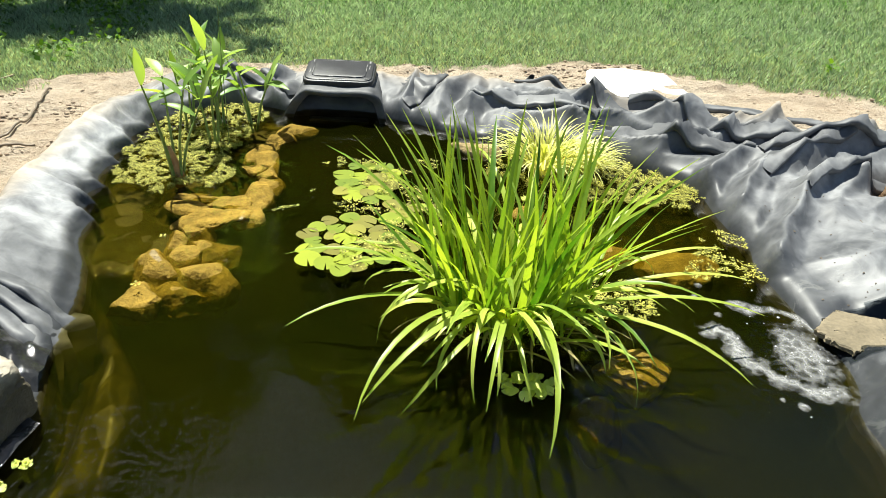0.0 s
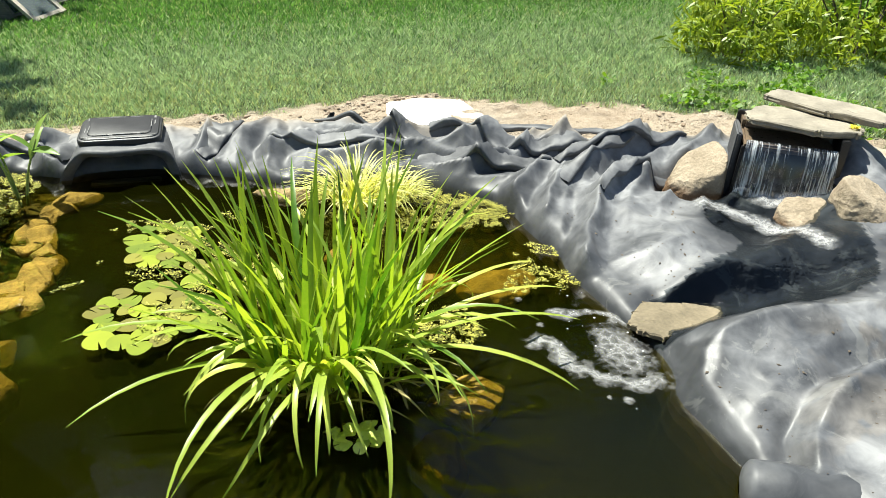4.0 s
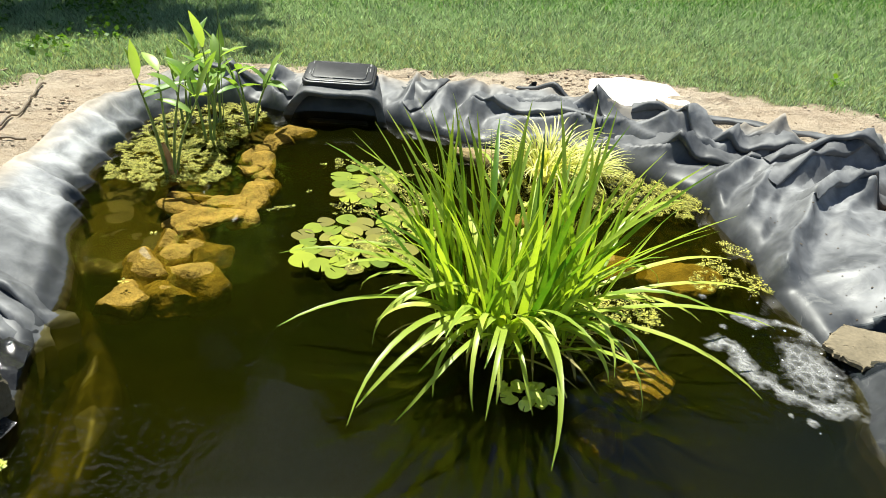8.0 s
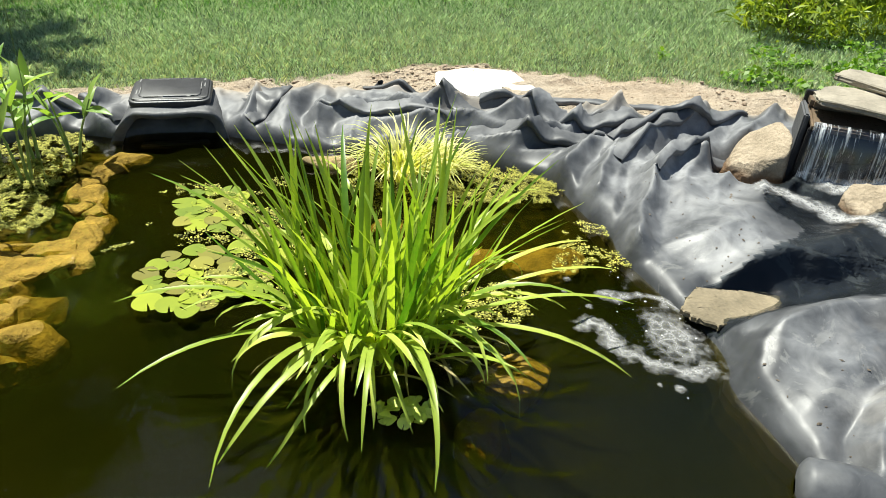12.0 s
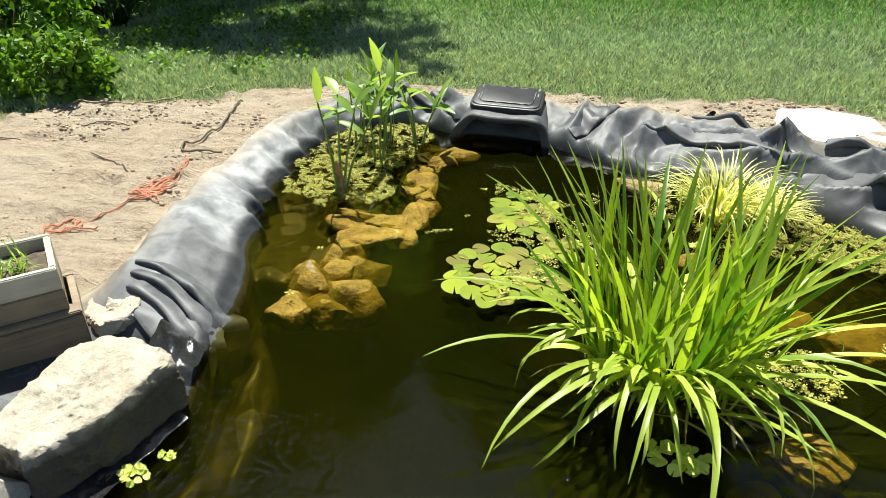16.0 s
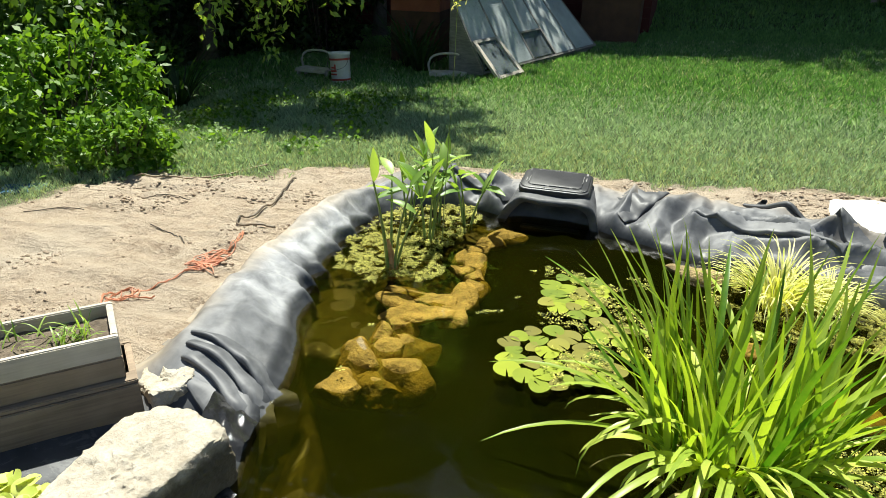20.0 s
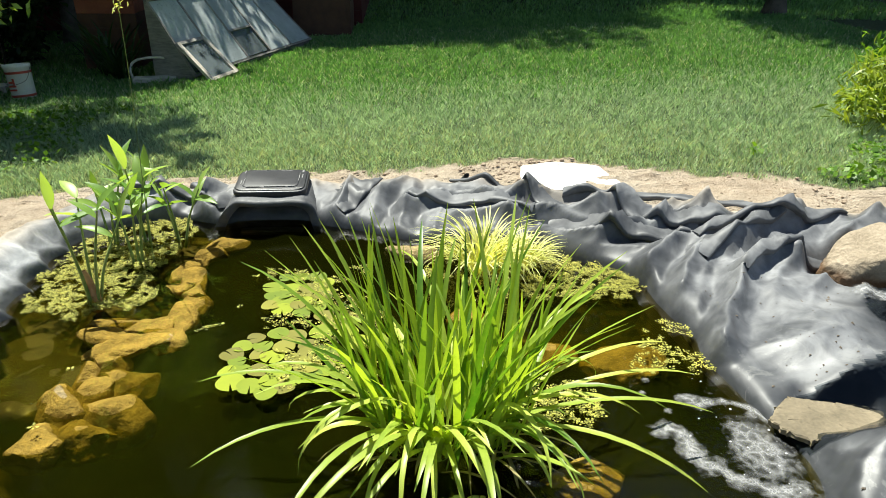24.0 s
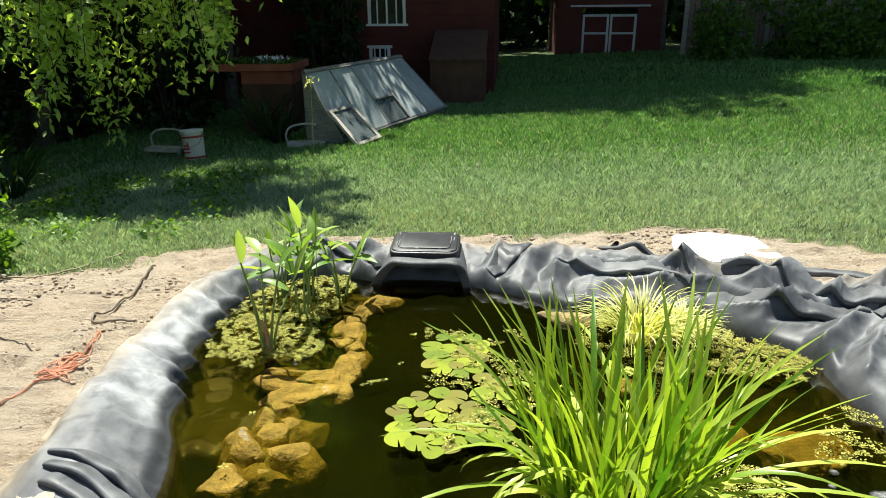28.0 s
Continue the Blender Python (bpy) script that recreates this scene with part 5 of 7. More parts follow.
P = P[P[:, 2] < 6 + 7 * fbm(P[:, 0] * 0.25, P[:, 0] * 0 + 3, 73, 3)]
tagged(link("far_woods", leaf_mesh(P, rng.uniform(0.5, 1.0, len(P)), rng, 0.6), SHADE_TONED_LEAF), "dark green woods beyond the garden", "woods", kind="stuff")
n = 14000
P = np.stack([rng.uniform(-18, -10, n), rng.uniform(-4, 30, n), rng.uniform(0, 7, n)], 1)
tagged(link("far_woods", leaf_mesh(P, rng.uniform(0.3, 0.7, len(P)), rng, 0.6), SHADE_TONED_LEAF), "dark green trees along the garden's side", "woods", kind="stuff")
HAZE = surface("distant_foliage", (0.012, 0.03, 0.008), (0.03, 0.06, 0.016), 0.4, 3, 1.0, 0.3, 0.3)
bd = part("backdrop", slab_box(120, 0.5, 9, 0), HAZE)
tagged(put(bd, 0, 40, -0.5), "distant dark foliage closing the view", "backdrop", kind="structure")


# ---- loose folds of the liner ----
DARK_LINER = surface("black_rubber_fold", (0.030, 0.031, 0.035), (0.10, 0.10, 0.102), 4, 40, 0.40, 0.5, 0.012)

WET_LINER = surface("wet_black_rubber", (0.012, 0.012, 0.013), (0.030, 0.030, 0.030), 5, 40, 0.14, 0.5, 0.012)


def drape(pts, width, height, side, seed, sections=7):
    """A fold of liner that rolls over towards one side of its line and tucks under."""
    rnd = random.Random(seed)
    line = spline([(x, y, 0) for x, y in pts], 10)
    prof = [(-3.0, -0.12), (-2.1, 0.16), (-1.2, 0.56), (-0.5, 0.92), (-0.1, 1.0), (0.16, 0.93), (0.26, 0.74), (0.22, 0.48), (0.06, 0.2), (-0.2, 0.0)]
    V, m = [], len(prof)
    for i, p in enumerate(line):
        t = i / (len(line) - 1)
        d = (line[min(i + 1, len(line) - 1)] - line[max(i - 1, 0)]).normalized()
        n = Vector((-d.y, d.x, 0)) * side
        env = math.sin(math.pi * (0.10 + 0.82 * t)) ** 0.45
        w = width * env * (0.85 + 0.5 * noise.noise(Vector((t * 5, seed, 0))))
        h = height * env * (0.85 + 0.6 * noise.noise(Vector((t * 6, seed, 4))))
        spots = [p + n * (a * w) for a, b in prof]
        lie = liner_z(np.array([q.x for q in spots]), np.array([q.y for q in spots]))
        crest = max(float(lie[4]), 0.0) - (0.26 * max(0.0, t - 0.55) / 0.45 if pts[0][0] < -1.6 else 0.0)
        for (a, b), q, ground in zip(prof, spots, lie):
            ground = crest if a > -0.3 else min(max(float(ground), 0.0), crest + 0.05)
            j = 0.06 * width * noise.noise(Vector((a * 3, t * 14, seed)))
            V.append((q.x + n.x * j, q.y + n.y * j, ground - 0.012 + b * h + j * 0.5))
    F = [(i * m + k, i * m + k + 1, (i + 1) * m + k + 1, (i + 1) * m + k) for i in range(len(line) - 1) for k in range(m - 1)]
    me = raw(V, F)
    with_values(me, "dust", np.full(len(V), 0.30 if pts[0][0] < -1.6 else 0.12 + 0.35 * rnd.random()))
    return link("liner_fold", me, LINER, liner)


for k, (pts, w, h, side) in enumerate([
        ([(0.50, 4.40), (0.78, 4.22), (0.99, 4.04), (1.10, 3.80)], 0.09, 0.06, -1), ([(0.95, 4.10), (1.25, 4.02), (1.42, 3.96), (1.60, 3.92)], 0.08, 0.06, -1),
        ([(1.20, 3.93), (1.45, 3.86), (1.60, 3.64), (1.80, 3.50), (2.1, 3.45)], 0.11, 0.08, -1), ([(1.05, 3.66), (1.30, 3.56), (1.55, 3.44), (1.78, 3.36)], 0.12, 0.08, -1),
        ([(1.55, 3.98), (1.80, 3.86), (2.05, 3.72), (2.35, 3.62)], 0.10, 0.07, -1), ([(0.20, 4.12), (0.45, 4.02), (0.75, 3.92), (0.98, 3.76)], 0.09, 0.06, -1),
        ([(0.10, 4.40), (-0.02, 4.20), (-0.16, 4.02)], 0.10, 0.05, 1),
        ([(-1.20, 4.44), (-1.06, 4.28), (-0.94, 4.12)], 0.08, 0.07, -1), ([(-1.55, 4.20), (-1.30, 4.26), (-1.05, 4.22)], 0.08, 0.06, -1),
        ([(2.45, 3.10), (2.20, 3.06), (1.98, 2.97), (1.84, 2.84)], 0.07, 0.06, 1), ([(2.3, 3.36), (2.05, 3.26), (1.86, 3.16), (1.74, 3.06)], 0.07, 0.06, 1),
        ([(2.7, 3.42), (2.4, 3.36), (2.1, 3.38), (1.8, 3.30)], 0.09, 0.06, 1),
        ([(-1.74, 1.96), (-1.52, 1.94), (-1.36, 1.86), (-1.26, 1.72)], 0.042, 0.05, -1), ([(-1.72, 1.90), (-1.52, 1.87), (-1.37, 1.77), (-1.28, 1.62)], 0.042, 0.05, -1),
        ([(-1.70, 1.84), (-1.52, 1.79), (-1.38, 1.68), (-1.30, 1.54)], 0.042, 0.05, -1), ([(-1.66, 1.76), (-1.52, 1.70), (-1.40, 1.60), (-1.33, 1.50)], 0.042, 0.05, -1)]):
    drape(pts, w, h, side, 200 + k)

# rolled corner of liner standing up
V, F = [], []
for i in range(6):
    for k in range(11):
        a = radians(-40 + 300 * k / 10)
        r = 0.035 - 0.004 * i
        V.append((r * math.cos(a) + 0.012 * i, r * math.sin(a) * 0.9, 0.028 * i))
F = [(i * 11 + k, i * 11 + k + 1, (i + 1) * 11 + k + 1, (i + 1) * 11 + k) for i in range(5) for k in range(10)]
curl = link("curled_corner", raw(V, F), DARK_LINER, liner)
put(curl, 0.60, 4.42, 0.09, 0, 25, -15).scale = (1.3, 1.3, 0.75)
# wet flap of liner beside the boulder
def flap(name, corners, z, bow, seed):
    a, b, c, d = [Vector(q) for q in corners]
    V = []
    for j in range(13):
        for i in range(13):
            u, v = i / 12, j / 12
            p = a * (1 - u) * (1 - v) + b * u * (1 - v) + c * u * v + d * (1 - u) * v
            V.append((p.x, p.y, p.z + bow * math.sin(math.pi * u) * 0.5 + 0.02 * noise.noise(Vector((u * 4, v * 4, seed)))))
    F = [(j * 13 + i, j * 13 + i + 1, (j + 1) * 13 + i + 1, (j + 1) * 13 + i) for j in range(12) for i in range(12)]
    return link(name, raw(V, F), WET_LINER, liner)


flap("wet_flap", [(-1.24, 1.02, 0.004), (-1.18, 1.40, 0.006), (-1.36, 1.46, 0.035), (-1.48, 1.06, 0.03)], 0, 0.02, 5)
flap("wet_flap", [(-1.25, 1.50, 0.0), (-1.30, 1.72, 0.015), (-1.48, 1.74, 0.10), (-1.40, 1.50, 0.10)], 0, 0.04, 9)

# ---- cascade: box, falling water, stream, froth ----
BROWN_STONE = surface("wet_brown_stone", (0.07, 0.05, 0.032), (0.19, 0.14, 0.095), 8, 60, 0.35, 0.5, 0.01)
RZ = math.degrees(math.atan2(-0.25, 0.38))
weir = tagged(empty("waterfall_box", 2.84, 2.735, 0.10, RZ), "dark waterfall box with a wet brown stone lip", "waterfall box")
put(part("back_wall", slab_box(0.50, 0.04, 0.415), BLACK_PLASTIC, weir), 0, 0.36, 0)
put(part("side_wall", slab_box(0.03, 0.26, 0.36, 0.01), HOOD, weir), -0.245, 0.22, 0)
put(part("side_wall", slab_box(0.04, 0.36, 0.415), BLACK_PLASTIC, weir), 0.25, 0.17, 0)
put(part("front_wall", slab_box(0.46, 0.03, 0.31), BLACK_PLASTIC, weir), 0, 0.035, 0)
put(part("spill_stone", slab_box(0.45, 0.34, 0.035, 0.01), BROWN_STONE, weir, "wet brown spill stone"), 0, 0.16, 0.315, 0, 3)
put(part("ledge", slab_box(0.46, 0.16, 0.068, 0.02), BROWN_STONE, weir), 0, 0.30, 0.345)


def make_fall():
    n = Nodes("falling_sheet")
    mp = n.add("ShaderNodeMapping")
    n.join(n.coords(), mp.inputs[0])
    mp.inputs["Scale"].default_value = (95, 8, 4.5)
    st = n.noise(1.0, 4, 0.7, mp.outputs[0], 0.4)
    n.set("Base Color", (0.80, 0.84, 0.88)).set("Roughness", 0.15)
    n.bump(st, 1.0, 0.02)
    tr = n.add("ShaderNodeBsdfTransparent", Color=(0.50, 0.54, 0.62, 1))
    gl = n.add("ShaderNodeBsdfGlossy", Roughness=0.12)
    m1, m2 = n.add("ShaderNodeMixShader", Fac=0.10), n.add("ShaderNodeMixShader")
    n.join(tr.outputs[0], m1.inputs[1])
    n.join(gl.outputs[0], m1.inputs[2])
    xyz = n.add("ShaderNodeSeparateXYZ")
    n.join(n.coords(), xyz.inputs[0])
    torn = n.math("MULTIPLY", n.math("ABSOLUTE", xyz.outputs[0]), 0.55)
    n.join(n.ramp(n.math("ADD", st, torn), (0.55, 0.0), (0.72, 0.85)), m2.inputs[0])
    n.join(m1.outputs[0], m2.inputs[1])
    n.join(n.p.outputs[0], m2.inputs[2])
    n.join(m2.outputs[0], n.out.inputs[0])
    return n.m


FALL = make_fall()
V, nx = [], 41
for j in range(15):
    t = j / 14
    for i in range(nx):
        u = i / (nx - 1)
        wob = 0.012 * noise.noise(Vector((u * 18, t * 2, 3))) * (0.4 + t)
        spread = 1 + 0.08 * t
        V.append(((u - 0.5) * 0.44 * spread, -0.01 - 0.10 * math.sqrt(t) - wob, 0.36 - 0.02 * t - 0.32 * t ** 1.5 * (1 + 0.06 * noise.noise(Vector((u * 9, 1, 1))))))
fall = link("water_sheet", raw(V, [(j * nx + i, j * nx + i + 1, (j + 1) * nx + i + 1, (j + 1) * nx + i) for j in range(14) for i in range(nx - 1)]), FALL)
fall.matrix_basis = weir.matrix_basis.copy()
tagged(fall, "thin sheet of water falling over the stone lip", "waterfall")

CHANNEL = soften([(2.45, 2.80), (2.62, 2.86), (3.06, 2.58), (3.0, 2.40), (2.86, 2.10), (2.72, 1.88), (2.40, 1.78), (2.05, 1.86), (1.62, 1.78), (1.50, 1.92), (1.60, 2.08), (1.95, 2.16), (2.2, 2.26), (2.36, 2.38), (2.25, 2.5), (2.3, 2.66)], 1)
me, v = grid_mesh(np.arange(1.4, 3.1, 0.02), np.arange(1.7, 2.95, 0.02), lambda X, Y: np.maximum(liner_z(X, Y) + 0.006, np.where(X > 1.98, np.where(X + 0.5 * (Y - 2.3) > 2.45, 0.098, 0.085), 0.0)), lambda X, Y: sdf(CHANNEL, X, Y) > 0)
tagged(link("stream_water", me, STREAM), "shallow running water of the small cascade", "stream", kind="structure")


def froth(name, x0, x1, y0, y1, zf, value, label):
    me, v = grid_mesh(np.arange(x0, x1, 0.012), np.arange(y0, y1, 0.012), lambda X, Y: zf(X, Y) + 0.008 * fbm(X * 40, Y * 40, 3, 2) * value(X, Y), lambda X, Y: value(X, Y) > 0.05)
    with_values(me, "froth", value(v[:, 0], v[:, 1]))
    return tagged(link(name, me, FOAM if x0 < 1.5 else CHURN), label, "foam", kind="stuff")


def pond_froth(X, Y):
    wx, wy = X + 0.10 * (fbm(X * 12, Y * 12, 23, 3) - 0.5), Y + 0.10 * (fbm(X * 9, Y * 9, 24, 2) - 0.5)
    rim = np.maximum(rope(wx, wy, [(1.15, 2.00), (1.22, 1.93), (1.21, 1.83), (1.295, 1.73), (1.39, 1.66), (1.50, 1.69)], 0.10, 1.0),
                     rope(wx, wy, [(1.26, 2.17), (1.36, 2.14), (1.44, 2.12), (1.54, 2.05)], 0.08, 0.9))
    haze = hill(X, Y, 1.44, 1.88, 0.15, 0.22, 12, 0.85) - hill(wx, wy, 1.31, 1.96, 0.06, 0.07, 0, 0.6)
    dots = [hill(X, Y, x, y, r, r, 0, 0.9) for x, y, r in ((1.18, 2.30, 0.02), (1.14, 2.22, 0.018), (1.33, 1.60, 0.025), (1.20, 2.10, 0.02), (1.27, 1.63, 0.015))]
    return np.clip(np.maximum.reduce([rim, haze] + dots), 0, 1)


froth("foam", 1.08, 1.75, 1.5, 2.5, lambda X, Y: 0.004 + 0 * X, pond_froth, "lacy grey white froth where the stream enters the pond")
froth("foam", 2.0, 3.1, 1.9, 2.95, lambda X, Y: np.maximum(liner_z(X, Y), np.where(X + 0.5 * (Y - 2.3) > 2.45, 0.098, 0.085)) + 0.009,
      lambda X, Y: np.clip(np.maximum.reduce([rope(X, Y, [(2.36, 2.70), (2.57, 2.52), (2.66, 2.36), (2.66, 2.18)], 0.15, 1.0), hill(X, Y, 2.78, 2.62, 0.20, 0.07, -28, 0.9), hill(X, Y, 2.62, 2.02, 0.08, 0.14, 20, 0.35), hill(X, Y, 2.25, 2.42, 0.16, 0.05, -35, 0.4)]), 0, 1), "white churned water below the waterfall")
# bubbles
BUBBLE = surface("bubble", (0.35, 0.36, 0.37), (0.5, 0.5, 0.5), 30, 90, 0.15, 0.1, 0.001)
rng = np.random.default_rng(81)
base = np.array([[0, 0, 1], [1, 0, 0], [0, 1, 0], [-1, 0, 0], [0, -1, 0]]) * np.array([1, 1, 0.7])
tri = np.array([[0, 1, 2], [0, 2, 3], [0, 3, 4], [0, 4, 1]])
n = 60
C = np.stack([1.46 + rng.normal(0, 0.11, n), 1.93 + rng.normal(0, 0.2, n), np.full(n, 0.004)], 1)
C = C[sdf(POND, C[:, 0], C[:, 1]) > 0.02]
R = 0.0015 + 0.005 * rng.random(len(C)) ** 3
tagged(link("bubbles", quads((C[:, None] + base[None] * R[:, None, None]).reshape(-1, 3), (tri[None] + 5 * np.arange(len(C))[:, None, None]).reshape(-1, 3), 3), BUBBLE), "small air bubbles drifting on the pond", "bubbles", kind="stuff")

# bits of soil and bark on the bank
rng = np.random.default_rng(83)
n = 1500
X, Y = rng.uniform(1.5, 3.1, n), rng.uniform(0.8, 3.0, n)
k = (rng.random(n) < 0.15 + 1.4 * np.maximum(0, fbm(X * 2.4, Y * 2.4, 84, 3) - 0.5)) & (sdf(POND, X, Y) < -0.04) & (sdf(CHANNEL, X, Y) < -0.01)
X, Y = X[k], Y[k]
R = 0.002 + 0.0065 * rng.random(len(X)) ** 2.5
C = np.stack([X, Y, liner_z(X, Y) + 0.001], 1)
a = rng.uniform(0, 6.28, len(X))
bits = base[None] * R[:, None, None] * np.array([1.6, 0.8, 0.8])
bits = np.stack([bits[..., 0] * np.cos(a)[:, None] - bits[..., 1] * np.sin(a)[:, None], bits[..., 0] * np.sin(a)[:, None] + bits[..., 1] * np.cos(a)[:, None], bits[..., 2]], -1)
tagged(link("debris", quads((C[:, None] + bits).reshape(-1, 3), (tri[None] + 5 * np.arange(len(C))[:, None, None]).reshape(-1, 3), 3), BARK), "dark crumbs of soil and bark on the liner", "debris", kind="stuff")

# ---- water plants ----
PAD = leafy("lily_pad", (0.11, 0.17, 0.006), (0.31, 0.36, 0.014), 0.8, 0.2, 20)
PAD_OLD = leafy("aged_lily_pad", (0.14, 0.13, 0.01), (0.26, 0.25, 0.02), 0.75, 0.15, 20)
WEED = leafy("floating_leaf", (0.06, 0.075, 0.005), (0.60, 0.57, 0.10), 0.75, 0.2, 20)
LETTUCE = leafy("pale_floating_leaf", (0.42, 0.50, 0.08), (0.75, 0.80, 0.24), 0.5, 0.35, 20)
CANNA = leafy("canna_leaf", (0.15, 0.29, 0.05), (0.44, 0.60, 0.15), 0.4, 0.45, 12)
SEDGE = leafy("variegated_blade", (0.44, 0.50, 0.07), (0.92, 0.88, 0.45), 0.5, 0.4, 20)
STEM = surface("green_stem", (0.10, 0.18, 0.03), (0.30, 0.36, 0.10), 10, 60, 0.5, 0.3, 0.003, own=True)
RED_STEM = surface("russet_stem", (0.38, 0.17, 0.06), (0.60, 0.36, 0.15), 10, 60, 0.5, 0.3, 0.003, own=True)


def pad_mesh(r, seed, notch=6):
    rnd = random.Random(seed)
    V, F = [(0, 0, 0.002)], []
    n = 22
    for ring, s in ((0.6, 0.0), (1.0, 1.0)):
        for k in range(n + 1):
            a = radians(notch + (360 - 2 * notch) * k / n)
            q = r * ring * (1 + 0.03 * math.sin(3 * a + seed))
            V.append((q * math.cos(a), q * math.sin(a), 0.004 + s * 0.004 * math.sin(2 * a + seed)))
    for k in range(n):
        F += [(0, 1 + k, 2 + k), (1 + k, 2 + n + k, 3 + n + k, 2 + k)]
    return raw(V, F)


lily = tagged(empty("water_lily", -0.32, 2.75, 0.0), "water lily with round yellow green floating pads", "aquatic plant")
rnd = random.Random(91)
pads = []
variants = [pad_mesh(1.0, k) for k in range(5)]
old = [pad_mesh(1.0, 10 + k) for k in range(3)]
for m in variants:
    m.materials.append(PAD)
for m in old:
    m.materials.append(PAD_OLD)
for gx0, gy0, rx, ry, want in ((-0.34, 3.12, 0.15, 0.22, 20), (-0.38, 2.52, 0.18, 0.24, 24), (-0.14, 2.62, 0.14, 0.30, 12)):
    got = tries = 0
    while got < want and tries < 900:
        tries += 1
        a, q = rnd.uniform(0, 2 * math.pi), math.sqrt(rnd.random())
        x, y, r = gx0 + rx * q * math.cos(a), gy0 + ry * q * math.sin(a), rnd.uniform(0.038, 0.062)
        if all(math.hypot(x - u, y - w) > 0.66 * (r + s) for u, w, s in pads):
            pads.append((x, y, r))
            got += 1
            ob = link("pad", rnd.choice(old if rnd.random() < 0.3 else variants), None, lily)
            ob.matrix_basis = pose(x + 0.32, y - 2.75, 0.003 + 0.006 * rnd.random(), rnd.uniform(-2, 2), rnd.uniform(-2, 2), rnd.uniform(0, 360)) @ Matrix.Diagonal((r, r, 1, 1))


def rosettes(name, P, leaf, material, label, seed, per=5):
    rng = np.random.default_rng(seed)
    n = len(P)
    a = rng.uniform(0, 2 * np.pi, (n, 1)) + np.arange(per) * 2 * np.pi / per + rng.normal(0, 0.25, (n, per))
    L = leaf * rng.uniform(0.6, 1.3, (n, per))
    d = np.stack([np.cos(a), np.sin(a), rng.uniform(0.02, 0.4, (n, per))], -1)
    s = np.stack([-np.sin(a), np.cos(a), 0 * a], -1)
    p = P[:, None, :] + d * (L * 0.25)[..., None]
    A, C, B = p, p + d * L[..., None], p + d * (L * 0.6)[..., None]
    V = np.stack([A, B + s * (L * 0.34)[..., None], C, B - s * (L * 0.34)[..., None]], 2).reshape(-1, 3)
    return tagged(link(name, quads(V, np.arange(len(V)).reshape(-1, 4)), material), label, "floating plants", kind="stuff")


def scatter(poly, n, seed, z=0.004, gaps=0.42, scale=5):
    rng = np.random.default_rng(seed)
    xs, ys = [p[0] for p in poly], [p[1] for p in poly]
    X, Y = rng.uniform(min(xs), max(xs), n), rng.uniform(min(ys), max(ys), n)
    k = (sdf(poly, X, Y) + 0.08 * (vnoise(X * 9, Y * 9, seed) - 0.5) > 0) & (fbm(X * scale, Y * scale, seed, 2) > gaps) & (sdf(POND, X, Y) > 0.0)
    X, Y = X[k], Y[k]
    return np.stack([X, Y, z + 0.022 * rng.random(len(X)) ** 2], 1)


rosettes("floating_weed", scatter([(-1.62, 2.97), (-1.41, 2.89), (-1.29, 2.97), (-1.09, 2.97), (-1.03, 3.11), (-1.13, 3.43), (-1.04, 3.96), (-1.15, 4.12), (-1.45, 4.12), (-1.70, 3.7), (-1.68, 3.34)], 9500, 92, 0.004, 0.47, 24), 0.0088, WEED, "mat of small yellow green floating plants on the shelf", 92)
rosettes("floating_weed", scatter([(0.30, 3.32), (0.45, 3.62), (0.90, 3.62), (1.25, 3.45), (1.50, 3.25), (1.40, 3.02), (1.16, 2.98), (0.9, 3.02), (0.6, 3.05)], 9500, 93, 0.004, 0.46, 24), 0.0088, WEED, "mat of small yellow green floating plants by the liner", 93)
rosettes("floating_weed", np.concatenate([scatter([(1.10, 2.36), (1.25, 2.55), (1.42, 2.88), (1.52, 2.70), (1.50, 2.40), (1.62, 2.30), (1.3, 2.25)], 700, 94, 0.004, 0.5, 7), scatter([(0.52, 2.0), (0.6, 2.3), (0.95, 2.3), (0.95, 2.05)], 420, 95, 0.004, 0.45), scatter([(-0.52, 2.25), (-0.50, 3.35), (0.05, 3.4), (0.1, 2.2)], 1500, 96, 0.010, 0.56, 6)]), 0.0115, WEED, "scattered small floating plants between the pads", 94)
rosettes("floating_weed", np.array([[-0.75, 2.78, 0.004], [-0.72, 2.80, 0.004], [-0.69, 2.82, 0.004], [-0.66, 2.83, 0.004], [-0.60, 3.0, 0.004], [-0.58, 3.32, 0.004], [-1.16, 2.12, 0.02], [-1.17, 2.46, 0.03]]), 0.016, WEED, "single floating sprigs drifting on open water", 97)
for x, y, s, k, z in ((0.38, 1.61, 1.0, 98, 0.025), (0.30, 1.66, 0.5, 99, 0.008), (0.50, 2.90, 0.5, 100, 0.05), (-1.19, 1.14, 0.55, 101, 0.008), (-1.14, 1.23, 0.3, 102, 0.008), (-1.80, 1.14, 1.3, 103, 0.05)):
    plant = tagged(empty("water_lettuce", x, y, z), "pale green floating rosette with rounded leaves", "aquatic plant", "floating rosettes")
    rnd = random.Random(k)
    lm = [pad_mesh(0.022 * s, k + j, 6) for j in range(3)]
    for m in lm:
        m.materials.append(LETTUCE)
    for j in range(26):
        a, q = rnd.uniform(0, 360), 0.085 * s * math.sqrt(rnd.random())
        put(link("leaf", rnd.choice(lm), None, plant), q * math.cos(radians(a)), q * math.sin(radians(a)) * 0.7, 0.01 + 0.02 * rnd.random() * s, a, rnd.uniform(-28, 28), rnd.uniform(-28, 28))


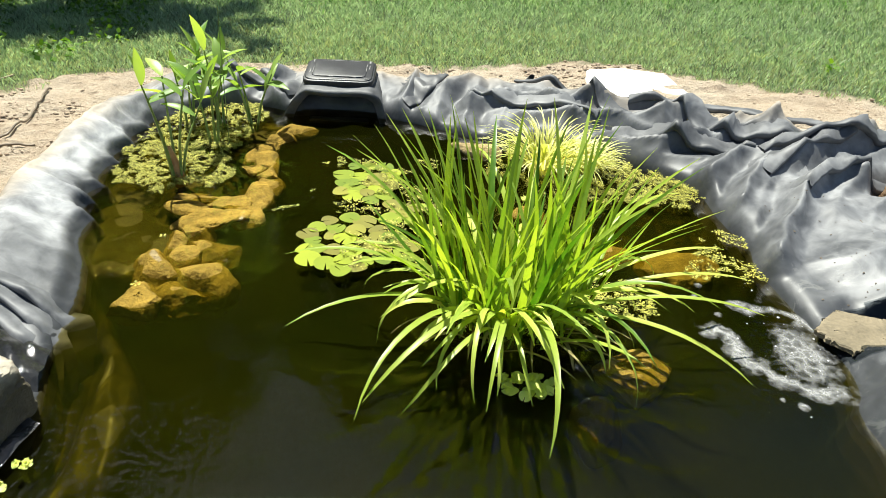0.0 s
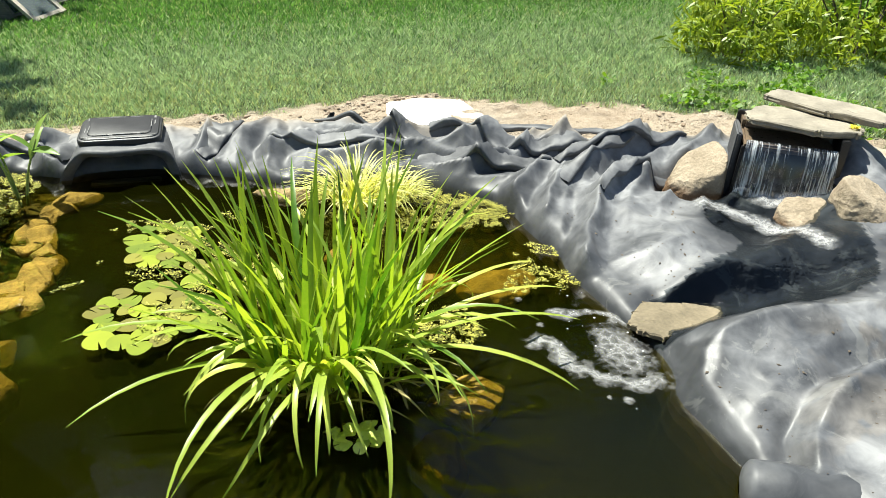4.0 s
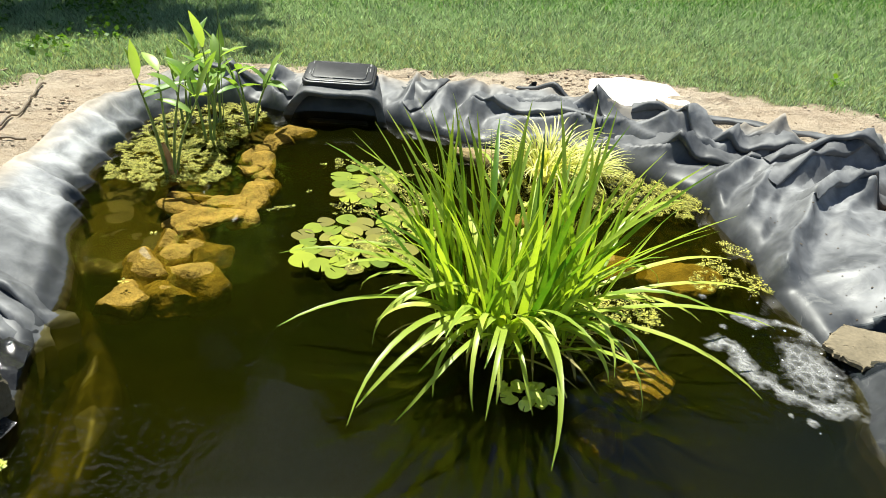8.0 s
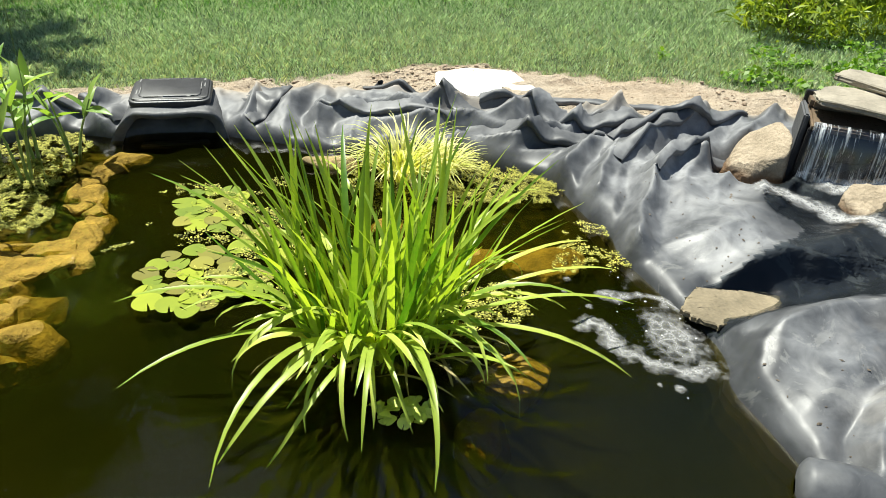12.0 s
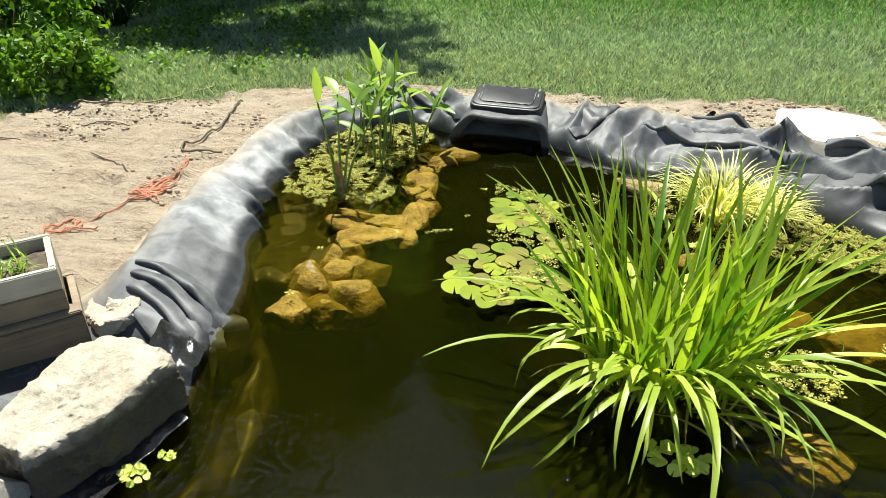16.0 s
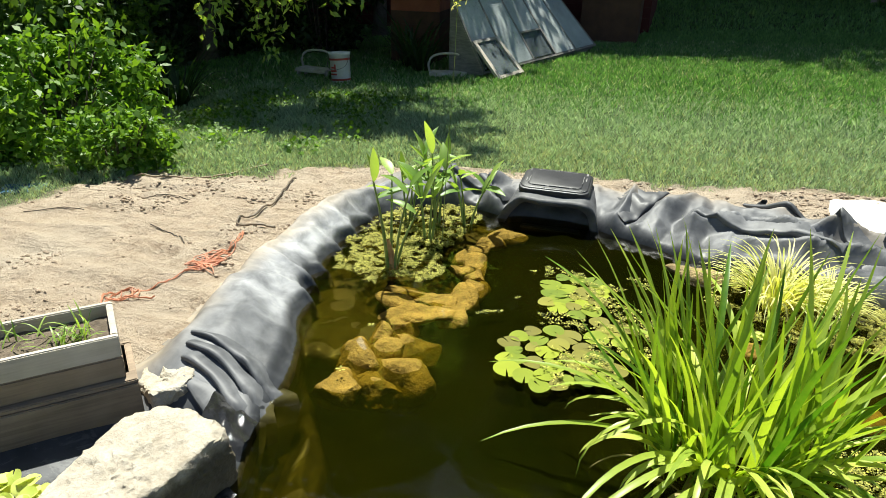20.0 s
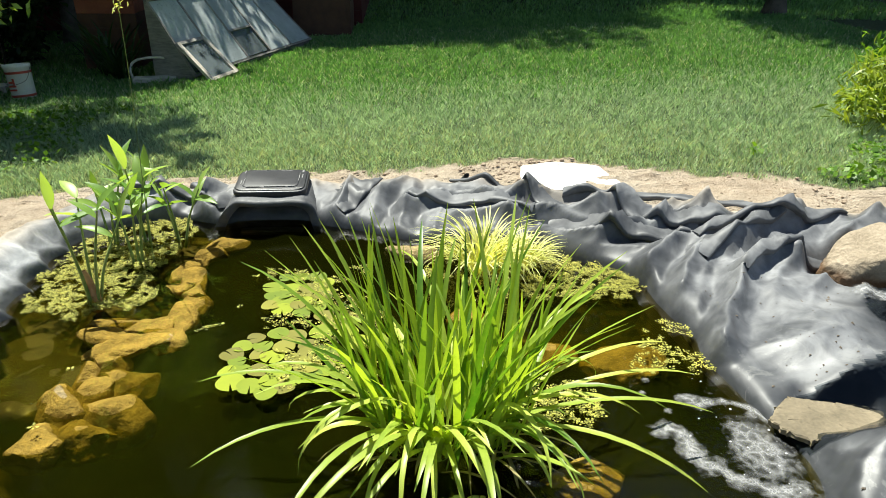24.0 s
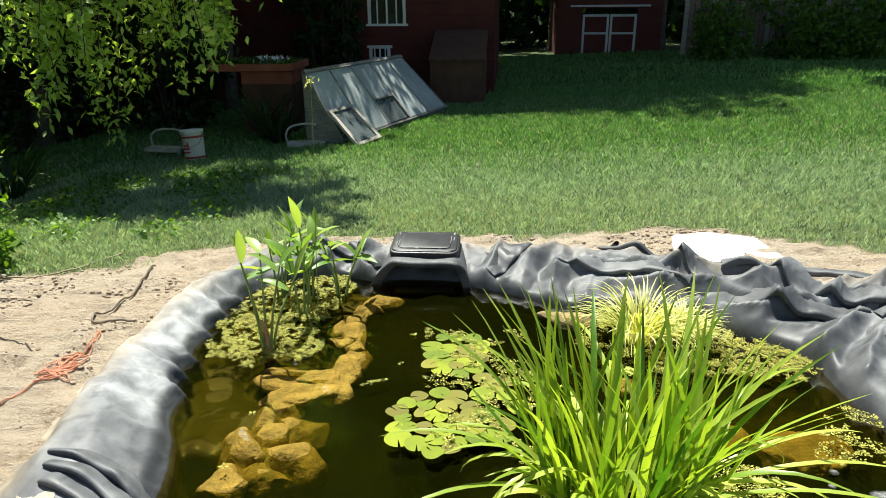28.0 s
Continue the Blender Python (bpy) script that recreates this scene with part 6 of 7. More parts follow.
def lance(length, width, seed, droop=25):
    V, F, n = [], [], 9
    x = z = 0.0
    for k in range(n + 1):
        t = k / n
        w = width * math.sin(math.pi * min(1, t * 0.97 + 0.03) ** 0.8) / 2 + 0.001
        a = radians(15 - droop * t)
        V += [(x, -w, z + w * 0.35), (x, 0, z), (x, w, z + w * 0.35)]
        x += math.cos(a) * length / n
        z += math.sin(a) * length / n
    for k in range(n):
        i = 3 * k
        F += [(i, i + 3, i + 4, i + 1), (i + 1, i + 4, i + 5, i + 2)]
    return raw(V, F)


lances = [lance(0.135 + 0.020 * k, 0.042 + 0.008 * (k % 3), k, 10 + 12 * (k % 4)) for k in range(6)]
for m in lances:
    m.materials.append(CANNA)


def canna(x, y, h, stems, seed, label, lean=0.08, russet=False, sides=3):
    """Stalks that fan out of one foot, a leaf at each tip and a few along the way."""
    rnd = random.Random(seed)
    root = tagged(empty("canna_plant", x, y, -0.06), label, "aquatic plant", "cannas on the plant shelf")
    if russet:
        link("sheath", tubes([(spline([(0.01, 0, 0), (0.0, 0, 0.10), (-0.02, 0.0, 0.22)], 4), [0.034, 0.033, 0.031, 0.029, 0.027, 0.024, 0.020, 0.015, 0.009], 9)]), RED_STEM, root, "russet leaf sheath")
    for k in range(stems):
        a = 2 * math.pi * (k + rnd.random() * 0.7) / stems
        hh = h * rnd.uniform(0.75, 1.15)
        bx, by = 0.018 * math.cos(a), 0.018 * math.sin(a)
        tx, ty = bx + lean * math.cos(a) * rnd.uniform(0.5, 1.6), by + lean * math.sin(a) * rnd.uniform(0.5, 1.4)
        pts = spline([(bx, by, 0), (bx + (tx - bx) * 0.35, by + (ty - by) * 0.35, hh * 0.5), (tx, ty, hh)], 5)
        link("stem", tubes([(pts, [0.0095 * (1 - 0.66 * i / len(pts)) for i in range(len(pts))], 7)]), STEM, root)
        turn = math.degrees(a) + rnd.uniform(-50, 50)
        put(link("leaf", rnd.choice(lances), None, root), *pts[-1], turn, rnd.uniform(-25, 25), -rnd.uniform(15, 80))
        for j in range(sides):
            i = len(pts) - 2 - j - rnd.choice((0, 0, 1))
            put(link("leaf", rnd.choice(lances), None, root), *pts[max(i, 3)], turn + 140 * (j + 1) + rnd.uniform(-40, 40), rnd.uniform(-25, 25), -rnd.uniform(-5, 50))
    return root


canna(-1.33, 3.11, 0.52, 5, 111, "canna with a russet stalk base and broad grey green leaves", 0.12, True, 1)
canna(-1.48, 3.78, 0.48, 3, 112, "canna clump with lance shaped bright leaves", 0.08)
canna(-1.26, 3.53, 0.50, 3, 113, "tall canna with pale green stalks and pointed leaves", 0.07)
canna(-1.29, 3.80, 0.50, 3, 115, "tall canna with crowded pointed light green leaves", 0.08)
canna(-1.11, 3.84, 0.46, 3, 114, "canna clump with slim green leaves by the skimmer", 0.10)
stalk = tagged(empty("flower_stalk", -1.17, 3.52, 0.0), "very thin tall flower stalk with a small spent head", "plant stalk")
link("stalk", tubes([(spline([(0, 0, 0), (0.02, 0, 0.5), (0.045, 0, 1.0), (0.06, -0.02, 1.36)], 5), [0.0024 * (1 - 0.4 * i / 16) for i in range(16)], 6)]), STEM, stalk)
link("flower_head", leaf_mesh(np.array([[0.06, -0.02, 1.34]] * 16) + np.random.default_rng(3).normal(0, 0.012, (16, 3)), 0.028, np.random.default_rng(4), 0.3), SEDGE, stalk)

sedge = tagged(empty("variegated_sedge", 0.62, 3.32, 0.01), "tufted cream and yellow variegated sedge", "ornamental grass")
rnd = random.Random(121)
sb = [blade(rnd.uniform(0.28, 0.46), rnd.uniform(0.006, 0.011), rnd.uniform(45, 86), rnd.uniform(40, 150), k, 7, -0.005, sway=rnd.uniform(-.3, .3)) for k in range(24)]
for m in sb:
    m.materials.append(SEDGE)
for k in range(170):
    a = rnd.uniform(0, 360)
    q = 0.07 * math.sqrt(rnd.random())
    put(link("blade", rnd.choice(sb), None, sedge), q * math.cos(radians(a)), q * math.sin(radians(a)), 0.0, a + rnd.uniform(-30, 30))
sedge2 = copy_thing(sedge, pose(0.86, 3.36, 0.01, 0, 0, 70) @ Matrix.Diagonal((0.72, 0.72, 0.62, 1)))
bpy.data.objects[sedge2.name].scale = (0.72, 0.72, 0.62)
sprouts = [blade(rnd.uniform(0.3, 0.46), 0.010, rnd.uniform(45, 86), rnd.uniform(30, 120), k, 6, -0.005) for k in range(6)]
for m in sprouts:
    m.materials.append(CANNA)
for k in range(70):
    put(link("sprout", sprouts[k % 6], None, planter, "green grass sprout"), -0.1 - 0.7 * rnd.random() ** 1.6, 0.08 + 0.14 * rnd.random(), 0.285, rnd.uniform(0, 360)).scale = (0.28, 0.6, 0.28)


# ---- cold frame ----
GREY_BOARD = make_wood("grey_board", (0.14, 0.13, 0.12), (0.32, 0.30, 0.27))
PANE = surface("frosted_panel", (0.28, 0.31, 0.31), (0.50, 0.54, 0.53), 3, 40, 0.35, 0.2, 0.004)
DARK_PANE = glassy("dusty_glass", (0.20, 0.23, 0.24), 0.55, 0.12)
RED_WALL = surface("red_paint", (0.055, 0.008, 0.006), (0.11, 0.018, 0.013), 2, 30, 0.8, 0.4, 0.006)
DULL_RED = surface("dull_red_board", (0.20, 0.055, 0.03), (0.36, 0.12, 0.06), 4, 40, 0.75, 0.5, 0.006)
BROWN_WALL = surface("brown_board", (0.06, 0.028, 0.016), (0.12, 0.06, 0.034), 4, 40, 0.85, 0.5, 0.006)
WHITE_PAINT = surface("white_paint", (0.62, 0.61, 0.58), (0.82, 0.81, 0.78), 3, 60, 0.55, 0.2, 0.002)
ROOFING = surface("dark_roofing", (0.03, 0.03, 0.03), (0.09, 0.085, 0.08), 3, 40, 0.9, 0.6, 0.01)
NIGHT_GLASS = surface("dark_window_glass", (0.01, 0.012, 0.014), (0.02, 0.024, 0.026), 2, 10, 0.06, 0.05, 0.002)
LOW_A, LOW_B, TOP_A, TOP_B = Vector((-2.23, 8.53, 0.10)), Vector((-1.15, 11.3, 0.17)), Vector((-2.70, 8.62, 0.94)), Vector((-1.92, 11.5, 0.95))
SLOPE_N = (LOW_B - LOW_A).cross(TOP_A - LOW_A).normalized()
if SLOPE_N.z < 0:
    SLOPE_N = -SLOPE_N


def on_slope(u, v, lift=0.0):
    return LOW_A * (1 - u) * (1 - v) + LOW_B * u * (1 - v) + TOP_B * u * v + TOP_A * (1 - u) * v + SLOPE_N * lift


def patch(name, u0, u1, v0, v1, lift, thick, material, parent, label=""):
    c = [(u0, v0), (u1, v0), (u1, v1), (u0, v1)]
    V = [on_slope(u, v, lift) for u, v in c] + [on_slope(u, v, lift + thick) for u, v in c]
    F = [(3, 2, 1, 0), (4, 5, 6, 7)] + [(k, (k + 1) % 4, 4 + (k + 1) % 4, 4 + k) for k in range(4)]
    return link(name, raw(V, F), material, parent, label, False)


cold = tagged(empty("cold_frame", 0, 0, 0), "long cold frame of sloping grey panels in wooden frames", "cold frame")
for k in range(5):
    u0, u1 = k / 5 + 0.006, (k + 1) / 5 - 0.006
    cut = (0.36, 0.0, 0.42, 0.0, 0.0)[k]
    patch("panel", u0, u1, cut + 0.005, 0.97, 0.012, 0.012, PANE, cold, "pale frosted panel")
    if cut:
        patch("glass", u0, u1, 0.02, cut - 0.02, 0.0, 0.006, DARK_PANE, cold, "dark glass sash")
        patch("crossbar", u0, u1, cut - 0.02, cut + 0.003, 0.004, 0.03, GREY_BOARD, cold)
for k in range(6):
    patch("bar", k / 5 - 0.006, k / 5 + 0.006, 0.0, 1.0, -0.01, 0.04, GREY_BOARD, cold)
patch("top_rail", -0.01, 1.01, 0.975, 1.02, 0.0, 0.05, GREY_BOARD, cold)
patch("foot_rail", -0.01, 1.01, -0.03, 0.0, -0.02, 0.05, GREY_BOARD, cold)


def wall_quad(name, a, b, c, d, material, parent):
    """A thin board between four corners."""
    a, b, c, d = Vector(a), Vector(b), Vector(c), Vector(d)
    n = (b - a).cross(d - a).normalized() * 0.02
    V = [a, b, c, d, a + n, b + n, c + n, d + n]
    return link(name, raw(V, [(3, 2, 1, 0), (4, 5, 6, 7)] + [(k, (k + 1) % 4, 4 + (k + 1) % 4, 4 + k) for k in range(4)]), material, parent, "", False)


down = lambda p, z: (p.x, p.y, z)
wall_quad("end_board", down(LOW_A, -0.03), LOW_A, TOP_A, down(TOP_A, -0.03), GREY_BOARD, cold)
wall_quad("end_board", down(LOW_B, 0.0), LOW_B, TOP_B, down(TOP_B, 0.0), GREY_BOARD, cold)
wall_quad("back_board", down(TOP_A, -0.03), TOP_A, TOP_B, down(TOP_B, 0.0), GREY_BOARD, cold)
wall_quad("front_board", down(LOW_A, -0.03), LOW_A, LOW_B, down(LOW_B, 0.0), GREY_BOARD, cold)
# loose sash leaning on the low end
sash = tagged(empty("window_sash", 0, 0, 0), "old wooden window sash with dusty glass leaning on the frame", "window sash")
OUT = Vector((SLOPE_N.x, SLOPE_N.y, 0)).normalized()
FOOT_A, FOOT_B = on_slope(-0.05, 0.0) + OUT * 0.34, on_slope(0.15, 0.0) + OUT * 0.32
FOOT_A.z, FOOT_B.z = 0.06, 0.075
HEAD_A, HEAD_B = on_slope(-0.02, 0.40, 0.055), on_slope(0.18, 0.40, 0.055)
SASH_N = (FOOT_B - FOOT_A).cross(HEAD_A - FOOT_A).normalized()
SASH_N = SASH_N if SASH_N.z > 0 else -SASH_N
for nm, u0, u1, v0, v1, lift, m in (("stile", 0, 0.11, 0, 1, 0, BOARD_PALE), ("stile", 0.89, 1, 0, 1, 0, BOARD_PALE), ("rail", 0.11, 0.89, 0, 0.07, 0, BOARD_PALE), ("rail", 0.11, 0.89, 0.93, 1, 0, GREY_BOARD), ("pane", 0.11, 0.89, 0.07, 0.93, 0.01, DARK_PANE)):
    spots = [FOOT_A * (1 - u) * (1 - v) + FOOT_B * u * (1 - v) + HEAD_B * u * v + HEAD_A * (1 - u) * v + SASH_N * lift for u, v in ((u0, v0), (u1, v0), (u1, v1), (u0, v1))]
    V = spots + [p + SASH_N * (0.006 if nm == "pane" else 0.035) for p in spots]
    link(nm, raw(V, [(3, 2, 1, 0), (4, 5, 6, 7)] + [(k, (k + 1) % 4, 4 + (k + 1) % 4, 4 + k) for k in range(4)]), m, sash, "", False)

# ---- hutch with planted roof ----
hutch = tagged(empty("hutch", -3.74, 9.95, -0.05, 4), "red brown wooden hutch with a planted green roof", "hutch")
for x, y, w, d in ((0.2, -0.45, 0.72, 0.03), (0.2, 0.45, 0.72, 0.03), (-0.14, 0, 0.03, 0.86), (0.54, 0, 0.03, 0.86)):
    for j in range(5):
        put(part("board", slab_box(w, d, 0.172, 0.004), BROWN_WALL if j < 4 else DULL_RED, hutch), x, y, 0.05 + 0.176 * j)
for x, y, w, d in ((0, -0.53, 1.20, 0.04), (0, 0.53, 1.20, 0.04), (-0.58, 0, 0.04, 1.02), (0.58, 0, 0.04, 1.02)):
    put(part("roof_edge", slab_box(w, d, 0.10, 0.006), DULL_RED, hutch), x, y, 0.94)
put(part("roof", slab_box(1.12, 1.02, 0.05, 0.004), GREY_BOARD, hutch), 0, 0, 0.95)
rng = np.random.default_rng(131)
P = np.stack([rng.uniform(-0.53, 0.53, 1700), rng.uniform(-0.48, 0.48, 1700), rng.uniform(1.0, 1.06, 1700)], 1)
link("roof_planting", leaf_mesh(P, rng.uniform(0.04, 0.08, len(P)), rng, 0.6, 0.8), CANOPY, hutch, "low green roof planting")
tagged(link("pale_litter", leaf_mesh(P[:170] * np.array([0.4, 0.5, 1]) + np.array([0.2, -0.1, 0.03]), 0.06, rng, 0.6, 0.8), WHITE_PAINT, hutch, "pale dry leaf litter"), kind="stuff")

# ---- bucket and garden seats ----
def lathe(profile, seg=28):
    V = [(r * math.cos(2 * math.pi * k / seg), r * math.sin(2 * math.pi * k / seg), z) for r, z in profile for k in range(seg)]
    F = [(i * seg + k, i * seg + (k + 1) % seg, (i + 1) * seg + (k + 1) % seg, (i + 1) * seg + k) for i in range(len(profile) - 1) for k in range(seg)]
    return raw(V, F)


bucket = tagged(empty("bucket", -3.86, 7.78, -0.06, 0, -3, -4), "white plastic bucket with red printed bands", "bucket")
PRINT = surface("red_print", (0.42, 0.06, 0.04), (0.55, 0.10, 0.07), 8, 80, 0.5, 0.1, 0.001)
link("body", lathe([(0.0, 0.0), (0.112, 0.0), (0.117, 0.02), (0.127, 0.37), (0.135, 0.375), (0.135, 0.41), (0.130, 0.41), (0.125, 0.38), (0.112, 0.03), (0.0, 0.03)]), WHITE_PAINT, bucket)
for z, h in ((0.07, 0.025), (0.315, 0.025)):
    r = 0.1185 + 0.029 * z
    link("printed_band", lathe([(r, z), (r + 0.002, z + 0.001), (r + 0.002 + 0.029 * h, z + h)]), PRINT, bucket, "red printed band")
for k, (a, z, w, h) in enumerate(((-106, 0.18, 0.09, 0.02), (-106, 0.14, 0.09, 0.02), (-106, 0.22, 0.07, 0.02), (-95, 0.18, 0.02, 0.09))):
    r = 0.1245 + 0.001 * k
    put(part("printed_mark", slab_box(w, 0.006, h, 0.001), PRINT, bucket, "plain red printed mark"), (r - 0.002) * math.cos(radians(a)), (r - 0.002) * math.sin(radians(a)), z, a + 90)
link("handle", tubes([(spline([(-0.137, 0, 0.37), (-0.12, -0.11, 0.25), (0, -0.17, 0.21), (0.12, -0.11, 0.25), (0.137, 0, 0.37)], 5), [0.003] * 21, 6)]), GREY_BOARD, bucket)

WEATHERED = surface("weathered_white_paint", (0.34, 0.31, 0.26), (0.66, 0.63, 0.57), 9, 60, 0.7, 0.4, 0.003)
seat_thing = tagged(empty("garden_bench", -4.42, 8.2, -0.06, -8), "small white garden bench with an arched tube back", "bench", "white garden benches")
arch = spline([(-0.24, 0.05, 0.06), (-0.27, 0.05, 0.20), (-0.2, 0.06, 0.30), (0, 0.06, 0.335), (0.2, 0.06, 0.30), (0.27, 0.05, 0.20), (0.24, 0.05, 0.06)], 5)
link("arched_back", tubes([(arch, [0.015] * len(arch), 8)]), WEATHERED, seat_thing)
for j in range(4):
    put(part("slat", slab_box(0.48, 0.045, 0.02, 0.006), WEATHERED, seat_thing), 0, -0.12 + 0.055 * j, 0.10)
for x in (-0.22, 0.22):
    for y in (-0.11, 0.05):
        put(part("leg", slab_box(0.035, 0.035, 0.11, 0.006), WEATHERED, seat_thing), x, y, 0.0)
put(part("front_rail", slab_box(0.48, 0.025, 0.03, 0.008), WEATHERED, seat_thing), 0, -0.155, 0.075)
copy_thing(seat_thing, pose(-2.68, 8.50, -0.03, 0, 0, 12))

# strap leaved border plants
# shade is painted into these leaves by the darkened leaf colour
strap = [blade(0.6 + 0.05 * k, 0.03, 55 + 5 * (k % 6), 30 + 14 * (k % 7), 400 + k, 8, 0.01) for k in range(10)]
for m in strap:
    m.materials.append(SHADE_TONED_LEAF)
for x, y, n, s, seed in ((-3.15, 8.75, 42, 0.9, 1), (-3.45, 9.1, 30, 1.0, 2), (-5.0, 6.1, 36, 0.9, 3), (-5.8, 6.7, 30, 1.0, 4)):
    lily_b = tagged(empty("daylily", x, y, float(lawn_z(np.array(x), np.array(y)))), "clump of strap leaved daylily in shade", "border plant", "daylilies")
    rnd = random.Random(seed)
    for k in range(n):
        a = rnd.uniform(0, 360)
        put(link("leaf", rnd.choice(strap), None, lily_b), 0.08 * math.cos(radians(a)), 0.08 * math.sin(radians(a)), 0, a + rnd.uniform(-20, 20)).scale = (s, s, s)
ORANGE = leafy("orange_petal", (0.55, 0.12, 0.02), (0.75, 0.22, 0.03), 0.5, 0.4)
petal = lance(0.09, 0.035, 3, 60)
petal.materials.append(ORANGE)
for x, y, z in ((-5.85, 6.5, 0.42), (-5.55, 6.55, 0.48)):
    fl = tagged(empty("daylily_flower", x, y, z), "orange daylily flower on a thin stalk", "flower", "orange daylilies")
    link("stalk", tubes([([(0, 0, -z - 0.1), (0.02, 0, -z * 0.5), (0, 0, 0)], [0.006, 0.005, 0.004], 6)]), STEM, fl)
    for k in range(6):
        put(link("petal", petal, None, fl), 0, 0, 0, 60 * k, 0, -35)

# ---- house ----
def boards(name, x0, x1, z0, z1, step, place, material, parent, holes=()):
    """Lapped siding boards; place maps (along, height) to a pose. Boards stop at the holes."""
    z = z0
    while z < z1:
        spans = [(x0, x1)]
        for hx0, hx1, hz0, hz1 in holes:
            if z + step > hz0 and z < hz1:
                spans = [q for a, b in spans for q in ((a, min(b, hx0)), (max(a, hx1), b)) if q[1] - q[0] > 0.03]
        for a, b in spans:
            ob = part(name, slab_box(b - a, 0.03, step * 0.985, 0), material, parent, "", False)
            ob.matrix_basis = place((a + b) / 2, z)
        z += step


house = tagged(empty("house", 0, 0, 0), "red clapboard house in deep tree shade", "house")
HOLES = [(-2.82, -2.08, 1.44, 2.5), (-2.82, -2.40, 0.60, 0.98)]
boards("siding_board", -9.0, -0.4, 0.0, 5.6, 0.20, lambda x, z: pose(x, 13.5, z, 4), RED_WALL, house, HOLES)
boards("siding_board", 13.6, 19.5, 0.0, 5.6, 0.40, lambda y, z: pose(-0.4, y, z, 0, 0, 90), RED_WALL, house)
put(part("inner_wall", slab_box(8.5, 0.1, 5.6, 0), NIGHT_GLASS, house), -4.75, 13.75, 0)
roof_v = [(-9.4, 13.0, 5.5), (0.0, 13.0, 5.5), (0.0, 16.5, 7.6), (-9.4, 16.5, 7.6), (0.0, 20, 5.5), (-9.4, 20, 5.5)]
roof_v += [(x, y, z + 0.12) for x, y, z in roof_v]
link("roof", raw(roof_v, [(3, 2, 1, 0), (5, 4, 2, 3), (6, 7, 8, 9), (9, 8, 10, 11), (0, 1, 7, 6), (4, 5, 11, 10), (1, 2, 8, 7), (2, 4, 10, 8), (3, 0, 6, 9), (5, 3, 9, 11)]), ROOFING, house, "", False)
for hx0, hx1, hz0, hz1 in HOLES:
    win = put(part("window", slab_box(hx1 - hx0, 0.02, hz1 - hz0, 0.002), NIGHT_GLASS, house, "dark window pane in white frame"), (hx0 + hx1) / 2, 13.55, hz0)
    w, h = hx1 - hx0, hz1 - hz0
    for nm, bw, bh, bx, bz in (("jamb", 0.06, h, -w / 2 + 0.03, 0), ("jamb", 0.06, h, w / 2 - 0.03, 0), ("sill", w + 0.08, 0.05, 0, -0.05), ("head", w + 0.08, 0.06, 0, h), ("mullion", 0.03, h, 0, 0), ("mullion", w, 0.03, 0, h * 0.5), ("mullion", 0.02, h, -w / 4, 0), ("mullion", 0.02, h, w / 4, 0)):
        put(part(nm, slab_box(bw, 0.05, bh, 0.003), WHITE_PAINT, win), bx, -0.05, bz)
# lean-to beside the cold frame
leanto = tagged(empty("bulkhead", -1.0, 12.75, 0.0), "dark brown sloping cellar hatch against the house", "cellar hatch")
put(part("side", slab_box(0.06, 1.2, 0.9, 0.005), BROWN_WALL, leanto), -0.45, 0, 0)
put(part("side", slab_box(0.06, 1.2, 0.9, 0.005), BROWN_WALL, leanto), 0.45, 0, 0)
put(part("front", slab_box(0.84, 0.05, 0.85, 0.005), BROWN_WALL, leanto), 0, -0.58, 0)
put(part("door", slab_box(1.0, 1.35, 0.05, 0.005), BROWN_WALL, leanto), 0, 0, 1.05, 0, 20)

# ---- shed ----
shed = tagged(empty("shed", 3.2, 24.0, 0.1), "red wooden shed with white trimmed double doors", "shed")
DARK_RED = surface("dark_red_paint", (0.09, 0.014, 0.01), (0.16, 0.03, 0.022), 2, 30, 0.75, 0.4, 0.006)
boards("wall_board", -1.7, 1.7, 0.0, 2.4, 0.2, lambda x, z: pose(x, 0, z), DARK_RED, shed, [(-0.9, 0.9, 0.05, 1.42)])
boards("wall_board", 0.0, 2.6, 0.0, 2.4, 0.4, lambda y, z: pose(-1.7, y, z, 0, 0, 90), DARK_RED, shed)
boards("wall_board", 0.0, 2.6, 0.0, 2.4, 0.4, lambda y, z: pose(1.7, y, z, 0, 0, 90), DARK_RED, shed)
for s in (-1, 1):
    dr = put(part("door", slab_box(0.87, 0.04, 1.34, 0.004), DARK_RED, shed), 0.45 * s, 0.01, 0.07)
    for nm, bw, bh, bx, bz in (("stile", 0.075, 1.34, -0.395, 0), ("stile", 0.075, 1.34, 0.395, 0), ("rail", 0.72, 0.08, 0, 0), ("rail", 0.72, 0.07, 0, 0.70), ("rail", 0.72, 0.08, 0, 1.26)):
        put(part(nm, slab_box(bw, 0.03, bh, 0.003), WHITE_PAINT, dr, "white trim"), bx, -0.036, bz)
put(part("fascia", slab_box(2.6, 0.05, 0.06, 0.004), WHITE_PAINT, shed), 0, -0.05, 1.64)
put(part("roof", slab_box(3.8, 3.2, 0.12, 0.01), ROOFING, shed), 0, 1.25, 2.45, 0, 8)

fence = tagged(empty("fence", 5.0, 21.2, 0.2), "weathered board fence half hidden by the hedge", "fence")
for k in range(34):
    put(part("board", slab_box(0.14, 0.02, 1.75 + 0.05 * math.sin(k * 2.1), 0.004), BOARD_BROWN if k % 5 else BOARD_PALE, fence), 0.155 * k, 0.02 * math.sin(k), 0.05 * (k % 3 == 0))

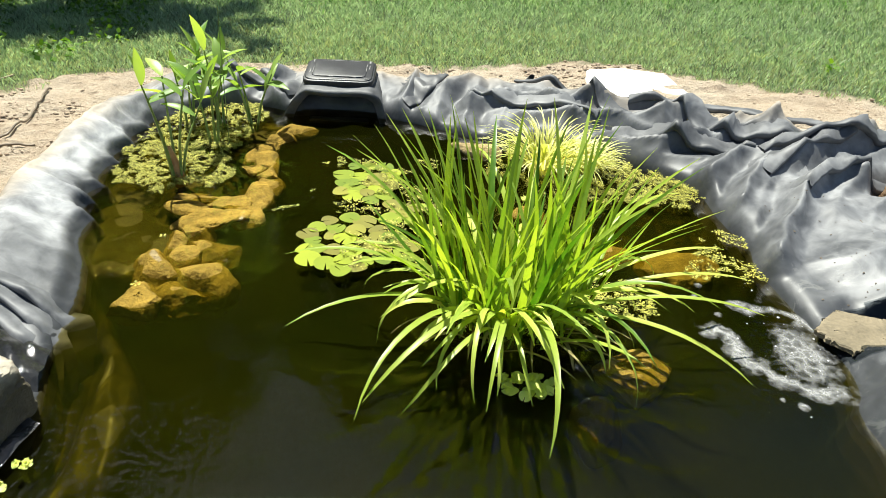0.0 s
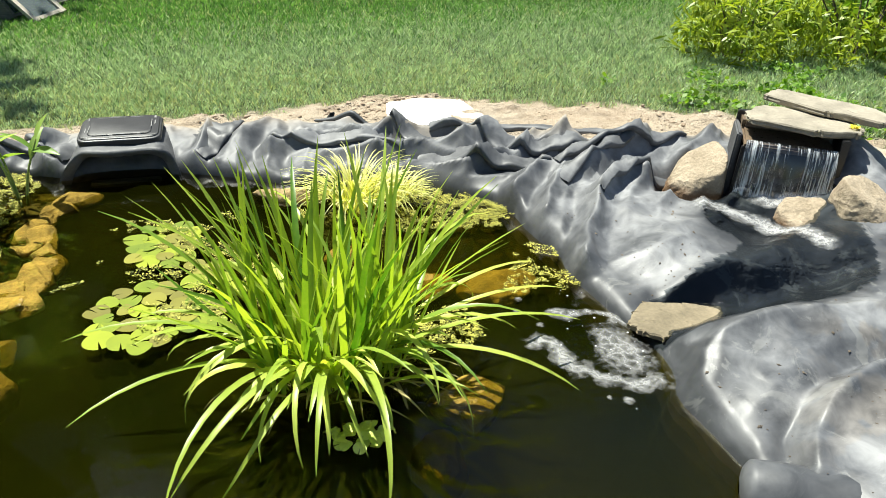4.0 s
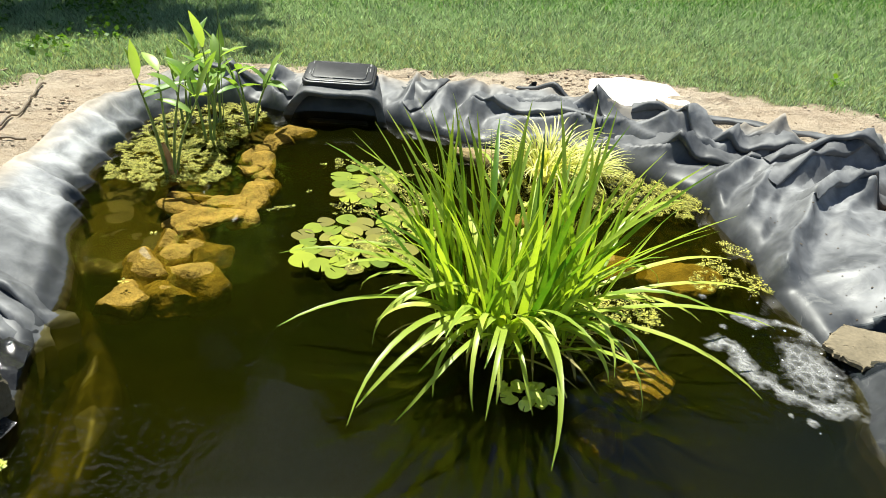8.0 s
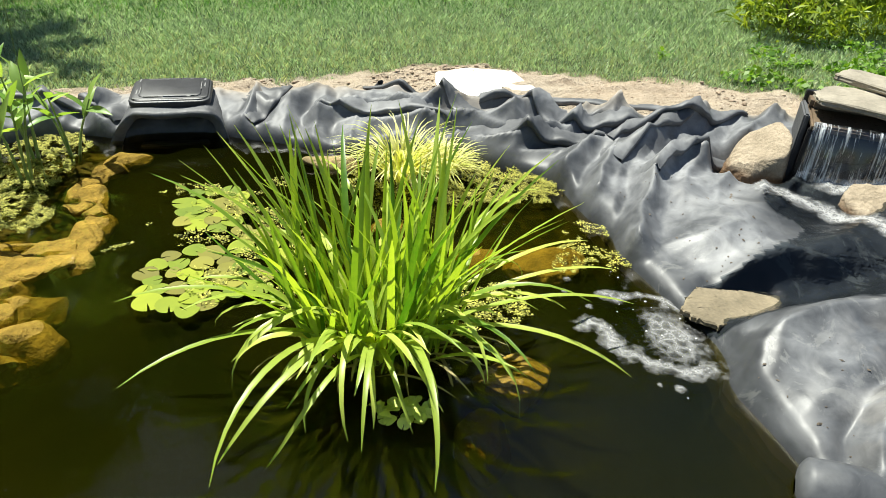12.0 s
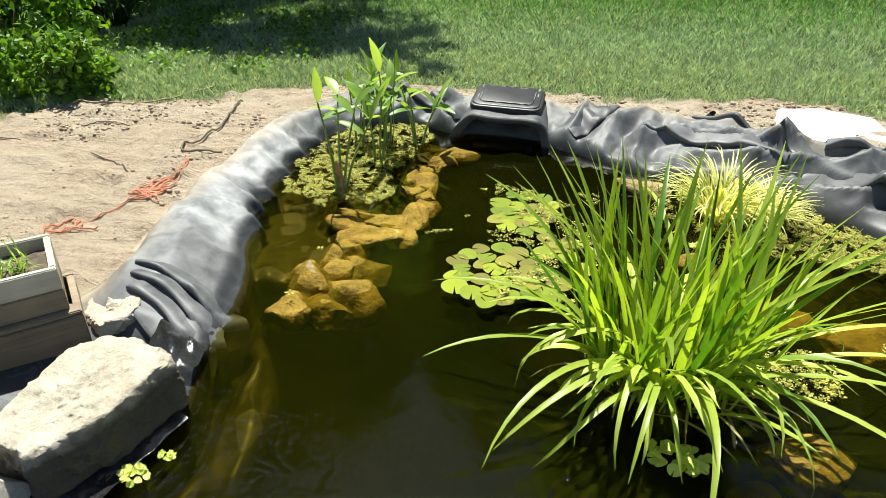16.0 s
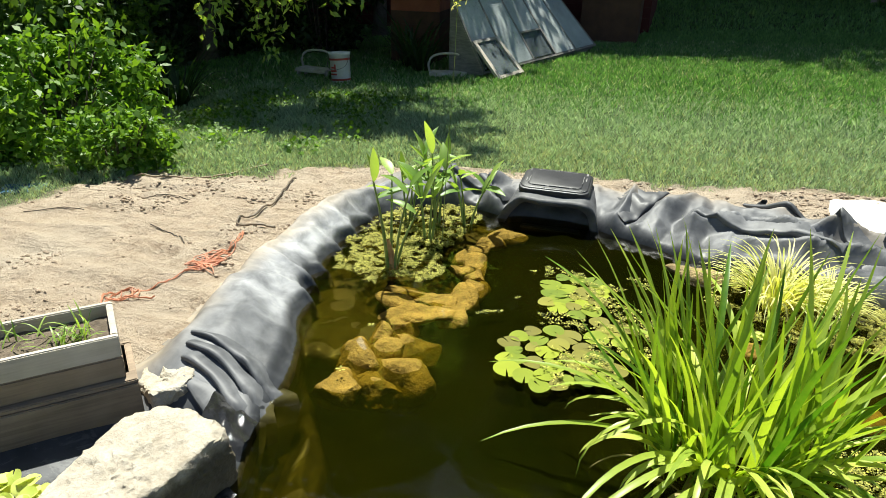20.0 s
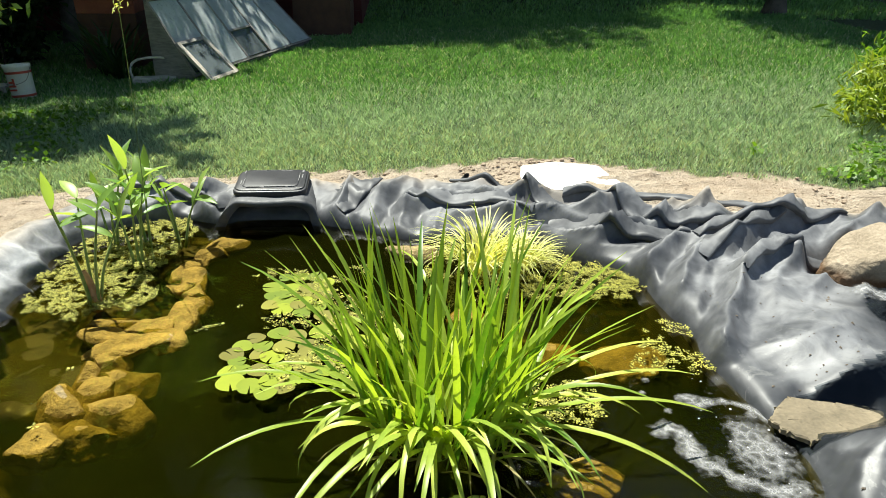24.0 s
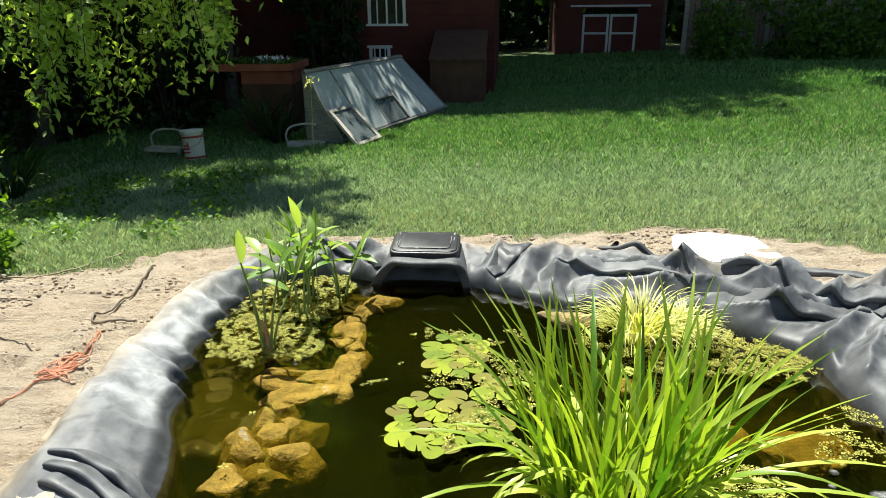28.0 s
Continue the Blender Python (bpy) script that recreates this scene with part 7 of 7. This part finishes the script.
# ---- hose, cable, bits ----
HOSE = surface("brown_hose", (0.085, 0.065, 0.042), (0.19, 0.145, 0.095), 10, 60, 0.55, 0.3, 0.003)
TAN_HOSE = surface("tan_hose", (0.20, 0.15, 0.08), (0.34, 0.26, 0.16), 10, 60, 0.6, 0.3, 0.003)
CABLE = surface("orange_cable", (0.44, 0.16, 0.08), (0.62, 0.27, 0.15), 10, 60, 0.5, 0.1, 0.001)


def lay(name, pts, r, material, label, category, group="", lift=0.0):
    line = spline([(x, y, 0) for x, y in pts], 8)
    line = [Vector((p.x, p.y, float(ground_z(np.array(p.x), np.array(p.y))) + r * 0.8 + lift)) for p in line]
    return tagged(link(name, tubes([(line, [r] * len(line), 7)]), material), label, category, group)


lay("garden_hose", [(-2.46, 4.10), (-2.42, 3.90), (-2.37, 3.66), (-2.35, 3.48), (-2.40, 3.30), (-2.36, 3.22), (-2.27, 3.22), (-2.14, 3.27)], 0.0065, HOSE, "short length of dark brown hose on the soil", "hose", "", 0.01)
lay("garden_hose", [(-3.60, 3.80), (-3.40, 3.88), (-3.07, 4.03), (-2.95, 4.22), (-2.86, 4.38)], 0.0065, TAN_HOSE, "tan hose lying along the edge of the lawn", "hose", "", 0.01)
rnd = random.Random(141)
for k in range(4):
    near = [(-2.40, 2.15), (-2.46 + rnd.uniform(-.04, .04), 2.29), (-2.47 + rnd.uniform(-.03, .05), 2.38), (-2.38 + rnd.uniform(-.04, .04), 2.36), (-2.33 + rnd.uniform(-.06, .04), 2.27 + rnd.uniform(-.03, .03)), (-2.40 + rnd.uniform(-.05, .05), 2.24)]
    run = [(-2.36 + rnd.uniform(-.02, .02), 2.36), (-2.30 + rnd.uniform(-.02, .02), 2.50 + rnd.uniform(-.02, .02)), (-2.26, 2.58)] if k < 2 else [(-2.30, 2.31), (-2.25, 2.34)]
    lay("extension_cable", near + run, 0.0027, CABLE, "tangled orange cable on the dug soil", "cable", "orange cable", 0.003 + 0.003 * k)
for k in range(4):
    far = [(-2.26, 2.58)]
    for i in range(5):
        far += [(-2.15 + rnd.uniform(-.06, .02), 2.70 + rnd.uniform(-.06, .14)), (-2.26 + rnd.uniform(-.05, .04), 2.66 + rnd.uniform(-.06, .14))]
    far += [(-2.20 + rnd.uniform(-.03, .03), 2.88), (-2.24 + rnd.uniform(-.03, .03), 3.02), (-2.26 + rnd.uniform(-.02, .02), 3.13)] if k < 3 else []
    lay("extension_cable", far, 0.0027, CABLE, "tangled orange cable beside the liner", "cable", "orange cable", 0.003 + 0.003 * k)
tarp = tagged(put(part("plastic_scrap", slab_box(0.30, 0.16, 0.02, 0.008), surface("blue_plastic", (0.03, 0.09, 0.16), (0.07, 0.18, 0.28), 6, 50, 0.35, 0.6, 0.02)), -4.30, 3.46, -0.06, 25, 6), "scrap of blue plastic under the shrub", "plastic scrap")
pipe = tagged(link("plastic_pipe", tubes([([(-4.62, 4.72, 0.40), (-4.46, 4.66, 0.33)], [0.022, 0.022], 10)]), WHITE_PAINT), "short white plastic pipe among the shrubs", "pipe")
roll = spline([(1.47, 1.17, 0.0), (1.53, 1.13, 0.01), (1.68, 1.05, 0.015), (1.9, 0.92, 0.02), (2.3, 0.66, 0.03)], 7)
me = tubes([(roll, [0.095 * min(1, 0.25 + (i / 7) ** 0.6) * (1 + 0.02 * math.sin(i * 0.9)) for i in range(len(roll))], 20)])
with_values(me, "dust", np.full(len(me.vertices), 0.18))
with_values(me, "gloss", np.full(len(me.vertices), 0.4))
tagged(link("liner_roll", me, LINER, liner), "rolled spare liner")
block("rock", [(1.58, 0.88), (1.60, 0.95), (1.67, 0.96), (1.70, 0.90), (1.64, 0.86)], 0.07, 0.125, 31, WHITE_STONE, "small white stone on the rolled liner", "rock", (0, 0), 0.008)
stick = [(-2.9, 3.1, -2.5, 2.9), (-3.3, 3.5, -2.95, 3.55), (-3.9, 3.1, -3.5, 3.2)]
for x0, y0, x1, y1 in stick:
    lay("twig", [(x0, y0), ((x0 + x1) / 2, (y0 + y1) / 2 + 0.03), (x1, y1)], 0.0032, BARK, "dry twig on the bare soil", "twig", "twigs on the soil", 0.004)

YELLOW = leafy("yellow_petal", (0.60, 0.50, 0.02), (0.80, 0.72, 0.05), 0.5, 0.3)
bloom = tagged(empty("yellow_blossom", 3.14, 2.66, 0.556), "small yellow blossom lying on the capstone", "flower")
ym = lance(0.028, 0.016, 5, 40)
ym.materials.append(YELLOW)
for k in range(9):
    put(link("petal", ym, None, bloom), 0.012 * math.cos(k), 0.012 * math.sin(k), 0.002 * (k % 3), 40 * k, 0, -25)
GREY_LOG = surface("grey_driftwood", (0.16, 0.14, 0.12), (0.38, 0.34, 0.29), 8, 50, 0.9, 0.8, 0.02)
log = spline([(5.0, 4.15, 0.36), (5.3, 4.05, 0.38), (5.7, 3.8, 0.37)], 5)
tagged(link("log", tubes([(log, [0.05 + 0.012 * math.sin(2.3 * i) for i in range(len(log))], 10)]), GREY_LOG), "weathered grey log lying in the weeds", "log")
